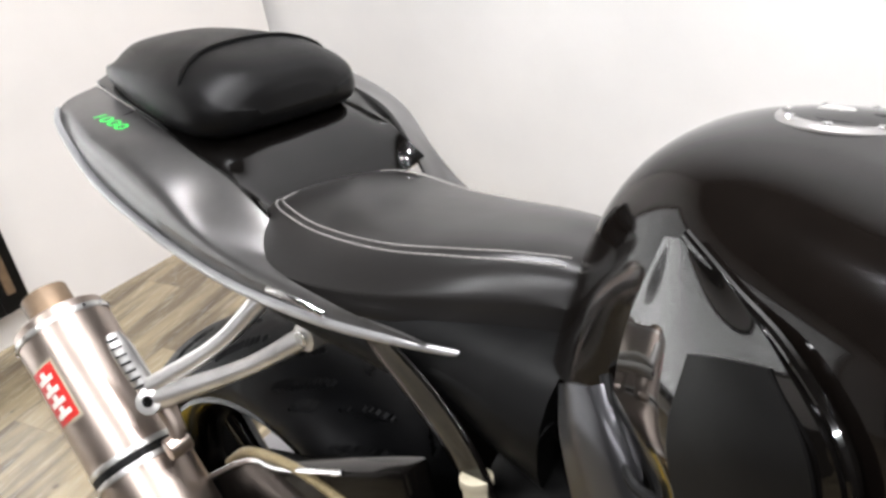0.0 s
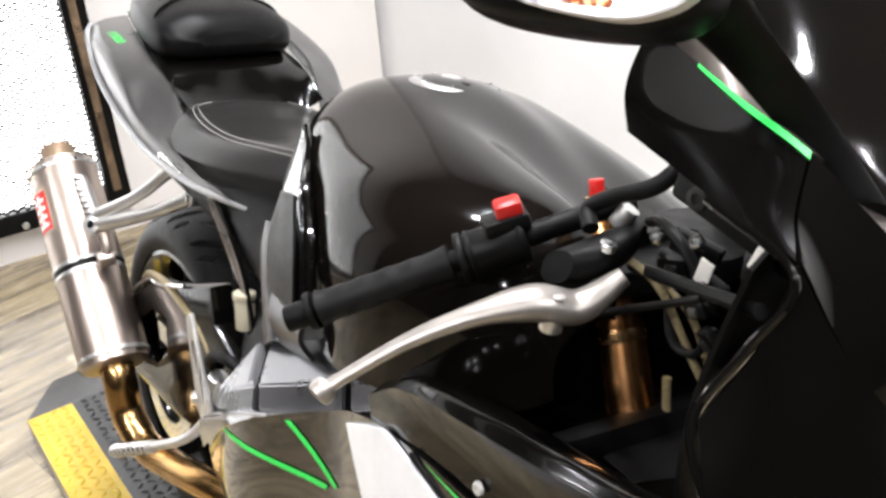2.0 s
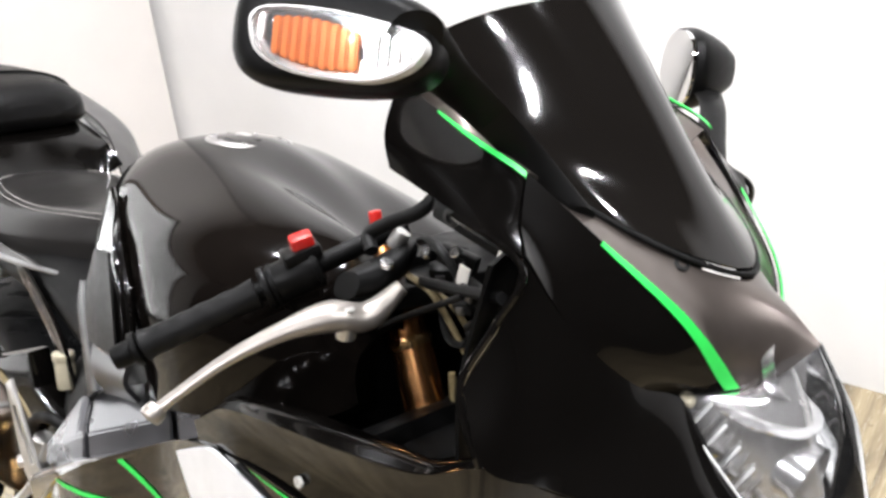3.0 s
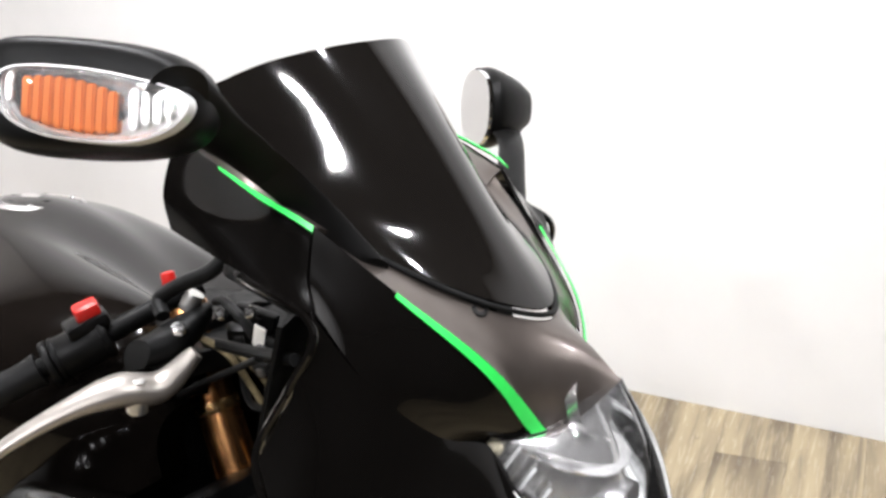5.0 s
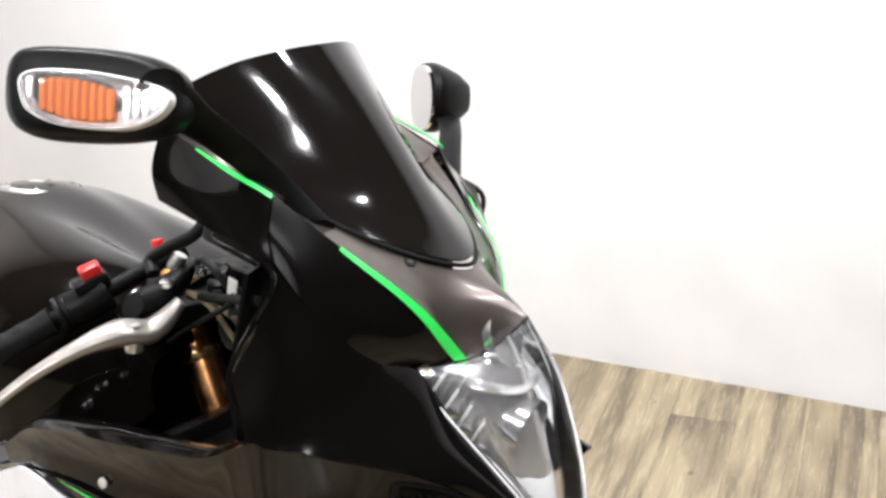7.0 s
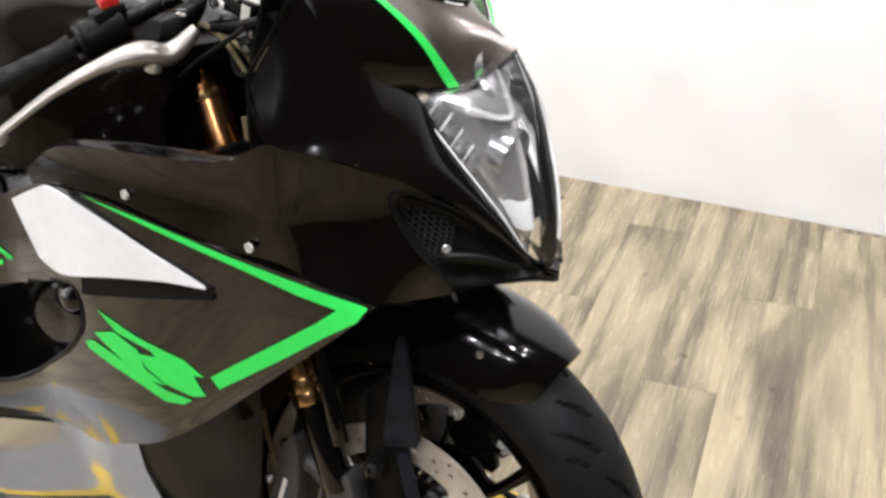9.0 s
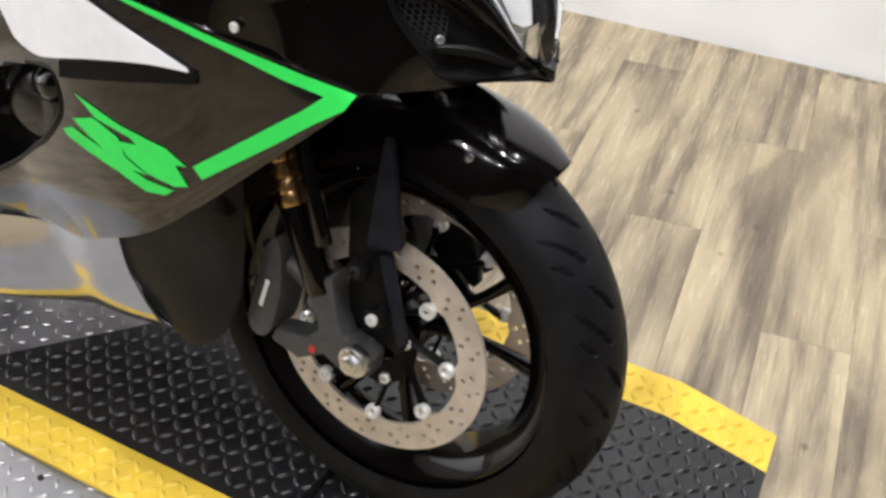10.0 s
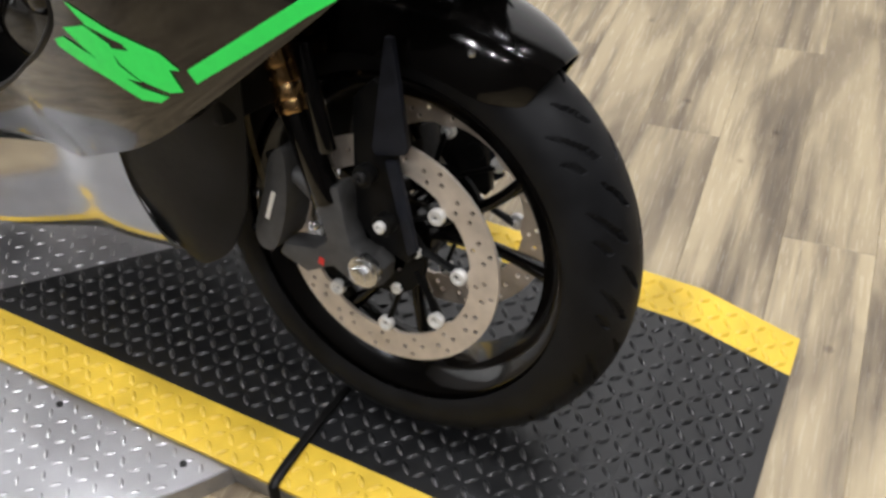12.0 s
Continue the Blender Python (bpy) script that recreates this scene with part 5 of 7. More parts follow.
    # caliper
    cal = part("brake_caliper", steer(loft([[(-0.152, y + d, 0.277), (-0.160, y + d, 0.302), (-0.147, y + d, 0.356), (-0.137, y + d, 0.408), (-0.120, y + d, 0.424), (-0.113, y + d, 0.399), (-0.113, y + d, 0.345), (-0.128, y + d, 0.284)] for d in (0.052 * -sg, 0.044 * -sg, 0.014 * sg, 0.022 * sg)], 32)), CALIPER_GREY, bike, "grey radial brake caliper")
    part("caliper_bracket", steer(tube([(-0.130, y, 0.380), (-0.110, y, 0.384), (-0.080, y, 0.370)], [0.013, 0.012, 0.014], 12, 10)), CALIPER_GREY, cal)
    for p in ((-0.160, 0.348), (-0.162, 0.298), (-0.137, 0.408), (-0.074, 0.333)):
        part("caliper_bolt", steer(hexbolt((p[0], y + sg * 0.012, p[1]), (-0.3, sg, 0), 0.0065, 0.008)), BRIGHT, cal)
    part("caliper_marking", steer(box(0.006, 0.001, 0.042, pose(-0.136, y + sg * 0.0225, 0.342, 0, 14, 0), 0)), LABEL_WHITE, cal, "pale worn lettering bar")
    part("brake_hose", steer(tube([(-0.160, y, 0.350), (-0.178, y * 1.05, 0.42), (-0.190, y * 1.05, 0.50), (-0.196, y * 1.0, 0.60), (-0.205, y * 0.9, 0.70), (-0.220, y * 0.95, 0.80)], 0.0036, 10, 40)), HOSE, leg, "braided brake hose")


fork(-1)
fork(1)
fender_rows = []
for w in np.radians([58, 66, 76, 88, 102, 116, 130]):
    k = min(1, (w - radians(56)) / radians(12))
    row = []
    for y, r in ((0, 0.330), (-0.030, 0.326), (-0.058, 0.312), (-0.074, 0.290 - 0.012 * k), (-0.078, 0.275 - 0.020 * k)):
        yy = y * (0.55 + 0.45 * k)
        row.append((r * math.cos(w), yy, 0.298 + r * math.sin(w)))
    fender_rows.append(row)
part("front_fender", steer(surface(fender_rows, 33, 48, 0.003, True)), BLACK_GLOSS, bike, "glossy black front fender")
for y in (-0.075, 0.075):
    part("fender_bolt", steer(hexbolt((0.090, y * 0.97, 0.585), (0.1, math.copysign(1, y), 0.2), 0.005, 0.003)), BRIGHT, bike)


# ---- headlight inside ----
headlight.visible_shadow = False
back = part("headlight_back", surface([[(x - 0.034, y * 0.86, z - 0.002) for x, y, z in r] for r in LIGHT], 41, 30, 0.002, True), CHROME_DULL, headlight, "bright pale inside of the headlight")
part("reflector_shelf", surface([[(0.046, 0, 0.838), (0.040, -0.030, 0.838), (0.022, -0.050, 0.842)], [(0.082, 0, 0.830), (0.074, -0.026, 0.830), (0.046, -0.044, 0.834)]], 21, 8, 0.002, True), CHROME_SATIN, headlight, "smooth chrome shelf")
part("upper_reflector", lathe([(0.006, 0.016), (0.016, 0.010), (0.024, -0.004), (0.026, -0.012), (0.0272, -0.012), (0.026, -0.002)], 32, pose(0.040, 0, 0.866, 0, -25, 0) @ pose(0, 0, 0, 0, 0, 90)), CHROME_SATIN, headlight)
m = pose(0.072, -0.004, 0.790, 0, 8, 0) @ pose(0, 0, 0, 0, 0, 90)
ring = part("lamp_ring", lathe([(0.0265, -0.014), (0.0290, -0.014), (0.0290, 0.014), (0.0265, 0.014)], 40, m, True), CHROME_SATIN, headlight, "chrome ring of the main lamp")
part("lamp_bowl", lathe([(0.004, 0.026), (0.012, 0.022), (0.020, 0.012), (0.0262, -0.008)], 40, m), REFLECTOR, headlight, "deep lamp bowl")
part("bulb_cap", lathe([(0.0005, -0.012), (0.008, -0.011), (0.009, 0.002), (0.009, 0.022), (0.0005, 0.024)], 20, m), DARK_GREY, headlight)
part("lower_reflector", surface([[(0.092, 0, 0.764), (0.086, -0.020, 0.764), (0.072, -0.032, 0.770)], [(0.104, 0, 0.742), (0.098, -0.016, 0.742), (0.087, -0.028, 0.748)], [(0.112, 0, 0.716), (0.108, -0.010, 0.716), (0.102, -0.018, 0.720)]], 21, 14, 0.002, True), FROSTED, headlight, "white lower reflector")
for sg in (1, -1):
    for k in range(9):
        part("lens_flute", box(0.002, 0.0035, 0.036 - 0.002 * k, pose(0.008 + 0.0065 * k, -sg * (0.0595 - 0.0022 * k), 0.836 - 0.0062 * k, 0, 28, sg * 40), 0.0008), FROSTED if k % 2 else CHROME_SATIN, headlight)
    for p, w in (((-0.004, 0.064, 0.846), 0.010), ((0.030, 0.054, 0.808), 0.012), ((0.044, 0.052, 0.794), 0.010), ((0.058, 0.048, 0.778), 0.009)):
        part("side_reflector", box(w, 0.006, w * 1.2, pose(p[0], -sg * p[1], p[2], 12, 30, sg * 35), 0.002), CHROME_SATIN, headlight)
    part("side_bulb", lathe([(0.0005, -0.008), (0.0045, -0.006), (0.005, 0.008)], 14, pose(0.004, -sg * 0.0615, 0.843, 0, 0, 90)), YELLOWED, headlight, "cream side lamp bulb")
rim_pts = [r[-1] for r in LIGHT]
for sg in (1, -1):
    part("lens_rim", tube([(x - 0.001, sg * y, z) for x, y, z in [LIGHT[0][3], LIGHT[1][3], LIGHT[2][3], LIGHT[3][3], LIGHT[4][3]][1:]], 0.0013 if sg > 0 else 0.004, 8, 30), FROSTED, headlight)

# ---- screen and cowl bolts ----
for sg in (1, -1):
    part("screen_bolt", hexbolt((-0.026, -sg * 0.049, 0.934), (0.55, -sg * 0.25, 0.8), 0.0065, 0.004), DARK_GREY, nose)


# ---- mirrors ----
def oval(c, a, b, u, v, n=10, sq=0.85):
    """A rounded-box ring round c, half sizes a and b along u and v."""
    c, u, v = np.array(c, float), np.array(u, float), np.array(v, float)
    out = []
    for w in np.linspace(0, 2 * math.pi, n, endpoint=False):
        cw, sw = math.cos(w), math.sin(w)
        out.append(tuple(c + u * a * math.copysign(abs(cw) ** sq, cw) + v * b * math.copysign(abs(sw) ** sq, sw)))
    return out


def unit(v):
    v = np.array(v, float)
    return v / np.linalg.norm(v)


def right_mirror():
    long = unit((0.88, 0.40, 0.02))       # along the housing
    face = np.array((0.42, -0.80, 0.30))  # where the indicator looks
    face = unit(face - long * (face @ long))
    up = unit(np.cross(long, face))
    up = up if up[2] > 0 else -up
    c = np.array((-0.122, -0.282, 1.140))
    shell = [(-0.072, 0.008), (-0.067, 0.027), (-0.050, 0.035), (0.000, 0.033), (0.040, 0.027), (0.062, 0.018), (0.071, 0.004), (0.071, -0.015), (0.058, -0.029), (0.030, -0.036), (-0.010, -0.037), (-0.050, -0.033), (-0.069, -0.019)]
    ring = lambda pts, s, d, o=(0, 0): [tuple(c + long * (a * s + o[0]) + up * (b * s + o[1]) + face * d) for a, b in pts]
    body = part("mirror", loft([ring(shell, 0.55, 0.008), ring(shell, 0.82, 0.006), ring(shell, 0.95, -0.001), ring(shell, 1.0, -0.014), ring(shell, 0.97, -0.034), ring(shell, 0.84, -0.052)], 52, 26), MATT_BLACK, bike, "black mirror with a clear and amber indicator", angle=70)
    glass = [(a * 0.8, b * 0.8) for a, b in shell]
    part("mirror_glass", loft([ring(glass, 1, -0.051), ring(glass, 0.98, -0.0535)], 36), MIRROR, body, "mirror glass")
    lens = [(-0.049, 0.008), (-0.0365, 0.0132), (-0.002, 0.0122), (0.031, 0.0070), (0.0615, -0.001), (0.068, -0.010), (0.0605, -0.021), (0.044, -0.029), (0.0226, -0.0315), (-0.018, -0.0275), (-0.042, -0.017), (-0.049, -0.003)]
    lc = (0.008, -0.009)
    lring = lambda s, d: [tuple(c + long * (lc[0] + (a - lc[0]) * s) + up * (lc[1] + (b - lc[1]) * s) + face * d) for a, b in lens]
    part("indicator_rim", loft([lring(1.02, 0.002), lring(1.01, 0.0115), lring(0.965, 0.0125), lring(0.965, 0.002)], 40, cap=False), FROSTED, body, "frosted rim of the indicator lens")
    part("indicator_back", loft([lring(0.95, 0.0035), lring(0.95, 0.008)], 40), REFLECTOR, body, "bright reflector behind the lens")
    dome = part("indicator_lens", loft([lring(0.96, 0.0105), lring(0.92, 0.017), lring(0.75, 0.021), lring(0.3, 0.0225)], 40, 14), THIN_CLEAR, body, "clear ribbed indicator lens")
    dome.visible_shadow = False
    for k in range(9):
        o = -0.030 + 0.0066 * k
        mt = Matrix(((*(long * 0.0060), 0), (*(up * (0.030 - 0.0004 * abs(k - 4) ** 2)), 0), (*(face * 0.005), 0), (0, 0, 0, 1))).transposed()
        mt.translation = Vector(c + long * o + up * (-0.005 - 0.0011 * k) + face * 0.0105)
        bm = bmesh.new()
        bmesh.ops.create_cube(bm, size=1)
        bm.transform(mt)
        bmesh.ops.bevel(bm, geom=bm.edges[:], offset=0.0012, segments=2, affect="EDGES")
        part("amber_rib", bm, AMBER, body, "amber ribbed reflector")
    for k, (o, h) in enumerate(((0.036, 0.022), (0.043, 0.019), (0.050, 0.015), (0.057, 0.010), (-0.041, 0.016))):
        mt = Matrix(((*(long * 0.0045), 0), (*(up * h), 0), (*(face * 0.005), 0), (0, 0, 0, 1))).transposed()
        mt.translation = Vector(c + long * o + up * (-0.0115 if o > 0 else 0.001) + face * 0.010)
        bm = bmesh.new()
        bmesh.ops.create_cube(bm, size=1)
        bm.transform(mt)
        bmesh.ops.bevel(bm, geom=bm.edges[:], offset=0.001, segments=2, affect="EDGES")
        part("clear_rib", bm, CHROME_SATIN, body)
    part("mirror_arm", loft([oval(p, a, b, unit((0.55, 0.1, 0.85)), unit((-0.5, -0.8, 0.3)), 12) for p, a, b in (
        ((-0.070, -0.262, 1.138), 0.022, 0.017), ((-0.074, -0.244, 1.128), 0.0185, 0.016), ((-0.078, -0.222, 1.113), 0.0155, 0.014), ((-0.078, -0.196, 1.094), 0.0135, 0.012), ((-0.072, -0.172, 1.072), 0.0125, 0.011), ((-0.060, -0.154, 1.050), 0.0120, 0.011), ((-0.046, -0.142, 1.028), 0.012, 0.011), ((-0.032, -0.134, 1.008), 0.013, 0.012))], 28, 40), MATT_BLACK, body, "black mirror stalk")
    ends = np.array((-0.078, -0.140, 1.028)), np.array((-0.012, -0.128, 0.976))
    part("mirror_base", loft([oval(tuple(ends[0] + (ends[1] - ends[0]) * f), 0.016 * r, 0.013 * r, unit((0.5, -0.75, 0.4)), unit((0.55, 0.3, 0.75)), 12) for f, r in ((0.0, 0.3), (0.06, 0.65), (0.2, 0.92), (0.45, 1.0), (0.7, 0.98), (0.88, 0.75), (0.97, 0.45), (1.0, 0.2))], 28, 24), MATT_BLACK, body, "black rubber mirror base")
    return body


def left_mirror():
    look_back = unit((-0.66, -0.74, -0.02))
    up = unit((-0.12, 0.10, 1.0))
    long = unit(np.cross(up, look_back))
    c = np.array((-0.218, 0.270, 1.012))
    rings = [oval(c - look_back * d, a, b, long, up, 14) for d, a, b in ((0.0, 0.048, 0.041), (0.010, 0.049, 0.042), (0.024, 0.042, 0.037), (0.040, 0.030, 0.029), (0.054, 0.016, 0.018))]
    body = part("mirror", loft(rings, 36, 24), MATT_BLACK, bike, "black mirror folded on the far side", angle=70)
    part("mirror_glass", loft([oval(c + look_back * 0.0005, 0.0465, 0.0395, long, up, 14), oval(c + look_back * 0.004, 0.046, 0.039, long, up, 14)], 36), MIRROR, body, "bright mirror glass")
    part("mirror_arm", loft([oval(p, a, b, unit((1, 0.2, 0.1)), unit((0, 1, -0.3)), 12) for p, a, b in (
        ((-0.180, 0.262, 0.996), 0.015, 0.013), ((-0.152, 0.225, 0.990), 0.012, 0.011), ((-0.126, 0.180, 0.968), 0.013, 0.012), ((-0.106, 0.145, 0.950), 0.015, 0.012), ((-0.096, 0.125, 0.944), 0.017, 0.013))], 24, 22), MATT_BLACK, body, "black mirror stalk")
    part("mirror_base", loft([oval(p, a, b, unit((0.8, -0.45, -0.5)), unit((0.3, 0.3, 0.9)), 12) for p, a, b in (
        ((-0.096, 0.112, 0.950), 0.030, 0.010), ((-0.088, 0.122, 0.945), 0.034, 0.014), ((-0.078, 0.132, 0.936), 0.028, 0.012))], 24, 14), MATT_BLACK, body, "black rubber mirror base")


right_side_mirror = right_mirror()
left_mirror()


# ---- handlebars ----
def handlebar(sg):
    g = lambda x, y, z: Vector((x, sg * y, z))
    f = lambda x, y, z: g(x + 0.002, y - 0.004, z + 0.020)
    a, e = g(-0.240, -0.134, 0.946), g(-0.356, -0.309, 0.856)
    ax = (e - a).normalized()
    pt = lambda d: a + ax * d
    n = (e - a).length
    bar = part("handlebar", rod(pt(-0.03), pt(n - 0.01), 0.0085), DEEP_BLACK, bike, "black clip-on handlebar")
    ring = [pt(n - 0.118 + 0.0095 * k) for k in range(12)]
    part("grip", tube([p for p in ring], [0.0140, 0.0128, 0.0122, 0.0127, 0.0120, 0.0127, 0.0120, 0.0127, 0.0120, 0.0127, 0.0124, 0.0142], 24, 60), RUBBER, bar, "ribbed black rubber grip")
    part("bar_end", joined(rod(pt(n - 0.010), pt(n - 0.004), 0.0150, bevel=0.002), rod(pt(n - 0.004), pt(n + 0.014), 0.0105, bevel=0.003)), DEEP_BLACK, bar, "black bar end weight")
    # switch housing
    part("switch_housing", joined(rod(pt(0.052), pt(0.098), 0.0180, bevel=0.004), rod(pt(0.098), pt(0.104), 0.0195, bevel=0.002)), MATT_BLACK, bar, "black switch housing")
    for d in (0.056, 0.094):
        part("housing_band", rod(pt(d - 0.002), pt(d + 0.002), 0.0190, bevel=0.001), DEEP_BLACK, bar)
    top = pt(0.070) + Vector((0, 0, 0.018))
    part("switch_block", box(0.026, 0.034, 0.012, Matrix.Translation(top) @ pose(0, 0, 0, 18 * sg, 0, -25 * sg), 0.003), MATT_BLACK, bar)
    part("kill_switch", box(0.016, 0.020, 0.015, Matrix.Translation(top + Vector((0.002, 0, 0.010))) @ pose(0, 0, 0, 18 * sg, 8, -25 * sg), 0.003), RED if sg > 0 else MATT_BLACK, bar, "red engine stop switch" if sg > 0 else "")
    # lever with its perch
    path = [g(-0.262, -0.344, 0.846), g(-0.254, -0.328, 0.859), g(-0.234, -0.292, 0.885), g(-0.212, -0.256, 0.904), g(-0.195, -0.224, 0.912), g(-0.180, -0.198, 0.910), g(-0.166, -0.174, 0.932)]
    part("lever", joined(tube(path, [0.0066, 0.0058, 0.0070, 0.0100, 0.0160, 0.0145, 0.0080], 14, 50, 0.75), rod(path[0] + Vector((0, -0.004 * sg, -0.003)), path[0] + Vector((0, 0.006 * sg, 0.004)), 0.0092, bevel=0.004)), LEVER_MAT, bar, "bare aluminium brake lever with a ball end")
    piv = g(-0.186, -0.216, 0.907)
    part("lever_pivot", joined(rod(piv - Vector((0, 0, 0.012)), piv + Vector((0.004, 0, 0.010)), 0.008), rod(piv + Vector((0.004, 0, 0.010)), piv + Vector((0.005, 0, 0.014)), 0.0055, n=6)), ALU, bar)
    part("lever_perch", loft([oval(p, r, q, unit((1, 0, 0.3)), unit((0, 0.2, 1)), 10) for p, r, q in ((f(-0.214, -0.188, 0.905), 0.016, 0.012), (f(-0.204, -0.170, 0.910), 0.021, 0.015), (f(-0.198, -0.150, 0.918), 0.018, 0.015), (f(-0.200, -0.132, 0.924), 0.012, 0.010))], 24, 14), DEEP_BLACK, bar, "black lever perch")
    part("perch_bolt", hexbolt(f(-0.188, -0.168, 0.924), (0.3, -0.1 * sg, 1), 0.006, 0.005), BRIGHT, bar)
    part("reservoir_hose", tube([f(-0.214, -0.160, 0.928), f(-0.226, -0.152, 0.938), f(-0.206, -0.146, 0.952), f(-0.182, -0.140, 0.964), f(-0.172, -0.132, 0.976), f(-0.176, -0.122, 0.984)], 0.0062, 12, 40), RUBBER, bar, "black rubber hose")
    part("hose_clip", rod(f(-0.206, -0.143, 0.930), f(-0.200, -0.138, 0.944), 0.0075), ALU, bar)
    part("brake_line", tube([f(-0.190, -0.150, 0.915), f(-0.165, -0.140, 0.900), f(-0.140, -0.130, 0.860), f(-0.118, -0.120, 0.815), f(-0.130, -0.110, 0.760)], 0.0028, 10, 40), HOSE, bar, "braided brake line")
    part("second_line", tube([f(-0.195, -0.135, 0.905), f(-0.150, -0.125, 0.885), f(-0.128, -0.115, 0.835), f(-0.112, -0.120, 0.800)], 0.0026, 10, 30), HOSE, bar, "braided brake line")


handlebar(1)
handlebar(-1)
for sg in (1, -1):
    b = Vector((-0.254, -sg * 0.114, 0.932))
    part("fork_adjuster", joined(rod(b, b + Vector((-0.004, 0, 0.012)), 0.014, n=6), rod(b + Vector((-0.004, 0, 0.012)), b + Vector((-0.006, 0, 0.018)), 0.010)), GOLD_LIGHT, bike, "gold fork adjuster")
    part("adjuster_knob", rod(b + Vector((-0.006, 0, 0.018)), b + Vector((-0.009, 0, 0.030)), 0.0060), RED, bike, "red adjuster knob")
part("top_yoke", plate([(-0.33, -0.05), (-0.30, -0.135), (-0.245, -0.140), (-0.225, -0.06), (-0.215, 0), (-0.225, 0.06), (-0.245, 0.140), (-0.30, 0.135), (-0.33, 0.05)], 0.022, Matrix.Translation((0.0, 0, 0.872)), 0.005), DEEP_BLACK, bike, "black top yoke")
part("lower_yoke", plate([(-0.27, -0.05), (-0.24, -0.140), (-0.175, -0.140), (-0.155, -0.06), (-0.155, 0.06), (-0.175, 0.140), (-0.24, 0.140), (-0.27, 0.05)], 0.030, Matrix.Translation((0.0, 0, 0.700)), 0.006), DEEP_BLACK, bike, "black lower yoke")
part("cockpit_liner", surface([[(-0.330, 0.115, 0.905), (-0.200, 0.120, 0.925), (-0.100, 0.130, 0.935)], [(-0.330, 0.120, 0.800), (-0.200, 0.125, 0.800), (-0.100, 0.135, 0.800)], [(-0.330, 0.120, 0.700), (-0.200, 0.125, 0.690), (-0.100, 0.135, 0.690)]], 16, 12, 0.003), DEEP_BLACK, bike, "black inner cockpit liner")
dash = part("instrument_panel", loft([oval((x, 0, z), w, h, (0, 1, 0), unit((-0.3, 0, 1)), 14) for x, z, w, h in ((-0.165, 0.945, 0.085, 0.030), (-0.150, 0.945, 0.095, 0.036), (-0.090, 0.935, 0.085, 0.032), (-0.060, 0.925, 0.06, 0.02))], 30), DEEP_BLACK, bike, "black instrument panel")
# stays, looms and brackets in the dark behind the nose
for sg in (1, -1):
    for pts, r, mat in (
        ([(-0.200, -0.09, 0.925), (-0.150, -0.10, 0.930), (-0.105, -0.115, 0.918), (-0.080, -0.140, 0.910)], 0.007, DEEP_BLACK),
        ([(-0.235, -0.10, 0.862), (-0.180, -0.12, 0.880), (-0.130, -0.145, 0.900), (-0.092, -0.165, 0.916)], 0.0045, RUBBER),
        ([(-0.170, -0.06, 0.905), (-0.150, -0.09, 0.890), (-0.115, -0.12, 0.872), (-0.098, -0.150, 0.862)], 0.006, RUBBER),
        ([(-0.150, -0.05, 0.870), (-0.120, -0.08, 0.840), (-0.100, -0.11, 0.800), (-0.105, -0.13, 0.760)], 0.008, RUBBER)):
        part("cable", tube([(x, sg * y, z) for x, y, z in pts], r, 10, 30), mat, bike)
    part("fairing_bracket", box(0.10, 0.016, 0.024, pose(-0.155, -sg * 0.108, 0.932, 0, 10, 0), 0.004), DEEP_BLACK, bike)
    part("bracket_bolt", hexbolt((-0.182, -sg * 0.117, 0.936), (0, -sg, 0), 0.0075, 0.003), DARK_GREY, bike)
    part("white_tag", box(0.010, 0.002, 0.018, pose(-0.128, -sg * 0.122, 0.920, 10, 20, 0), 0.001), LABEL_WHITE, bike)
    part("inner_panel", surface([[(-0.10, -sg * 0.175, 0.94), (-0.13, -sg * 0.10, 0.93), (-0.14, 0, 0.92)], [(-0.11, -sg * 0.18, 0.85), (-0.12, -sg * 0.10, 0.84), (-0.13, 0, 0.83)], [(-0.09, -sg * 0.195, 0.78), (-0.10, -sg * 0.10, 0.74), (-0.12, 0, 0.72)]], 16, 12, 0.003), DEEP_BLACK, bike)
    part("edge_bead", tube([(-0.143, -sg * 0.163, 0.959), (-0.078, -sg * 0.168, 0.944), (-0.082, -sg * 0.184, 0.904), (-0.090, -sg * 0.203, 0.860), (-0.060, -sg * 0.210, 0.818)], 0.003, 8, 40), EDGE_GLOSS, bike)

for k, (x, y, z, w, d, h, rz, q) in enumerate(((-0.150, -0.126, 0.948, 0.034, 0.012, 0.016, 20, MATT_BLACK), (-0.120, -0.140, 0.930, 0.022, 0.010, 0.020, -15, DEEP_BLACK), (-0.176, -0.118, 0.926, 0.020, 0.014, 0.018, 35, MATT_BLACK),
                                               (-0.138, -0.132, 0.912, 0.016, 0.010, 0.014, 10, DARK_GREY), (-0.108, -0.150, 0.905, 0.020, 0.010, 0.016, -30, MATT_BLACK))):
    plug = part("connector", box(w, d, h, pose(x, y, z, 8 * k, 15 - 9 * k, rz), 0.002), q, bike, "black cable connector")
    part("connector_clip", box(w * 0.4, 0.003, h * 0.5, pose(x, y, z, 8 * k, 15 - 9 * k, rz) @ pose(0, -d / 2 - 0.001, 0), 0.0008), ALU if k % 2 else DARK_GREY, plug)
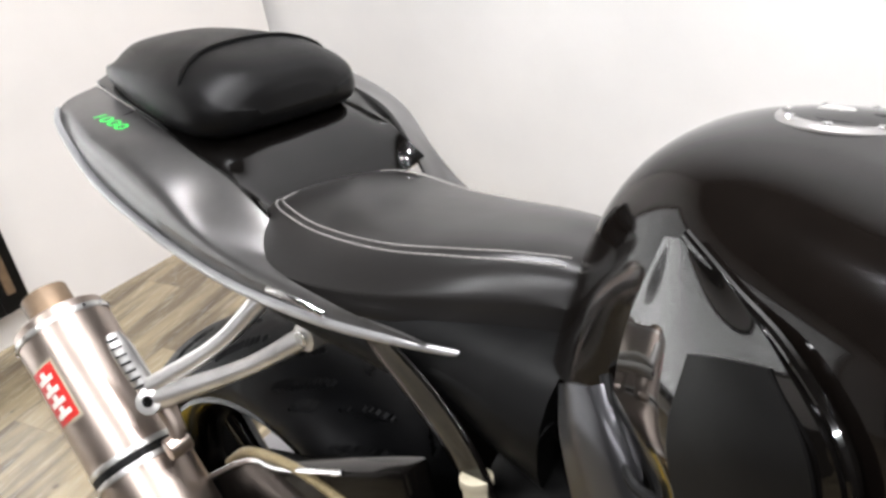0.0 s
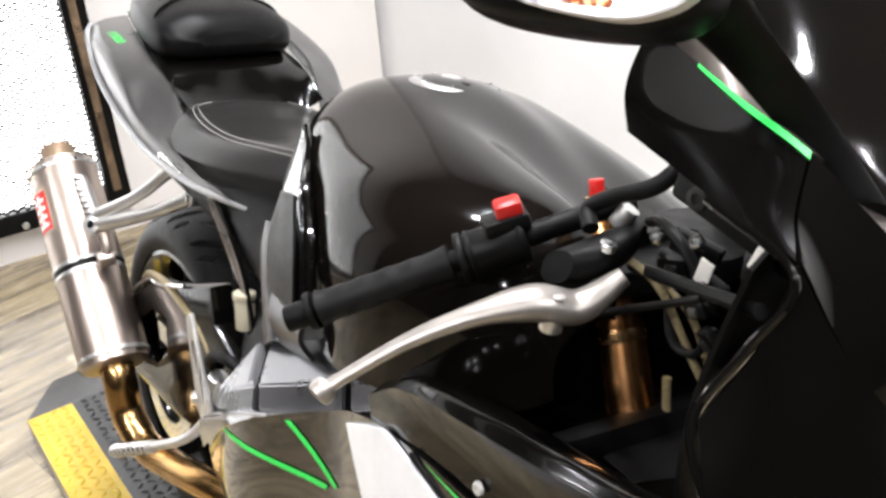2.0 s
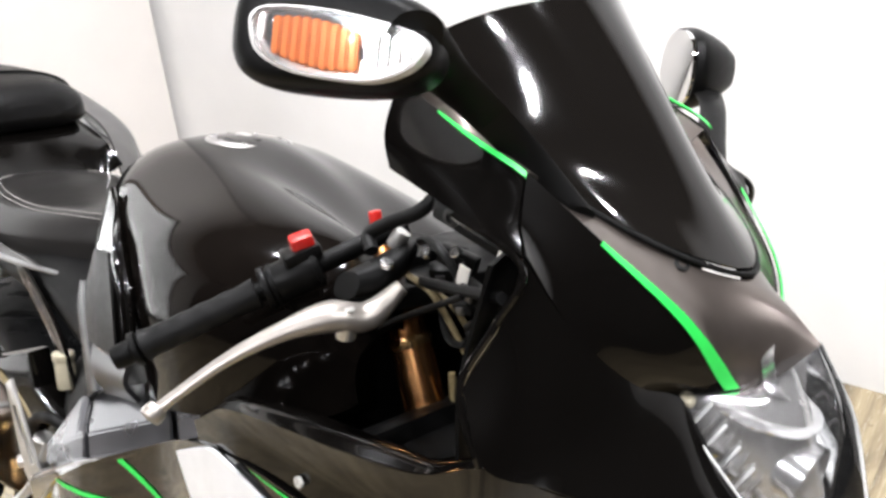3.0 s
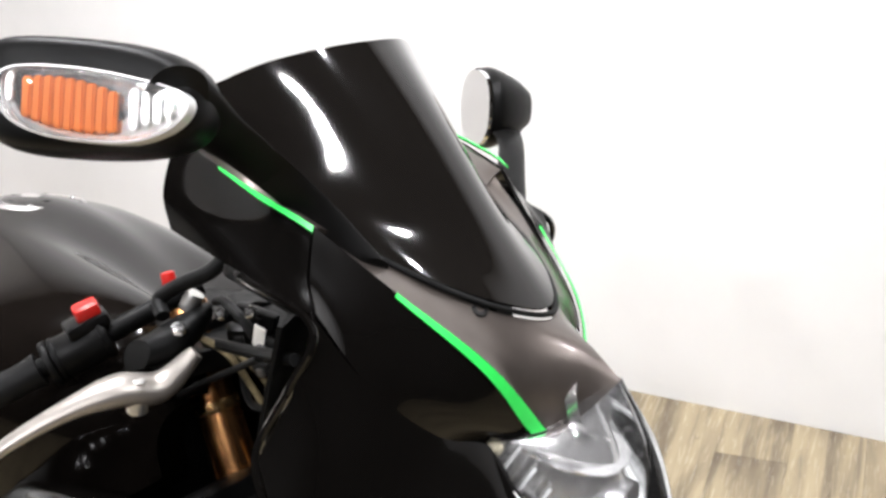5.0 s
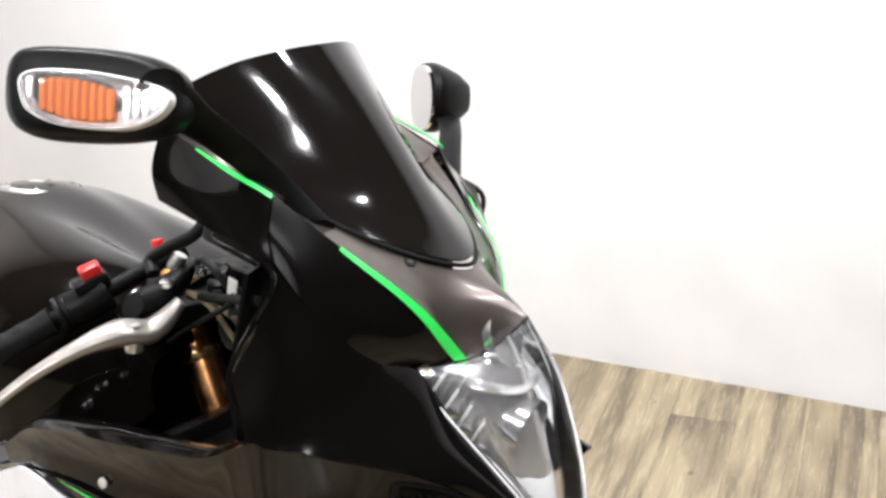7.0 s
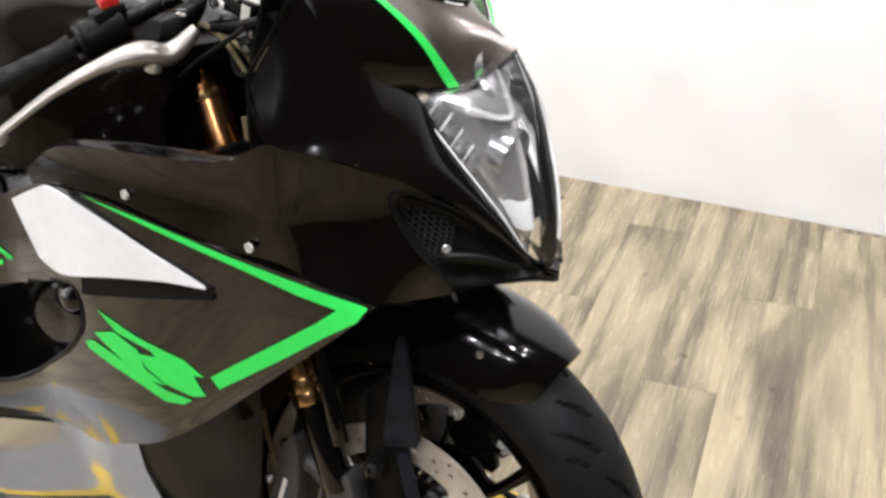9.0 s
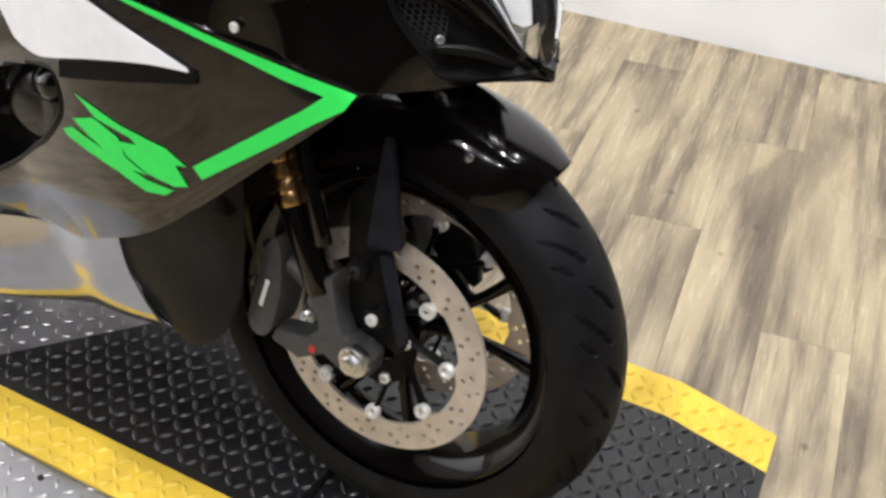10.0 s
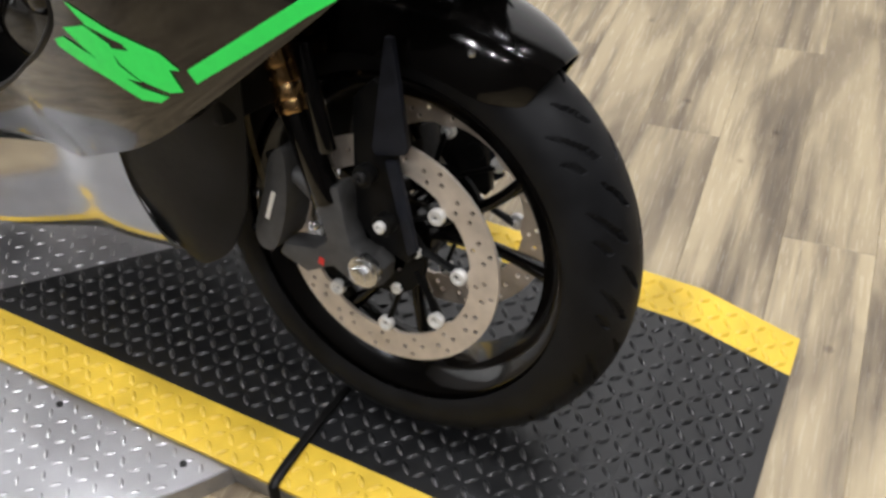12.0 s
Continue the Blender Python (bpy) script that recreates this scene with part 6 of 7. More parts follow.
for pts, r, q in (([(-0.240, -0.130, 0.862), (-0.190, -0.150, 0.892), (-0.140, -0.165, 0.920), (-0.098, -0.178, 0.944)], 0.0028, RUBBER),
                  ([(-0.200, -0.120, 0.950), (-0.170, -0.140, 0.962), (-0.140, -0.150, 0.956), (-0.118, -0.150, 0.934)], 0.0040, RUBBER), ([(-0.168, -0.128, 0.906), (-0.146, -0.142, 0.886), (-0.120, -0.150, 0.890), (-0.104, -0.156, 0.914)], 0.0030, RUBBER)):
    part("wiring", tube(pts, r, 8, 30), q, bike, "loose cable behind the nose")
for p in ((-0.172, -0.140, 0.950), (-0.132, -0.148, 0.962), (-0.112, -0.160, 0.940)):
    part("stay_bolt", hexbolt(p, (0.1, -0.8, 0.6), 0.0050, 0.005), BRIGHT, bike)
part("paper_tag", box(0.010, 0.0015, 0.020, pose(-0.116, -0.158, 0.950, 15, 20, 10), 0.0005), LABEL_WHITE, bike, "small white tag")

# ---- frame, covers, rear end ----
KNEE = [
    [(-0.648, -0.156, 0.910), (-0.632, -0.164, 0.914), (-0.618, -0.167, 0.912)],
    [(-0.668, -0.166, 0.850), (-0.605, -0.200, 0.866), (-0.545, -0.213, 0.880)],
    [(-0.674, -0.174, 0.790), (-0.590, -0.218, 0.806), (-0.505, -0.230, 0.836)],
    [(-0.655, -0.180, 0.745), (-0.580, -0.222, 0.764), (-0.495, -0.236, 0.775)],
]
SPAR = [
    [(-0.730, -0.152, 0.776), (-0.715, -0.164, 0.788), (-0.696, -0.168, 0.792), (-0.690, -0.160, 0.792)],
    [(-0.722, -0.164, 0.745), (-0.698, -0.178, 0.760), (-0.672, -0.184, 0.766), (-0.664, -0.176, 0.764)],
    [(-0.706, -0.172, 0.694), (-0.674, -0.188, 0.712), (-0.645, -0.195, 0.722), (-0.636, -0.188, 0.722)],
    [(-0.692, -0.178, 0.640), (-0.656, -0.195, 0.668), (-0.622, -0.204, 0.690), (-0.612, -0.197, 0.690)],
]
INNER = [(-0.660, 0.575), (-0.628, 0.604), (-0.603, 0.628), (-0.520, 0.677), (-0.458, 0.714), (-0.400, 0.744)]
OUTER = [(-0.652, 0.553), (-0.556, 0.615), (-0.464, 0.671), (-0.400, 0.700), (-0.335, 0.722)]
UNDER = [(-0.650, 0.534), (-0.542, 0.594), (-0.462, 0.642), (-0.400, 0.676), (-0.330, 0.706)]
at_x = lambda line, x: float(np.interp(x, *zip(*line)))


def cover_block(sg, x0, x1):
    """A boxy cover beside the tank with a sloping top and a low side."""
    secs = []
    for x in np.linspace(x0, x1, 7):
        k = float(np.interp(x, (-0.645, -0.560), (0.0, 0.052)))
        i, o, u = (x - k, -0.202 + 0.8 * k, at_x(INNER, x - k) if k > 0.045 else at_x(OUTER, x) + 0.5 * k), (x, -0.202, at_x(OUTER, x)), (x + 0.006, -0.208, at_x(UNDER, x + 0.006))
        ring = [i, tuple(np.array(i) * 0.08 + np.array(o) * 0.92), o, tuple(np.array(o) * 0.85 + np.array(u) * 0.15), u, (x, -0.165, u[2] - 0.02)]
        secs.append([(a, sg * b, d) for a, b, d in ring])
    bm = bmesh.new()
    vs = [[bm.verts.new(q) for q in r] for r in secs]
    for a, b in zip(vs, vs[1:]):
        for k in range(6):
            bm.faces.new((a[k], a[(k + 1) % 6], b[(k + 1) % 6], b[k]))
    bm.faces.new(vs[0])
    bm.faces.new(vs[-1][::-1])
    bmesh.ops.recalc_face_normals(bm, faces=bm.faces[:])
    bmesh.ops.bevel(bm, geom=[e for e in bm.edges if e.is_manifold and e.calc_face_angle(0) > 0.35], offset=0.002, segments=2, affect="EDGES")
    return bm


HUGGER = [
    [(-0.985, -0.128, 0.735), (-0.955, -0.144, 0.745), (-0.920, -0.150, 0.756)],
    [(-0.930, -0.128, 0.700), (-0.905, -0.146, 0.708), (-0.868, -0.150, 0.720)],
    [(-0.885, -0.128, 0.660), (-0.862, -0.146, 0.666), (-0.826, -0.150, 0.674)],
    [(-0.845, -0.128, 0.610), (-0.828, -0.146, 0.614), (-0.802, -0.150, 0.620)],
    [(-0.820, -0.126, 0.545), (-0.806, -0.144, 0.548), (-0.786, -0.149, 0.560)],
]
for sg in (1, -1):
    rows = lambda R: R if sg > 0 else flip(R)
    part("frame_spar", surface(rows(SPAR), 30, 30, 0.008), SPAR_GREY, bike, "satin grey cast frame spar")
    if sg > 0:
        knee = part("knee_panel", surface(rows(KNEE), 30, 40, 0.004), EDGE_GLOSS, bike, "glossy black knee panel behind the tank")
        part("knee_inset", surface(rows([[(-0.606, -0.2030, 0.862), (-0.585, -0.2110, 0.870), (-0.552, -0.2165, 0.876)], [(-0.612, -0.2150, 0.812), (-0.565, -0.2275, 0.826), (-0.520, -0.2330, 0.838)], [(-0.600, -0.2225, 0.766), (-0.555, -0.2330, 0.774), (-0.508, -0.2400, 0.782)]]), 20, 20, 0.003), MATT_BLACK, knee, "matt black knee pad")
        part("knee_edge", tube([(x, -y, z) for x, y, z in ((-0.632, 0.165, 0.918), (-0.590, 0.184, 0.898), (-0.545, 0.209, 0.882), (-0.503, 0.226, 0.840), (-0.492, 0.233, 0.778))], [0.004, 0.0045, 0.005, 0.005, 0.004], 10, 40), EDGE_GLOSS, knee, "rolled glossy edge of the tank")
    part("knee_seal", tube([(x, -sg * y, z) for x, y, z in ((-0.692, 0.162, 0.800), (-0.678, 0.176, 0.782), (-0.664, 0.186, 0.762), (-0.645, 0.197, 0.747), (-0.600, 0.206, 0.752), (-0.520, 0.222, 0.768))], 0.0045, 10, 40), RUBBER, bike, "black rubber seal along the frame")
    part("spar_foot", surface(rows([[(-0.632, -0.200, 0.744), (-0.575, -0.210, 0.752), (-0.515, -0.222, 0.766)], [(-0.628, -0.206, 0.715), (-0.575, -0.216, 0.728), (-0.515, -0.228, 0.744)], [(-0.612, -0.200, 0.692), (-0.570, -0.208, 0.706), (-0.512, -0.216, 0.722)]]), 24, 14, 0.005), SPAR_GREY, bike, "bright satin foot of the frame spar")
    for x0, x1 in ((-0.640, -0.563), (-0.558, -0.470), (-0.464, -0.352)):
        part("side_cover", cover_block(sg, x0, x1), SATIN, bike, "satin grey boxy inner fairing cover", angle=25)
    part("fairing_ledge", surface(rows([[(-0.655, -0.203, 0.520), (-0.560, -0.207, 0.585), (-0.462, -0.207, 0.640), (-0.400, -0.207, 0.676), (-0.335, -0.207, 0.712)],
                                        [(-0.655, -0.214, 0.512), (-0.555, -0.222, 0.586), (-0.462, -0.230, 0.645), (-0.400, -0.230, 0.682), (-0.330, -0.228, 0.716)],
                                        [(-0.658, -0.207, 0.480), (-0.560, -0.227, 0.574), (-0.468, -0.245, 0.640), (-0.400, -0.248, 0.684), (-0.340, -0.250, 0.706)]]), 40, 14, 0.003), GREY_PAINT, bike, "grey metallic upper ledge of the side fairing")
    hg = part("inner_guard", surface(rows(HUGGER), 20, 36, 0.004), BLACK_GLOSS, bike, "black curved inner guard")
    part("guard_bead", tube([(q[2][0], -sg * (abs(q[2][1]) + 0.001), q[2][2]) for q in HUGGER], 0.0030, 8, 30), EDGE_GLOSS, hg)
    for z, x in ((0.690, -0.868), (0.600, -0.815)):
        part("guard_screw", hexbolt((x, -sg * 0.148, z), (0, -sg, 0), 0.004, 0.003), ALU, hg)
    part("subframe", tube([(-0.70, -sg * 0.105, 0.655), (-0.80, -sg * 0.100, 0.672), (-0.93, -sg * 0.095, 0.665), (-1.05, -sg * 0.085, 0.685), (-1.15, -sg * 0.07, 0.72)], 0.013, 12, 30), DEEP_BLACK, bike)
    part("seat_hook", tube([(-0.800, -sg * 0.098, 0.690), (-0.812, -sg * 0.102, 0.676), (-0.826, -sg * 0.100, 0.672), (-0.832, -sg * 0.096, 0.684)], 0.004, 8, 20), ALU, bike)
    part("trim_strip", tube([(-0.90, -sg * 0.130, 0.700), (-0.93, -sg * 0.134, 0.706), (-0.96, -sg * 0.136, 0.706)], 0.003, 8, 16), BRIGHT, bike)
part("under_tray", loft([[(x, -w, z0), (x, -w, z1), (x, w, z1), (x, w, z0)] for x, w, z0, z1 in ((-0.70, 0.095, 0.60, 0.70), (-0.80, 0.09, 0.635, 0.705), (-0.95, 0.095, 0.655, 0.70), (-1.10, 0.10, 0.68, 0.71), (-1.24, 0.08, 0.74, 0.79))], 24), DEEP_BLACK, bike, "black plastic under tray", angle=60)

RX, RZ, RR = -1.262, 0.305, 0.305
rear = part("rear_wheel", lathe([(r, y * 1.6) for r, y in rim_profile(0.052)], 80, Matrix.Translation((RX, 0, RZ)), True), BLACK_GLOSS, bike, "glossy black rear wheel rim")
part("tyre", tyre_bm(RR, 0.178, 16, RX, RZ, 700, 71), TYRE, rear, "wide black rear tyre")
part("hub", lathe([(0.02, -0.07), (0.05, -0.07), (0.055, -0.05), (0.055, 0.05), (0.05, 0.07), (0.02, 0.07)], 32, Matrix.Translation((RX, 0, RZ)), True), BLACK_GLOSS, rear)
for i in range(3):
    for s in (-1, 1):
        a, b = radians(120 * i + 40 + 11 * s), radians(120 * i + 40 + 20 * s)
        c = Vector((RX, 0, RZ))
        part("spoke", tube([c + Vector((0.04 * math.cos(a), 0, 0.04 * math.sin(a))), c + Vector((0.12 * math.cos((a + b) / 2), 0, 0.12 * math.sin((a + b) / 2))), c + Vector((0.196 * math.cos(b), 0, 0.196 * math.sin(b)))], [0.02, 0.015, 0.019], 12, 12), BLACK_GLOSS, rear)
rdh = [[(0.075 * math.cos(w), 0.075 * math.sin(w)) for w in np.linspace(0, 2 * math.pi, 48, endpoint=False)]]
for i in range(24):
    for r, o in ((0.086, 0), (0.098, 0.5)):
        w = 2 * math.pi * (i + o) / 24
        rdh.append([(r * math.cos(w) + 0.003 * math.cos(q), r * math.sin(w) + 0.003 * math.sin(q)) for q in np.linspace(0, 2 * math.pi, 8, endpoint=False)])
part("brake_disc", plate([(0.110 * math.cos(w), 0.110 * math.sin(w)) for w in np.linspace(0, 2 * math.pi, 64, endpoint=False)], 0.005, Matrix.Translation((RX, -0.105, RZ)) @ pose(0, 0, 0, 90), 0, rdh), BRIGHT, rear, "drilled rear brake disc")
SWM = Matrix(((1, 0, 0, 0), (0, 0, -1, 0), (0, 1, 0, 0), (0, 0, 0, 1)))
for sg in (1, -1):
    m = Matrix.Translation((0, -sg * 0.118 + 0.016, 0)) @ SWM
    sw = part("swingarm", plate([(-1.125, 0.410), (-1.010, 0.505), (-0.960, 0.520), (-0.812, 0.588), (-0.800, 0.540), (-0.690, 0.500), (-0.690, 0.400), (-0.900, 0.340), (-1.090, 0.318), (-1.140, 0.350)], 0.032, m, 0.008,
                                 holes=[[(-1.055, 0.415), (-1.000, 0.462), (-0.955, 0.470), (-0.950, 0.420), (-0.985, 0.385), (-1.040, 0.372)]]), BLACK_GLOSS, bike, "black braced swingarm with a cut-out")
    part("brace_edge", tube([(-1.120, -sg * 0.136, 0.416), (-1.010, -sg * 0.137, 0.507), (-0.960, -sg * 0.137, 0.522), (-0.880, -sg * 0.137, 0.556)], 0.003, 8, 20), BRIGHT, sw)
    plates = part("heel_guard", plate([(-0.800, 0.560), (-0.786, 0.572), (-0.735, 0.480), (-0.700, 0.440), (-0.722, 0.415), (-0.765, 0.452)], 0.005, Matrix.Translation((0, -sg * 0.165, 0)) @ SWM, 0.0015,
                                      holes=[[(-0.785 + d, 0.535 - 1.3 * d), (-0.778 + d, 0.539 - 1.3 * d), (-0.760 + d, 0.500 - 1.3 * d), (-0.767 + d, 0.496 - 1.3 * d)] for d in (0.0, 0.020)]), ALU, bike, "slotted aluminium heel guard")
    part("footrest_plate", tube([(-0.735, -sg * 0.150, 0.500), (-0.745, -sg * 0.165, 0.450), (-0.775, -sg * 0.180, 0.405), (-0.825, -sg * 0.200, 0.368)], [0.007, 0.0065, 0.006, 0.006], 12, 24), ALU, plates, "cast footrest bracket")
    peg = part("rider_footrest", rod((-0.826, -sg * 0.200, 0.367), (-0.884, -sg * 0.232, 0.334), 0.0085), ALU, bike, "knurled aluminium rider footrest")
    for k in range(7):
        q = Vector((-0.834, -sg * 0.2045, 0.3625)) + k * Vector((-0.0065, -sg * 0.0036, -0.0038))
        part("knurl_ring", rod(q, q + Vector((-0.0028, -sg * 0.0015, -0.0016)), 0.0098, n=14, bevel=0), BRIGHT, peg)
part("rear_brake_hose", tube([(-1.050, -0.125, 0.480), (-1.010, -0.132, 0.515), (-0.950, -0.135, 0.530), (-0.890, -0.135, 0.525), (-0.830, -0.132, 0.505), (-0.790, -0.130, 0.470)], 0.0050, 12, 50), HOSE, bike, "cream braided rear brake hose")
part("black_hose", tube([(-0.800, -0.140, 0.475), (-0.770, -0.150, 0.515), (-0.730, -0.150, 0.535), (-0.700, -0.135, 0.520)], 0.007, 12, 30), RUBBER, bike)
part("master_cylinder", joined(rod((-0.770, -0.150, 0.430), (-0.750, -0.150, 0.500), 0.012), rod((-0.760, -0.150, 0.465), (-0.775, -0.172, 0.462), 0.008)), ALU, bike, "small brake master cylinder")
part("reservoir", joined(rod((-0.745, -0.118, 0.560), (-0.752, -0.118, 0.596), 0.012), rod((-0.752, -0.118, 0.596), (-0.753, -0.118, 0.604), 0.0135)), YELLOWED, bike, "cream fluid reservoir")

# ---- exhaust ----
A, B = Vector((-1.385, -0.222, 0.672)), Vector((-1.150, -0.226, 0.420))
axis = (A - B).normalized()
L_ex = (A - B).length
ex = part("exhaust_silencer", tube([B - axis * 0.004, B, B + axis * 0.03, B + axis * 0.16, A - axis * 0.02, A, A + axis * 0.003], [0.043, 0.0515, 0.0540, 0.0540, 0.0540, 0.0525, 0.047], 40), TITAN, bike, "brushed titanium exhaust silencer")
for d, r in ((0.012, 0.0552), (0.150, 0.0556), (0.166, 0.0556), (L_ex - 0.012, 0.0552)):
    part("silencer_band", rod(B + axis * (d - 0.0035), B + axis * (d + 0.0035), r, n=40, bevel=0.001), ALU, ex, "steel band")
part("band_strap", rod(B + axis * 0.1535, B + axis * 0.1625, 0.0548, n=40), RUBBER, ex)
part("outlet", lathe([(0.023, 0.0), (0.0270, 0.0), (0.0270, 0.036), (0.0260, 0.038), (0.023, 0.036), (0.022, 0.0)], 32, Matrix.Translation(A - axis * 0.002) @ axis.to_track_quat("Y", "Z").to_matrix().to_4x4(), True), RUST, ex, "open outlet tip, brown inside")
part("outlet_throat", rod(A - axis * 0.001, A + axis * 0.004, 0.0226), RUST, ex)
for k in range(14):
    w = 2 * math.pi * k / 14
    u, v = axis.orthogonal().normalized(), axis.cross(axis.orthogonal().normalized())
    q = B + axis * (L_ex - 0.012) + (u * math.cos(w) + v * math.sin(w)) * 0.0552
    part("rivet", rod(q, q + (u * math.cos(w) + v * math.sin(w)) * 0.0015, 0.0022, n=8, bevel=0), BRIGHT, ex)
part("exhaust_pipe", tube([B + axis * 0.002, B - axis * 0.025, (-1.120, -0.222, 0.350), (-1.070, -0.212, 0.315), (-1.000, -0.196, 0.315), (-0.900, -0.175, 0.330), (-0.800, -0.13, 0.320), (-0.70, -0.06, 0.28)], [0.027, 0.026, 0.0255, 0.025, 0.024, 0.023, 0.022, 0.022], 28, 70), PIPE, bike, "gold heat-tinted exhaust pipe")


def silencer_label():
    """A red badge with a pale border and worn pale marks, bent round the silencer."""
    cen = Vector((-1.318, -0.270, 0.622))
    d0 = (cen - B).dot(axis)
    out = (cen - (B + axis * d0)).normalized()
    tang = axis.cross(out)

    def bent(u0, u1, v0, v1, lift, nu=10):
        bm = bmesh.new()
        cols = []
        for i in range(nu + 1):
            w = (u0 + (u1 - u0) * i / nu) / 0.0540
            dirn = out * math.cos(w) + tang * math.sin(w)
            cols.append([bm.verts.new(B + axis * (d0 + v) + dirn * (0.0540 + lift)) for v in (v0, v1)])
        for a, b in zip(cols, cols[1:]):
            bm.faces.new((a[0], b[0], b[1], a[1]))
        return bm

    lab = part("badge", bent(-0.021, 0.021, -0.036, 0.036, 0.0006), YELLOWED, ex, "red and cream silencer badge")
    part("badge_field", bent(-0.018, 0.018, -0.033, 0.033, 0.0010), LABEL_RED, ex)
    for v in (-0.026, -0.012, 0.002, 0.016):
        part("badge_mark", bent(-0.013, 0.012, v, v + 0.006, 0.0014), LABEL_WHITE, ex)
        part("badge_mark", bent(-0.004, 0.004, v + 0.004, v + 0.012, 0.0014, 3), LABEL_WHITE, ex)


silencer_label()
# passenger footrest hanger
J = Vector((-1.200, -0.222, 0.634))
for sg in (1, -1):
    j = Vector((J.x, sg * J.y, J.z))
    hang = part("footrest_hanger", joined(tube([(-1.060, -sg * 0.120, 0.707), (-1.115, -sg * 0.165, 0.672), j], [0.012, 0.0095, 0.013], 14, 16), tube([(-1.116, -sg * 0.128, 0.738), (-1.150, -sg * 0.172, 0.690), j + Vector((-0.006, 0, 0.012))], [0.011, 0.0088, 0.011], 14, 16),
                                          rod((-1.060, -sg * 0.112, 0.707), (-1.060, -sg * 0.132, 0.707), 0.0150), rod(j + Vector((-0.008, 0.004 * sg, -0.006)), j + Vector((0.004, -0.012 * sg, 0.004)), 0.014)), ALU, bike, "silver cast passenger footrest hanger")
    part("hanger_bolt", hexbolt((-1.060, -sg * 0.132, 0.707), (0, -sg, 0), 0.008, 0.005), BRIGHT, hang)
    part("pivot_bolt", hexbolt(j + Vector((0.004, -0.012 * sg, 0.004)), (0.4, -0.8 * sg, 0.3), 0.006, 0.002), DEEP_BLACK, hang)
    pg = part("passenger_footrest", loft([oval(p, a, b, (0.6, 0, 0.8), (0, 1, 0), 10) for p, a, b in ((j + Vector((-0.010, 0.0, 0.004)), 0.008, 0.010), (j + Vector((-0.022, -0.004 * sg, 0.026)), 0.007, 0.012), (j + Vector((-0.036, -0.008 * sg, 0.052)), 0.006, 0.012), (j + Vector((-0.044, -0.010 * sg, 0.066)), 0.003, 0.008))], 20, 14), ALU, hang, "folded ribbed passenger footrest")
    for k in range(7):
        q = j + Vector((-0.014, -0.010 * sg, 0.016)) + k * Vector((-0.0044, -0.0010 * sg, 0.0080))
        part("rubber_rib", box(0.004, 0.012, 0.0025, Matrix.Translation(q + Vector((0.004, 0, 0))) @ pose(0, 0, 0, 0, -25, 0), 0.0008), DARK_GREY, hang)
part("silencer_bracket", joined(tube([J + Vector((0.006, 0.006, -0.012)), J + Vector((0.018, 0.006, -0.030)), J + Vector((0.022, 0.004, -0.048))], [0.011, 0.009, 0.010], 12, 10), rod(J + Vector((0.020, -0.010, -0.050)), J + Vector((0.022, 0.014, -0.046)), 0.012)), TITAN, bike, "silencer hanger bracket")


# ---- tail number ----
def lettering(text, size, m, mat, owner, way, out, label, name="number_decal"):
    cu = bpy.data.curves.new("lettering", "FONT")
    cu.body, cu.size, cu.align_x, cu.align_y = text, size, "CENTER", "CENTER"
    ob = bpy.data.objects.new("lettering", cu)
    me = ob.to_mesh()
    bm = bmesh.new()
    bm.from_mesh(me)
    ob.to_mesh_clear()
    bpy.data.objects.remove(ob)
    bpy.data.curves.remove(cu)
    bmesh.ops.triangulate(bm, faces=bm.faces[:])
    bm.transform(m)
    snap(bm, owner, way, out)
    part(name, bm, mat, owner, label, smooth=False)


panels = [o for o in bike.children if o.name.startswith("tail_panel")]
for o in panels:
    sg = 1 if o.data.vertices[0].co.y < 0 else -1
    za = Vector((0, -sg * 0.5, 0.86)).normalized()
    xa = Vector((0.97, 0, -0.24)) * sg
    ya = za.cross(xa).normalized()
    m = Matrix((xa, ya, za)).transposed().to_4x4()
    m.translation = (-1.352, -sg * 0.13, 1.0)
    lettering("1000", 0.025, m @ Matrix.Diagonal((1.15, 1.0, 1, 1)), GREEN, o, (0, 0, -1), 0.0010, "green number 1000 on the tail")

# ---- proportions of the bodywork ----
PLACED = {"front_wheel", "tyre", "hub", "spoke", "brake_disc", "bobbin", "carrier_arm", "carrier_bolt", "disc_carrier", "fork_leg", "fork_collar", "clamp_ring", "stanchion", "fork_cap", "axle_lug", "fork_guard", "guard_strip", "hose_guide", "lug_mark", "lug_tab", "lug_bolt",
          "axle_nut", "fender_stay", "brake_caliper", "caliper_bracket", "caliper_bolt", "caliper_marking", "brake_hose", "front_fender", "fender_bolt", "fork_adjuster", "adjuster_knob", "rear_wheel", "top_yoke", "fuel_tank", "cap_ring", "cap_lid", "cap_hinge", "key_cover", "cap_bolt", "rider_seat", "stitching", "tail_cowl", "pillion_seat", "seat_seam", "tail_panel", "edge_trim", "number_decal",
          "handlebar", "grip", "bar_end", "switch_housing", "housing_band", "switch_block", "kill_switch", "lever", "lever_pivot", "lever_perch", "perch_bolt", "reservoir_hose", "hose_clip", "brake_line", "second_line",
          "exhaust_silencer", "silencer_band", "band_strap", "outlet", "outlet_throat", "rivet", "exhaust_pipe", "badge", "badge_field", "badge_mark", "footrest_hanger", "hanger_bolt", "pivot_bolt", "passenger_footrest", "rubber_rib", "silencer_bracket",
          "connector", "connector_clip", "wiring", "stay_bolt", "paper_tag", "frame_spar", "knee_panel", "knee_inset", "knee_edge", "knee_seal", "spar_foot", "inner_guard", "guard_bead", "guard_screw"}


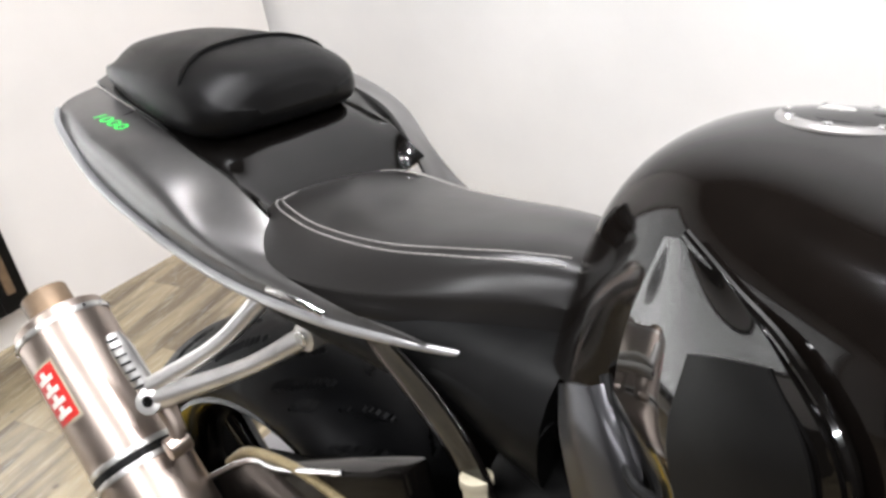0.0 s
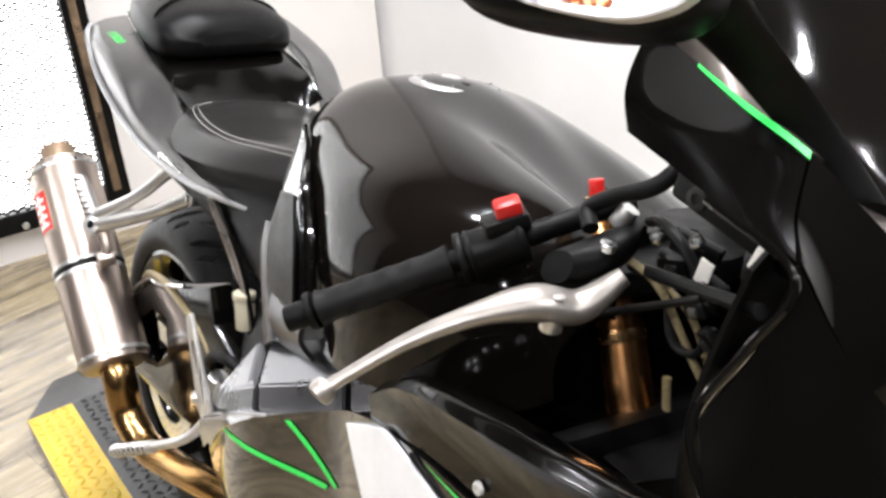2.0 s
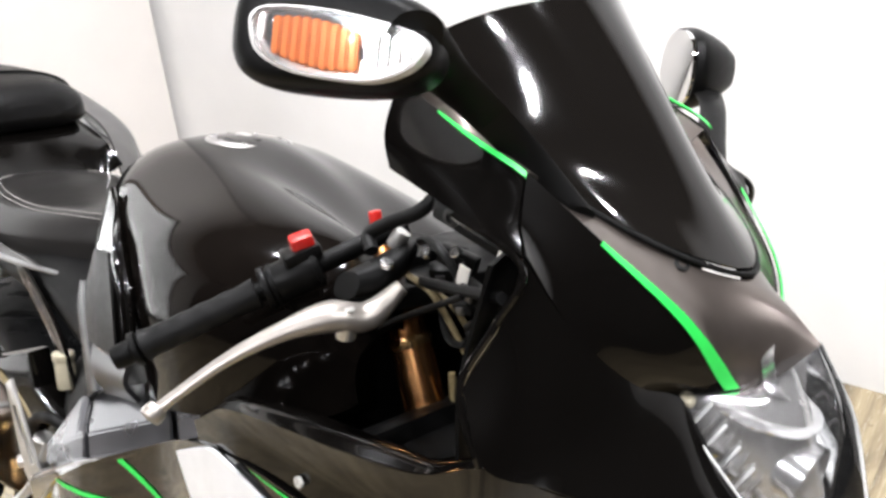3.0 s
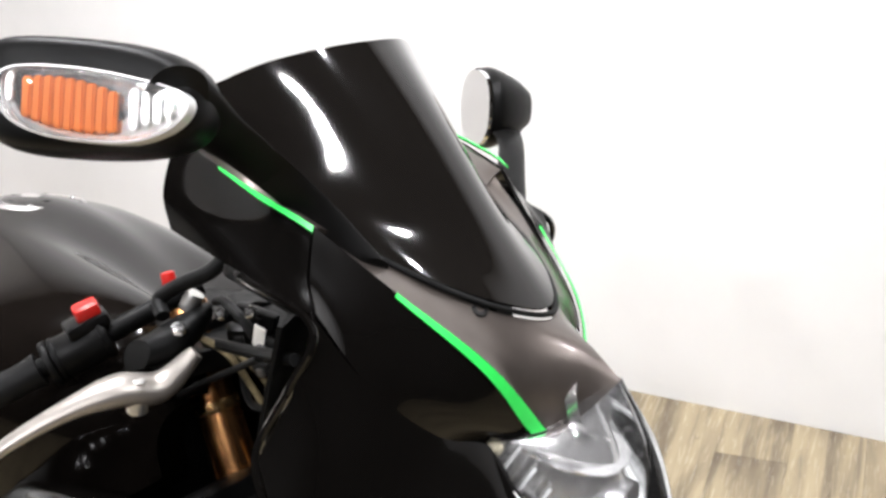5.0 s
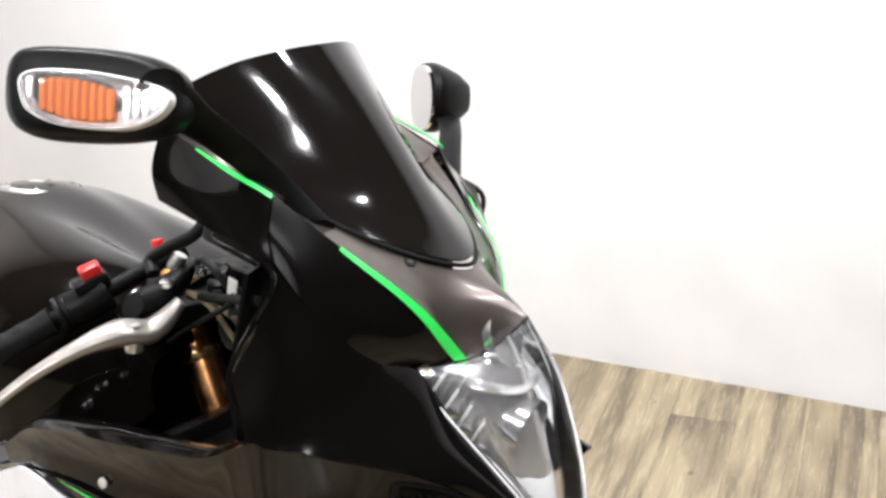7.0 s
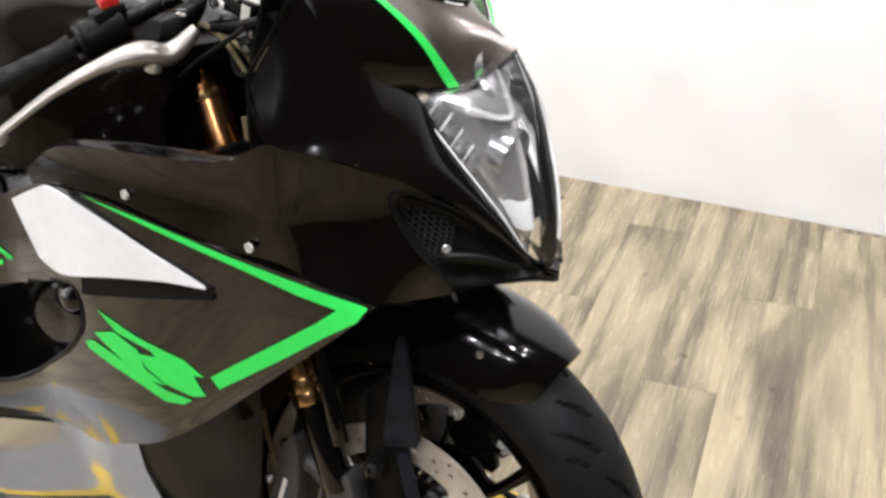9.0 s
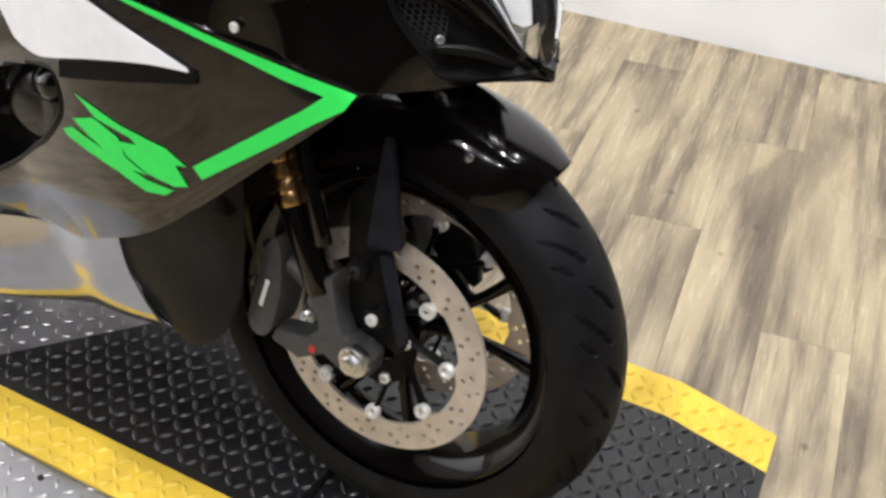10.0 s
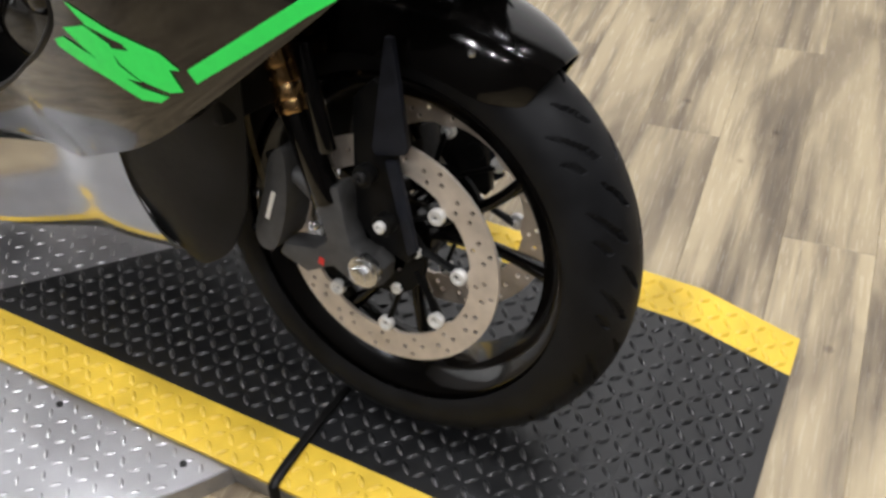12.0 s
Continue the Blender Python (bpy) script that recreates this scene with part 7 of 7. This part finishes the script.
REAR_SCALE = Matrix(((1.1173, -0.0848, 0.1014, -0.0583), (0.0244, 1.1048, 0.0092, -0.0073), (-0.0622, -0.0363, 1.0911, -0.0563), (0, 0, 0, 1)))
NOSE_SCALE = Matrix(((1.0186, -0.0694, 0.1038, -0.0500), (0.0154, 1.0535, -0.0033, -0.0269), (-0.0863, -0.0239, 1.0094, 0.0300), (0, 0, 0, 1)))
SIDE_SCALE = Matrix(((1.0335, 0.0312, 0.0464, -0.0074), (-0.0854, 1.0571, -0.0081, -0.0071), (-0.0213, -0.0310, 1.0258, 0.0103), (0, 0, 0, 1)))


def smooth(a, b, v):
    k = min(1, max(0, (v - a) / (b - a)))
    return k * k * (3 - 2 * k)


def body_scale(p):
    """Nose, side and rear each have their own proportions, which run into one another."""
    rear, high = smooth(-0.40, -0.58, p.x), smooth(0.74, 0.84, p.z)
    return rear * (REAR_SCALE @ p) + (1 - rear) * (high * (NOSE_SCALE @ p) + (1 - high) * (SIDE_SCALE @ p))


def proportions(ob):
    """Gives the bodywork its proportions; wheels, forks, tank, seat and tail stand as they are."""
    if ob is right_side_mirror:
        return
    if ob.type == "MESH" and ob.name.split(".")[0] not in PLACED:
        for v in ob.data.vertices:
            v.co = body_scale(v.co)
    for c in ob.children:
        proportions(c)


proportions(bike)

# ---- floor planks, last ----
LAID = pose(0, 0, 0, 0, 0, 5.5)     # the planks lie a little askew to the walls


def planks():
    w, l, g = 0.152, 0.92, 0.0004
    me = bpy.data.meshes.new("plank")
    bm = box(w - g, l - g, 0.004, Matrix.Translation((0, 0, -0.002)), 0.0003, 1)
    bm.to_mesh(me)
    bm.free()
    me.materials.append(WOOD)
    rnd = random.Random(4)
    sides = (((U0 - 0.03, 0, 0), (-1, 0, 0)), ((U1 + 0.03, 0, 0), (1, 0, 0)), ((0, V0 - 0.03, 0), (0, -1, 0)), ((0, V1 + 0.03, 0), (0, 1, 0)))
    for i in range(-26, 26):
        for j in range(-6, 6):
            lie = LAID @ pose((i + 0.5) * w, (j + (i * 0.37) % 1.0) * l, 0, 0, 0, 180 * rnd.randint(0, 1))
            corners = [lie @ Vector((a * w / 2, b * l / 2, 0)) for a in (-1, 1) for b in (-1, 1)]
            if all(U0 < c.x < U1 and V0 < c.y < V1 for c in corners):
                data = me
            elif any(U0 - 0.03 < c.x < U1 + 0.03 and V0 - 0.03 < c.y < V1 + 0.03 for c in corners):
                # a plank cut off under the wall
                bm = bmesh.new()
                bm.from_mesh(me)
                for p, way in sides:
                    inv = lie.inverted()
                    bmesh.ops.bisect_plane(bm, geom=bm.verts[:] + bm.edges[:] + bm.faces[:], plane_co=inv @ Vector(p), plane_no=inv.to_3x3() @ Vector(way), clear_outer=True)
                if len(bm.faces) < 3:
                    bm.free()
                    continue
                data = bpy.data.meshes.new("plank")
                bm.to_mesh(data)
                bm.free()
                data.materials.append(WOOD)
            else:
                continue
            ob = new("plank", data)
            ob.parent = floor_ob
            ob.matrix_parent_inverse = floor_ob.matrix_world.inverted()
            ob.matrix_basis = ROOM @ lie


planks()
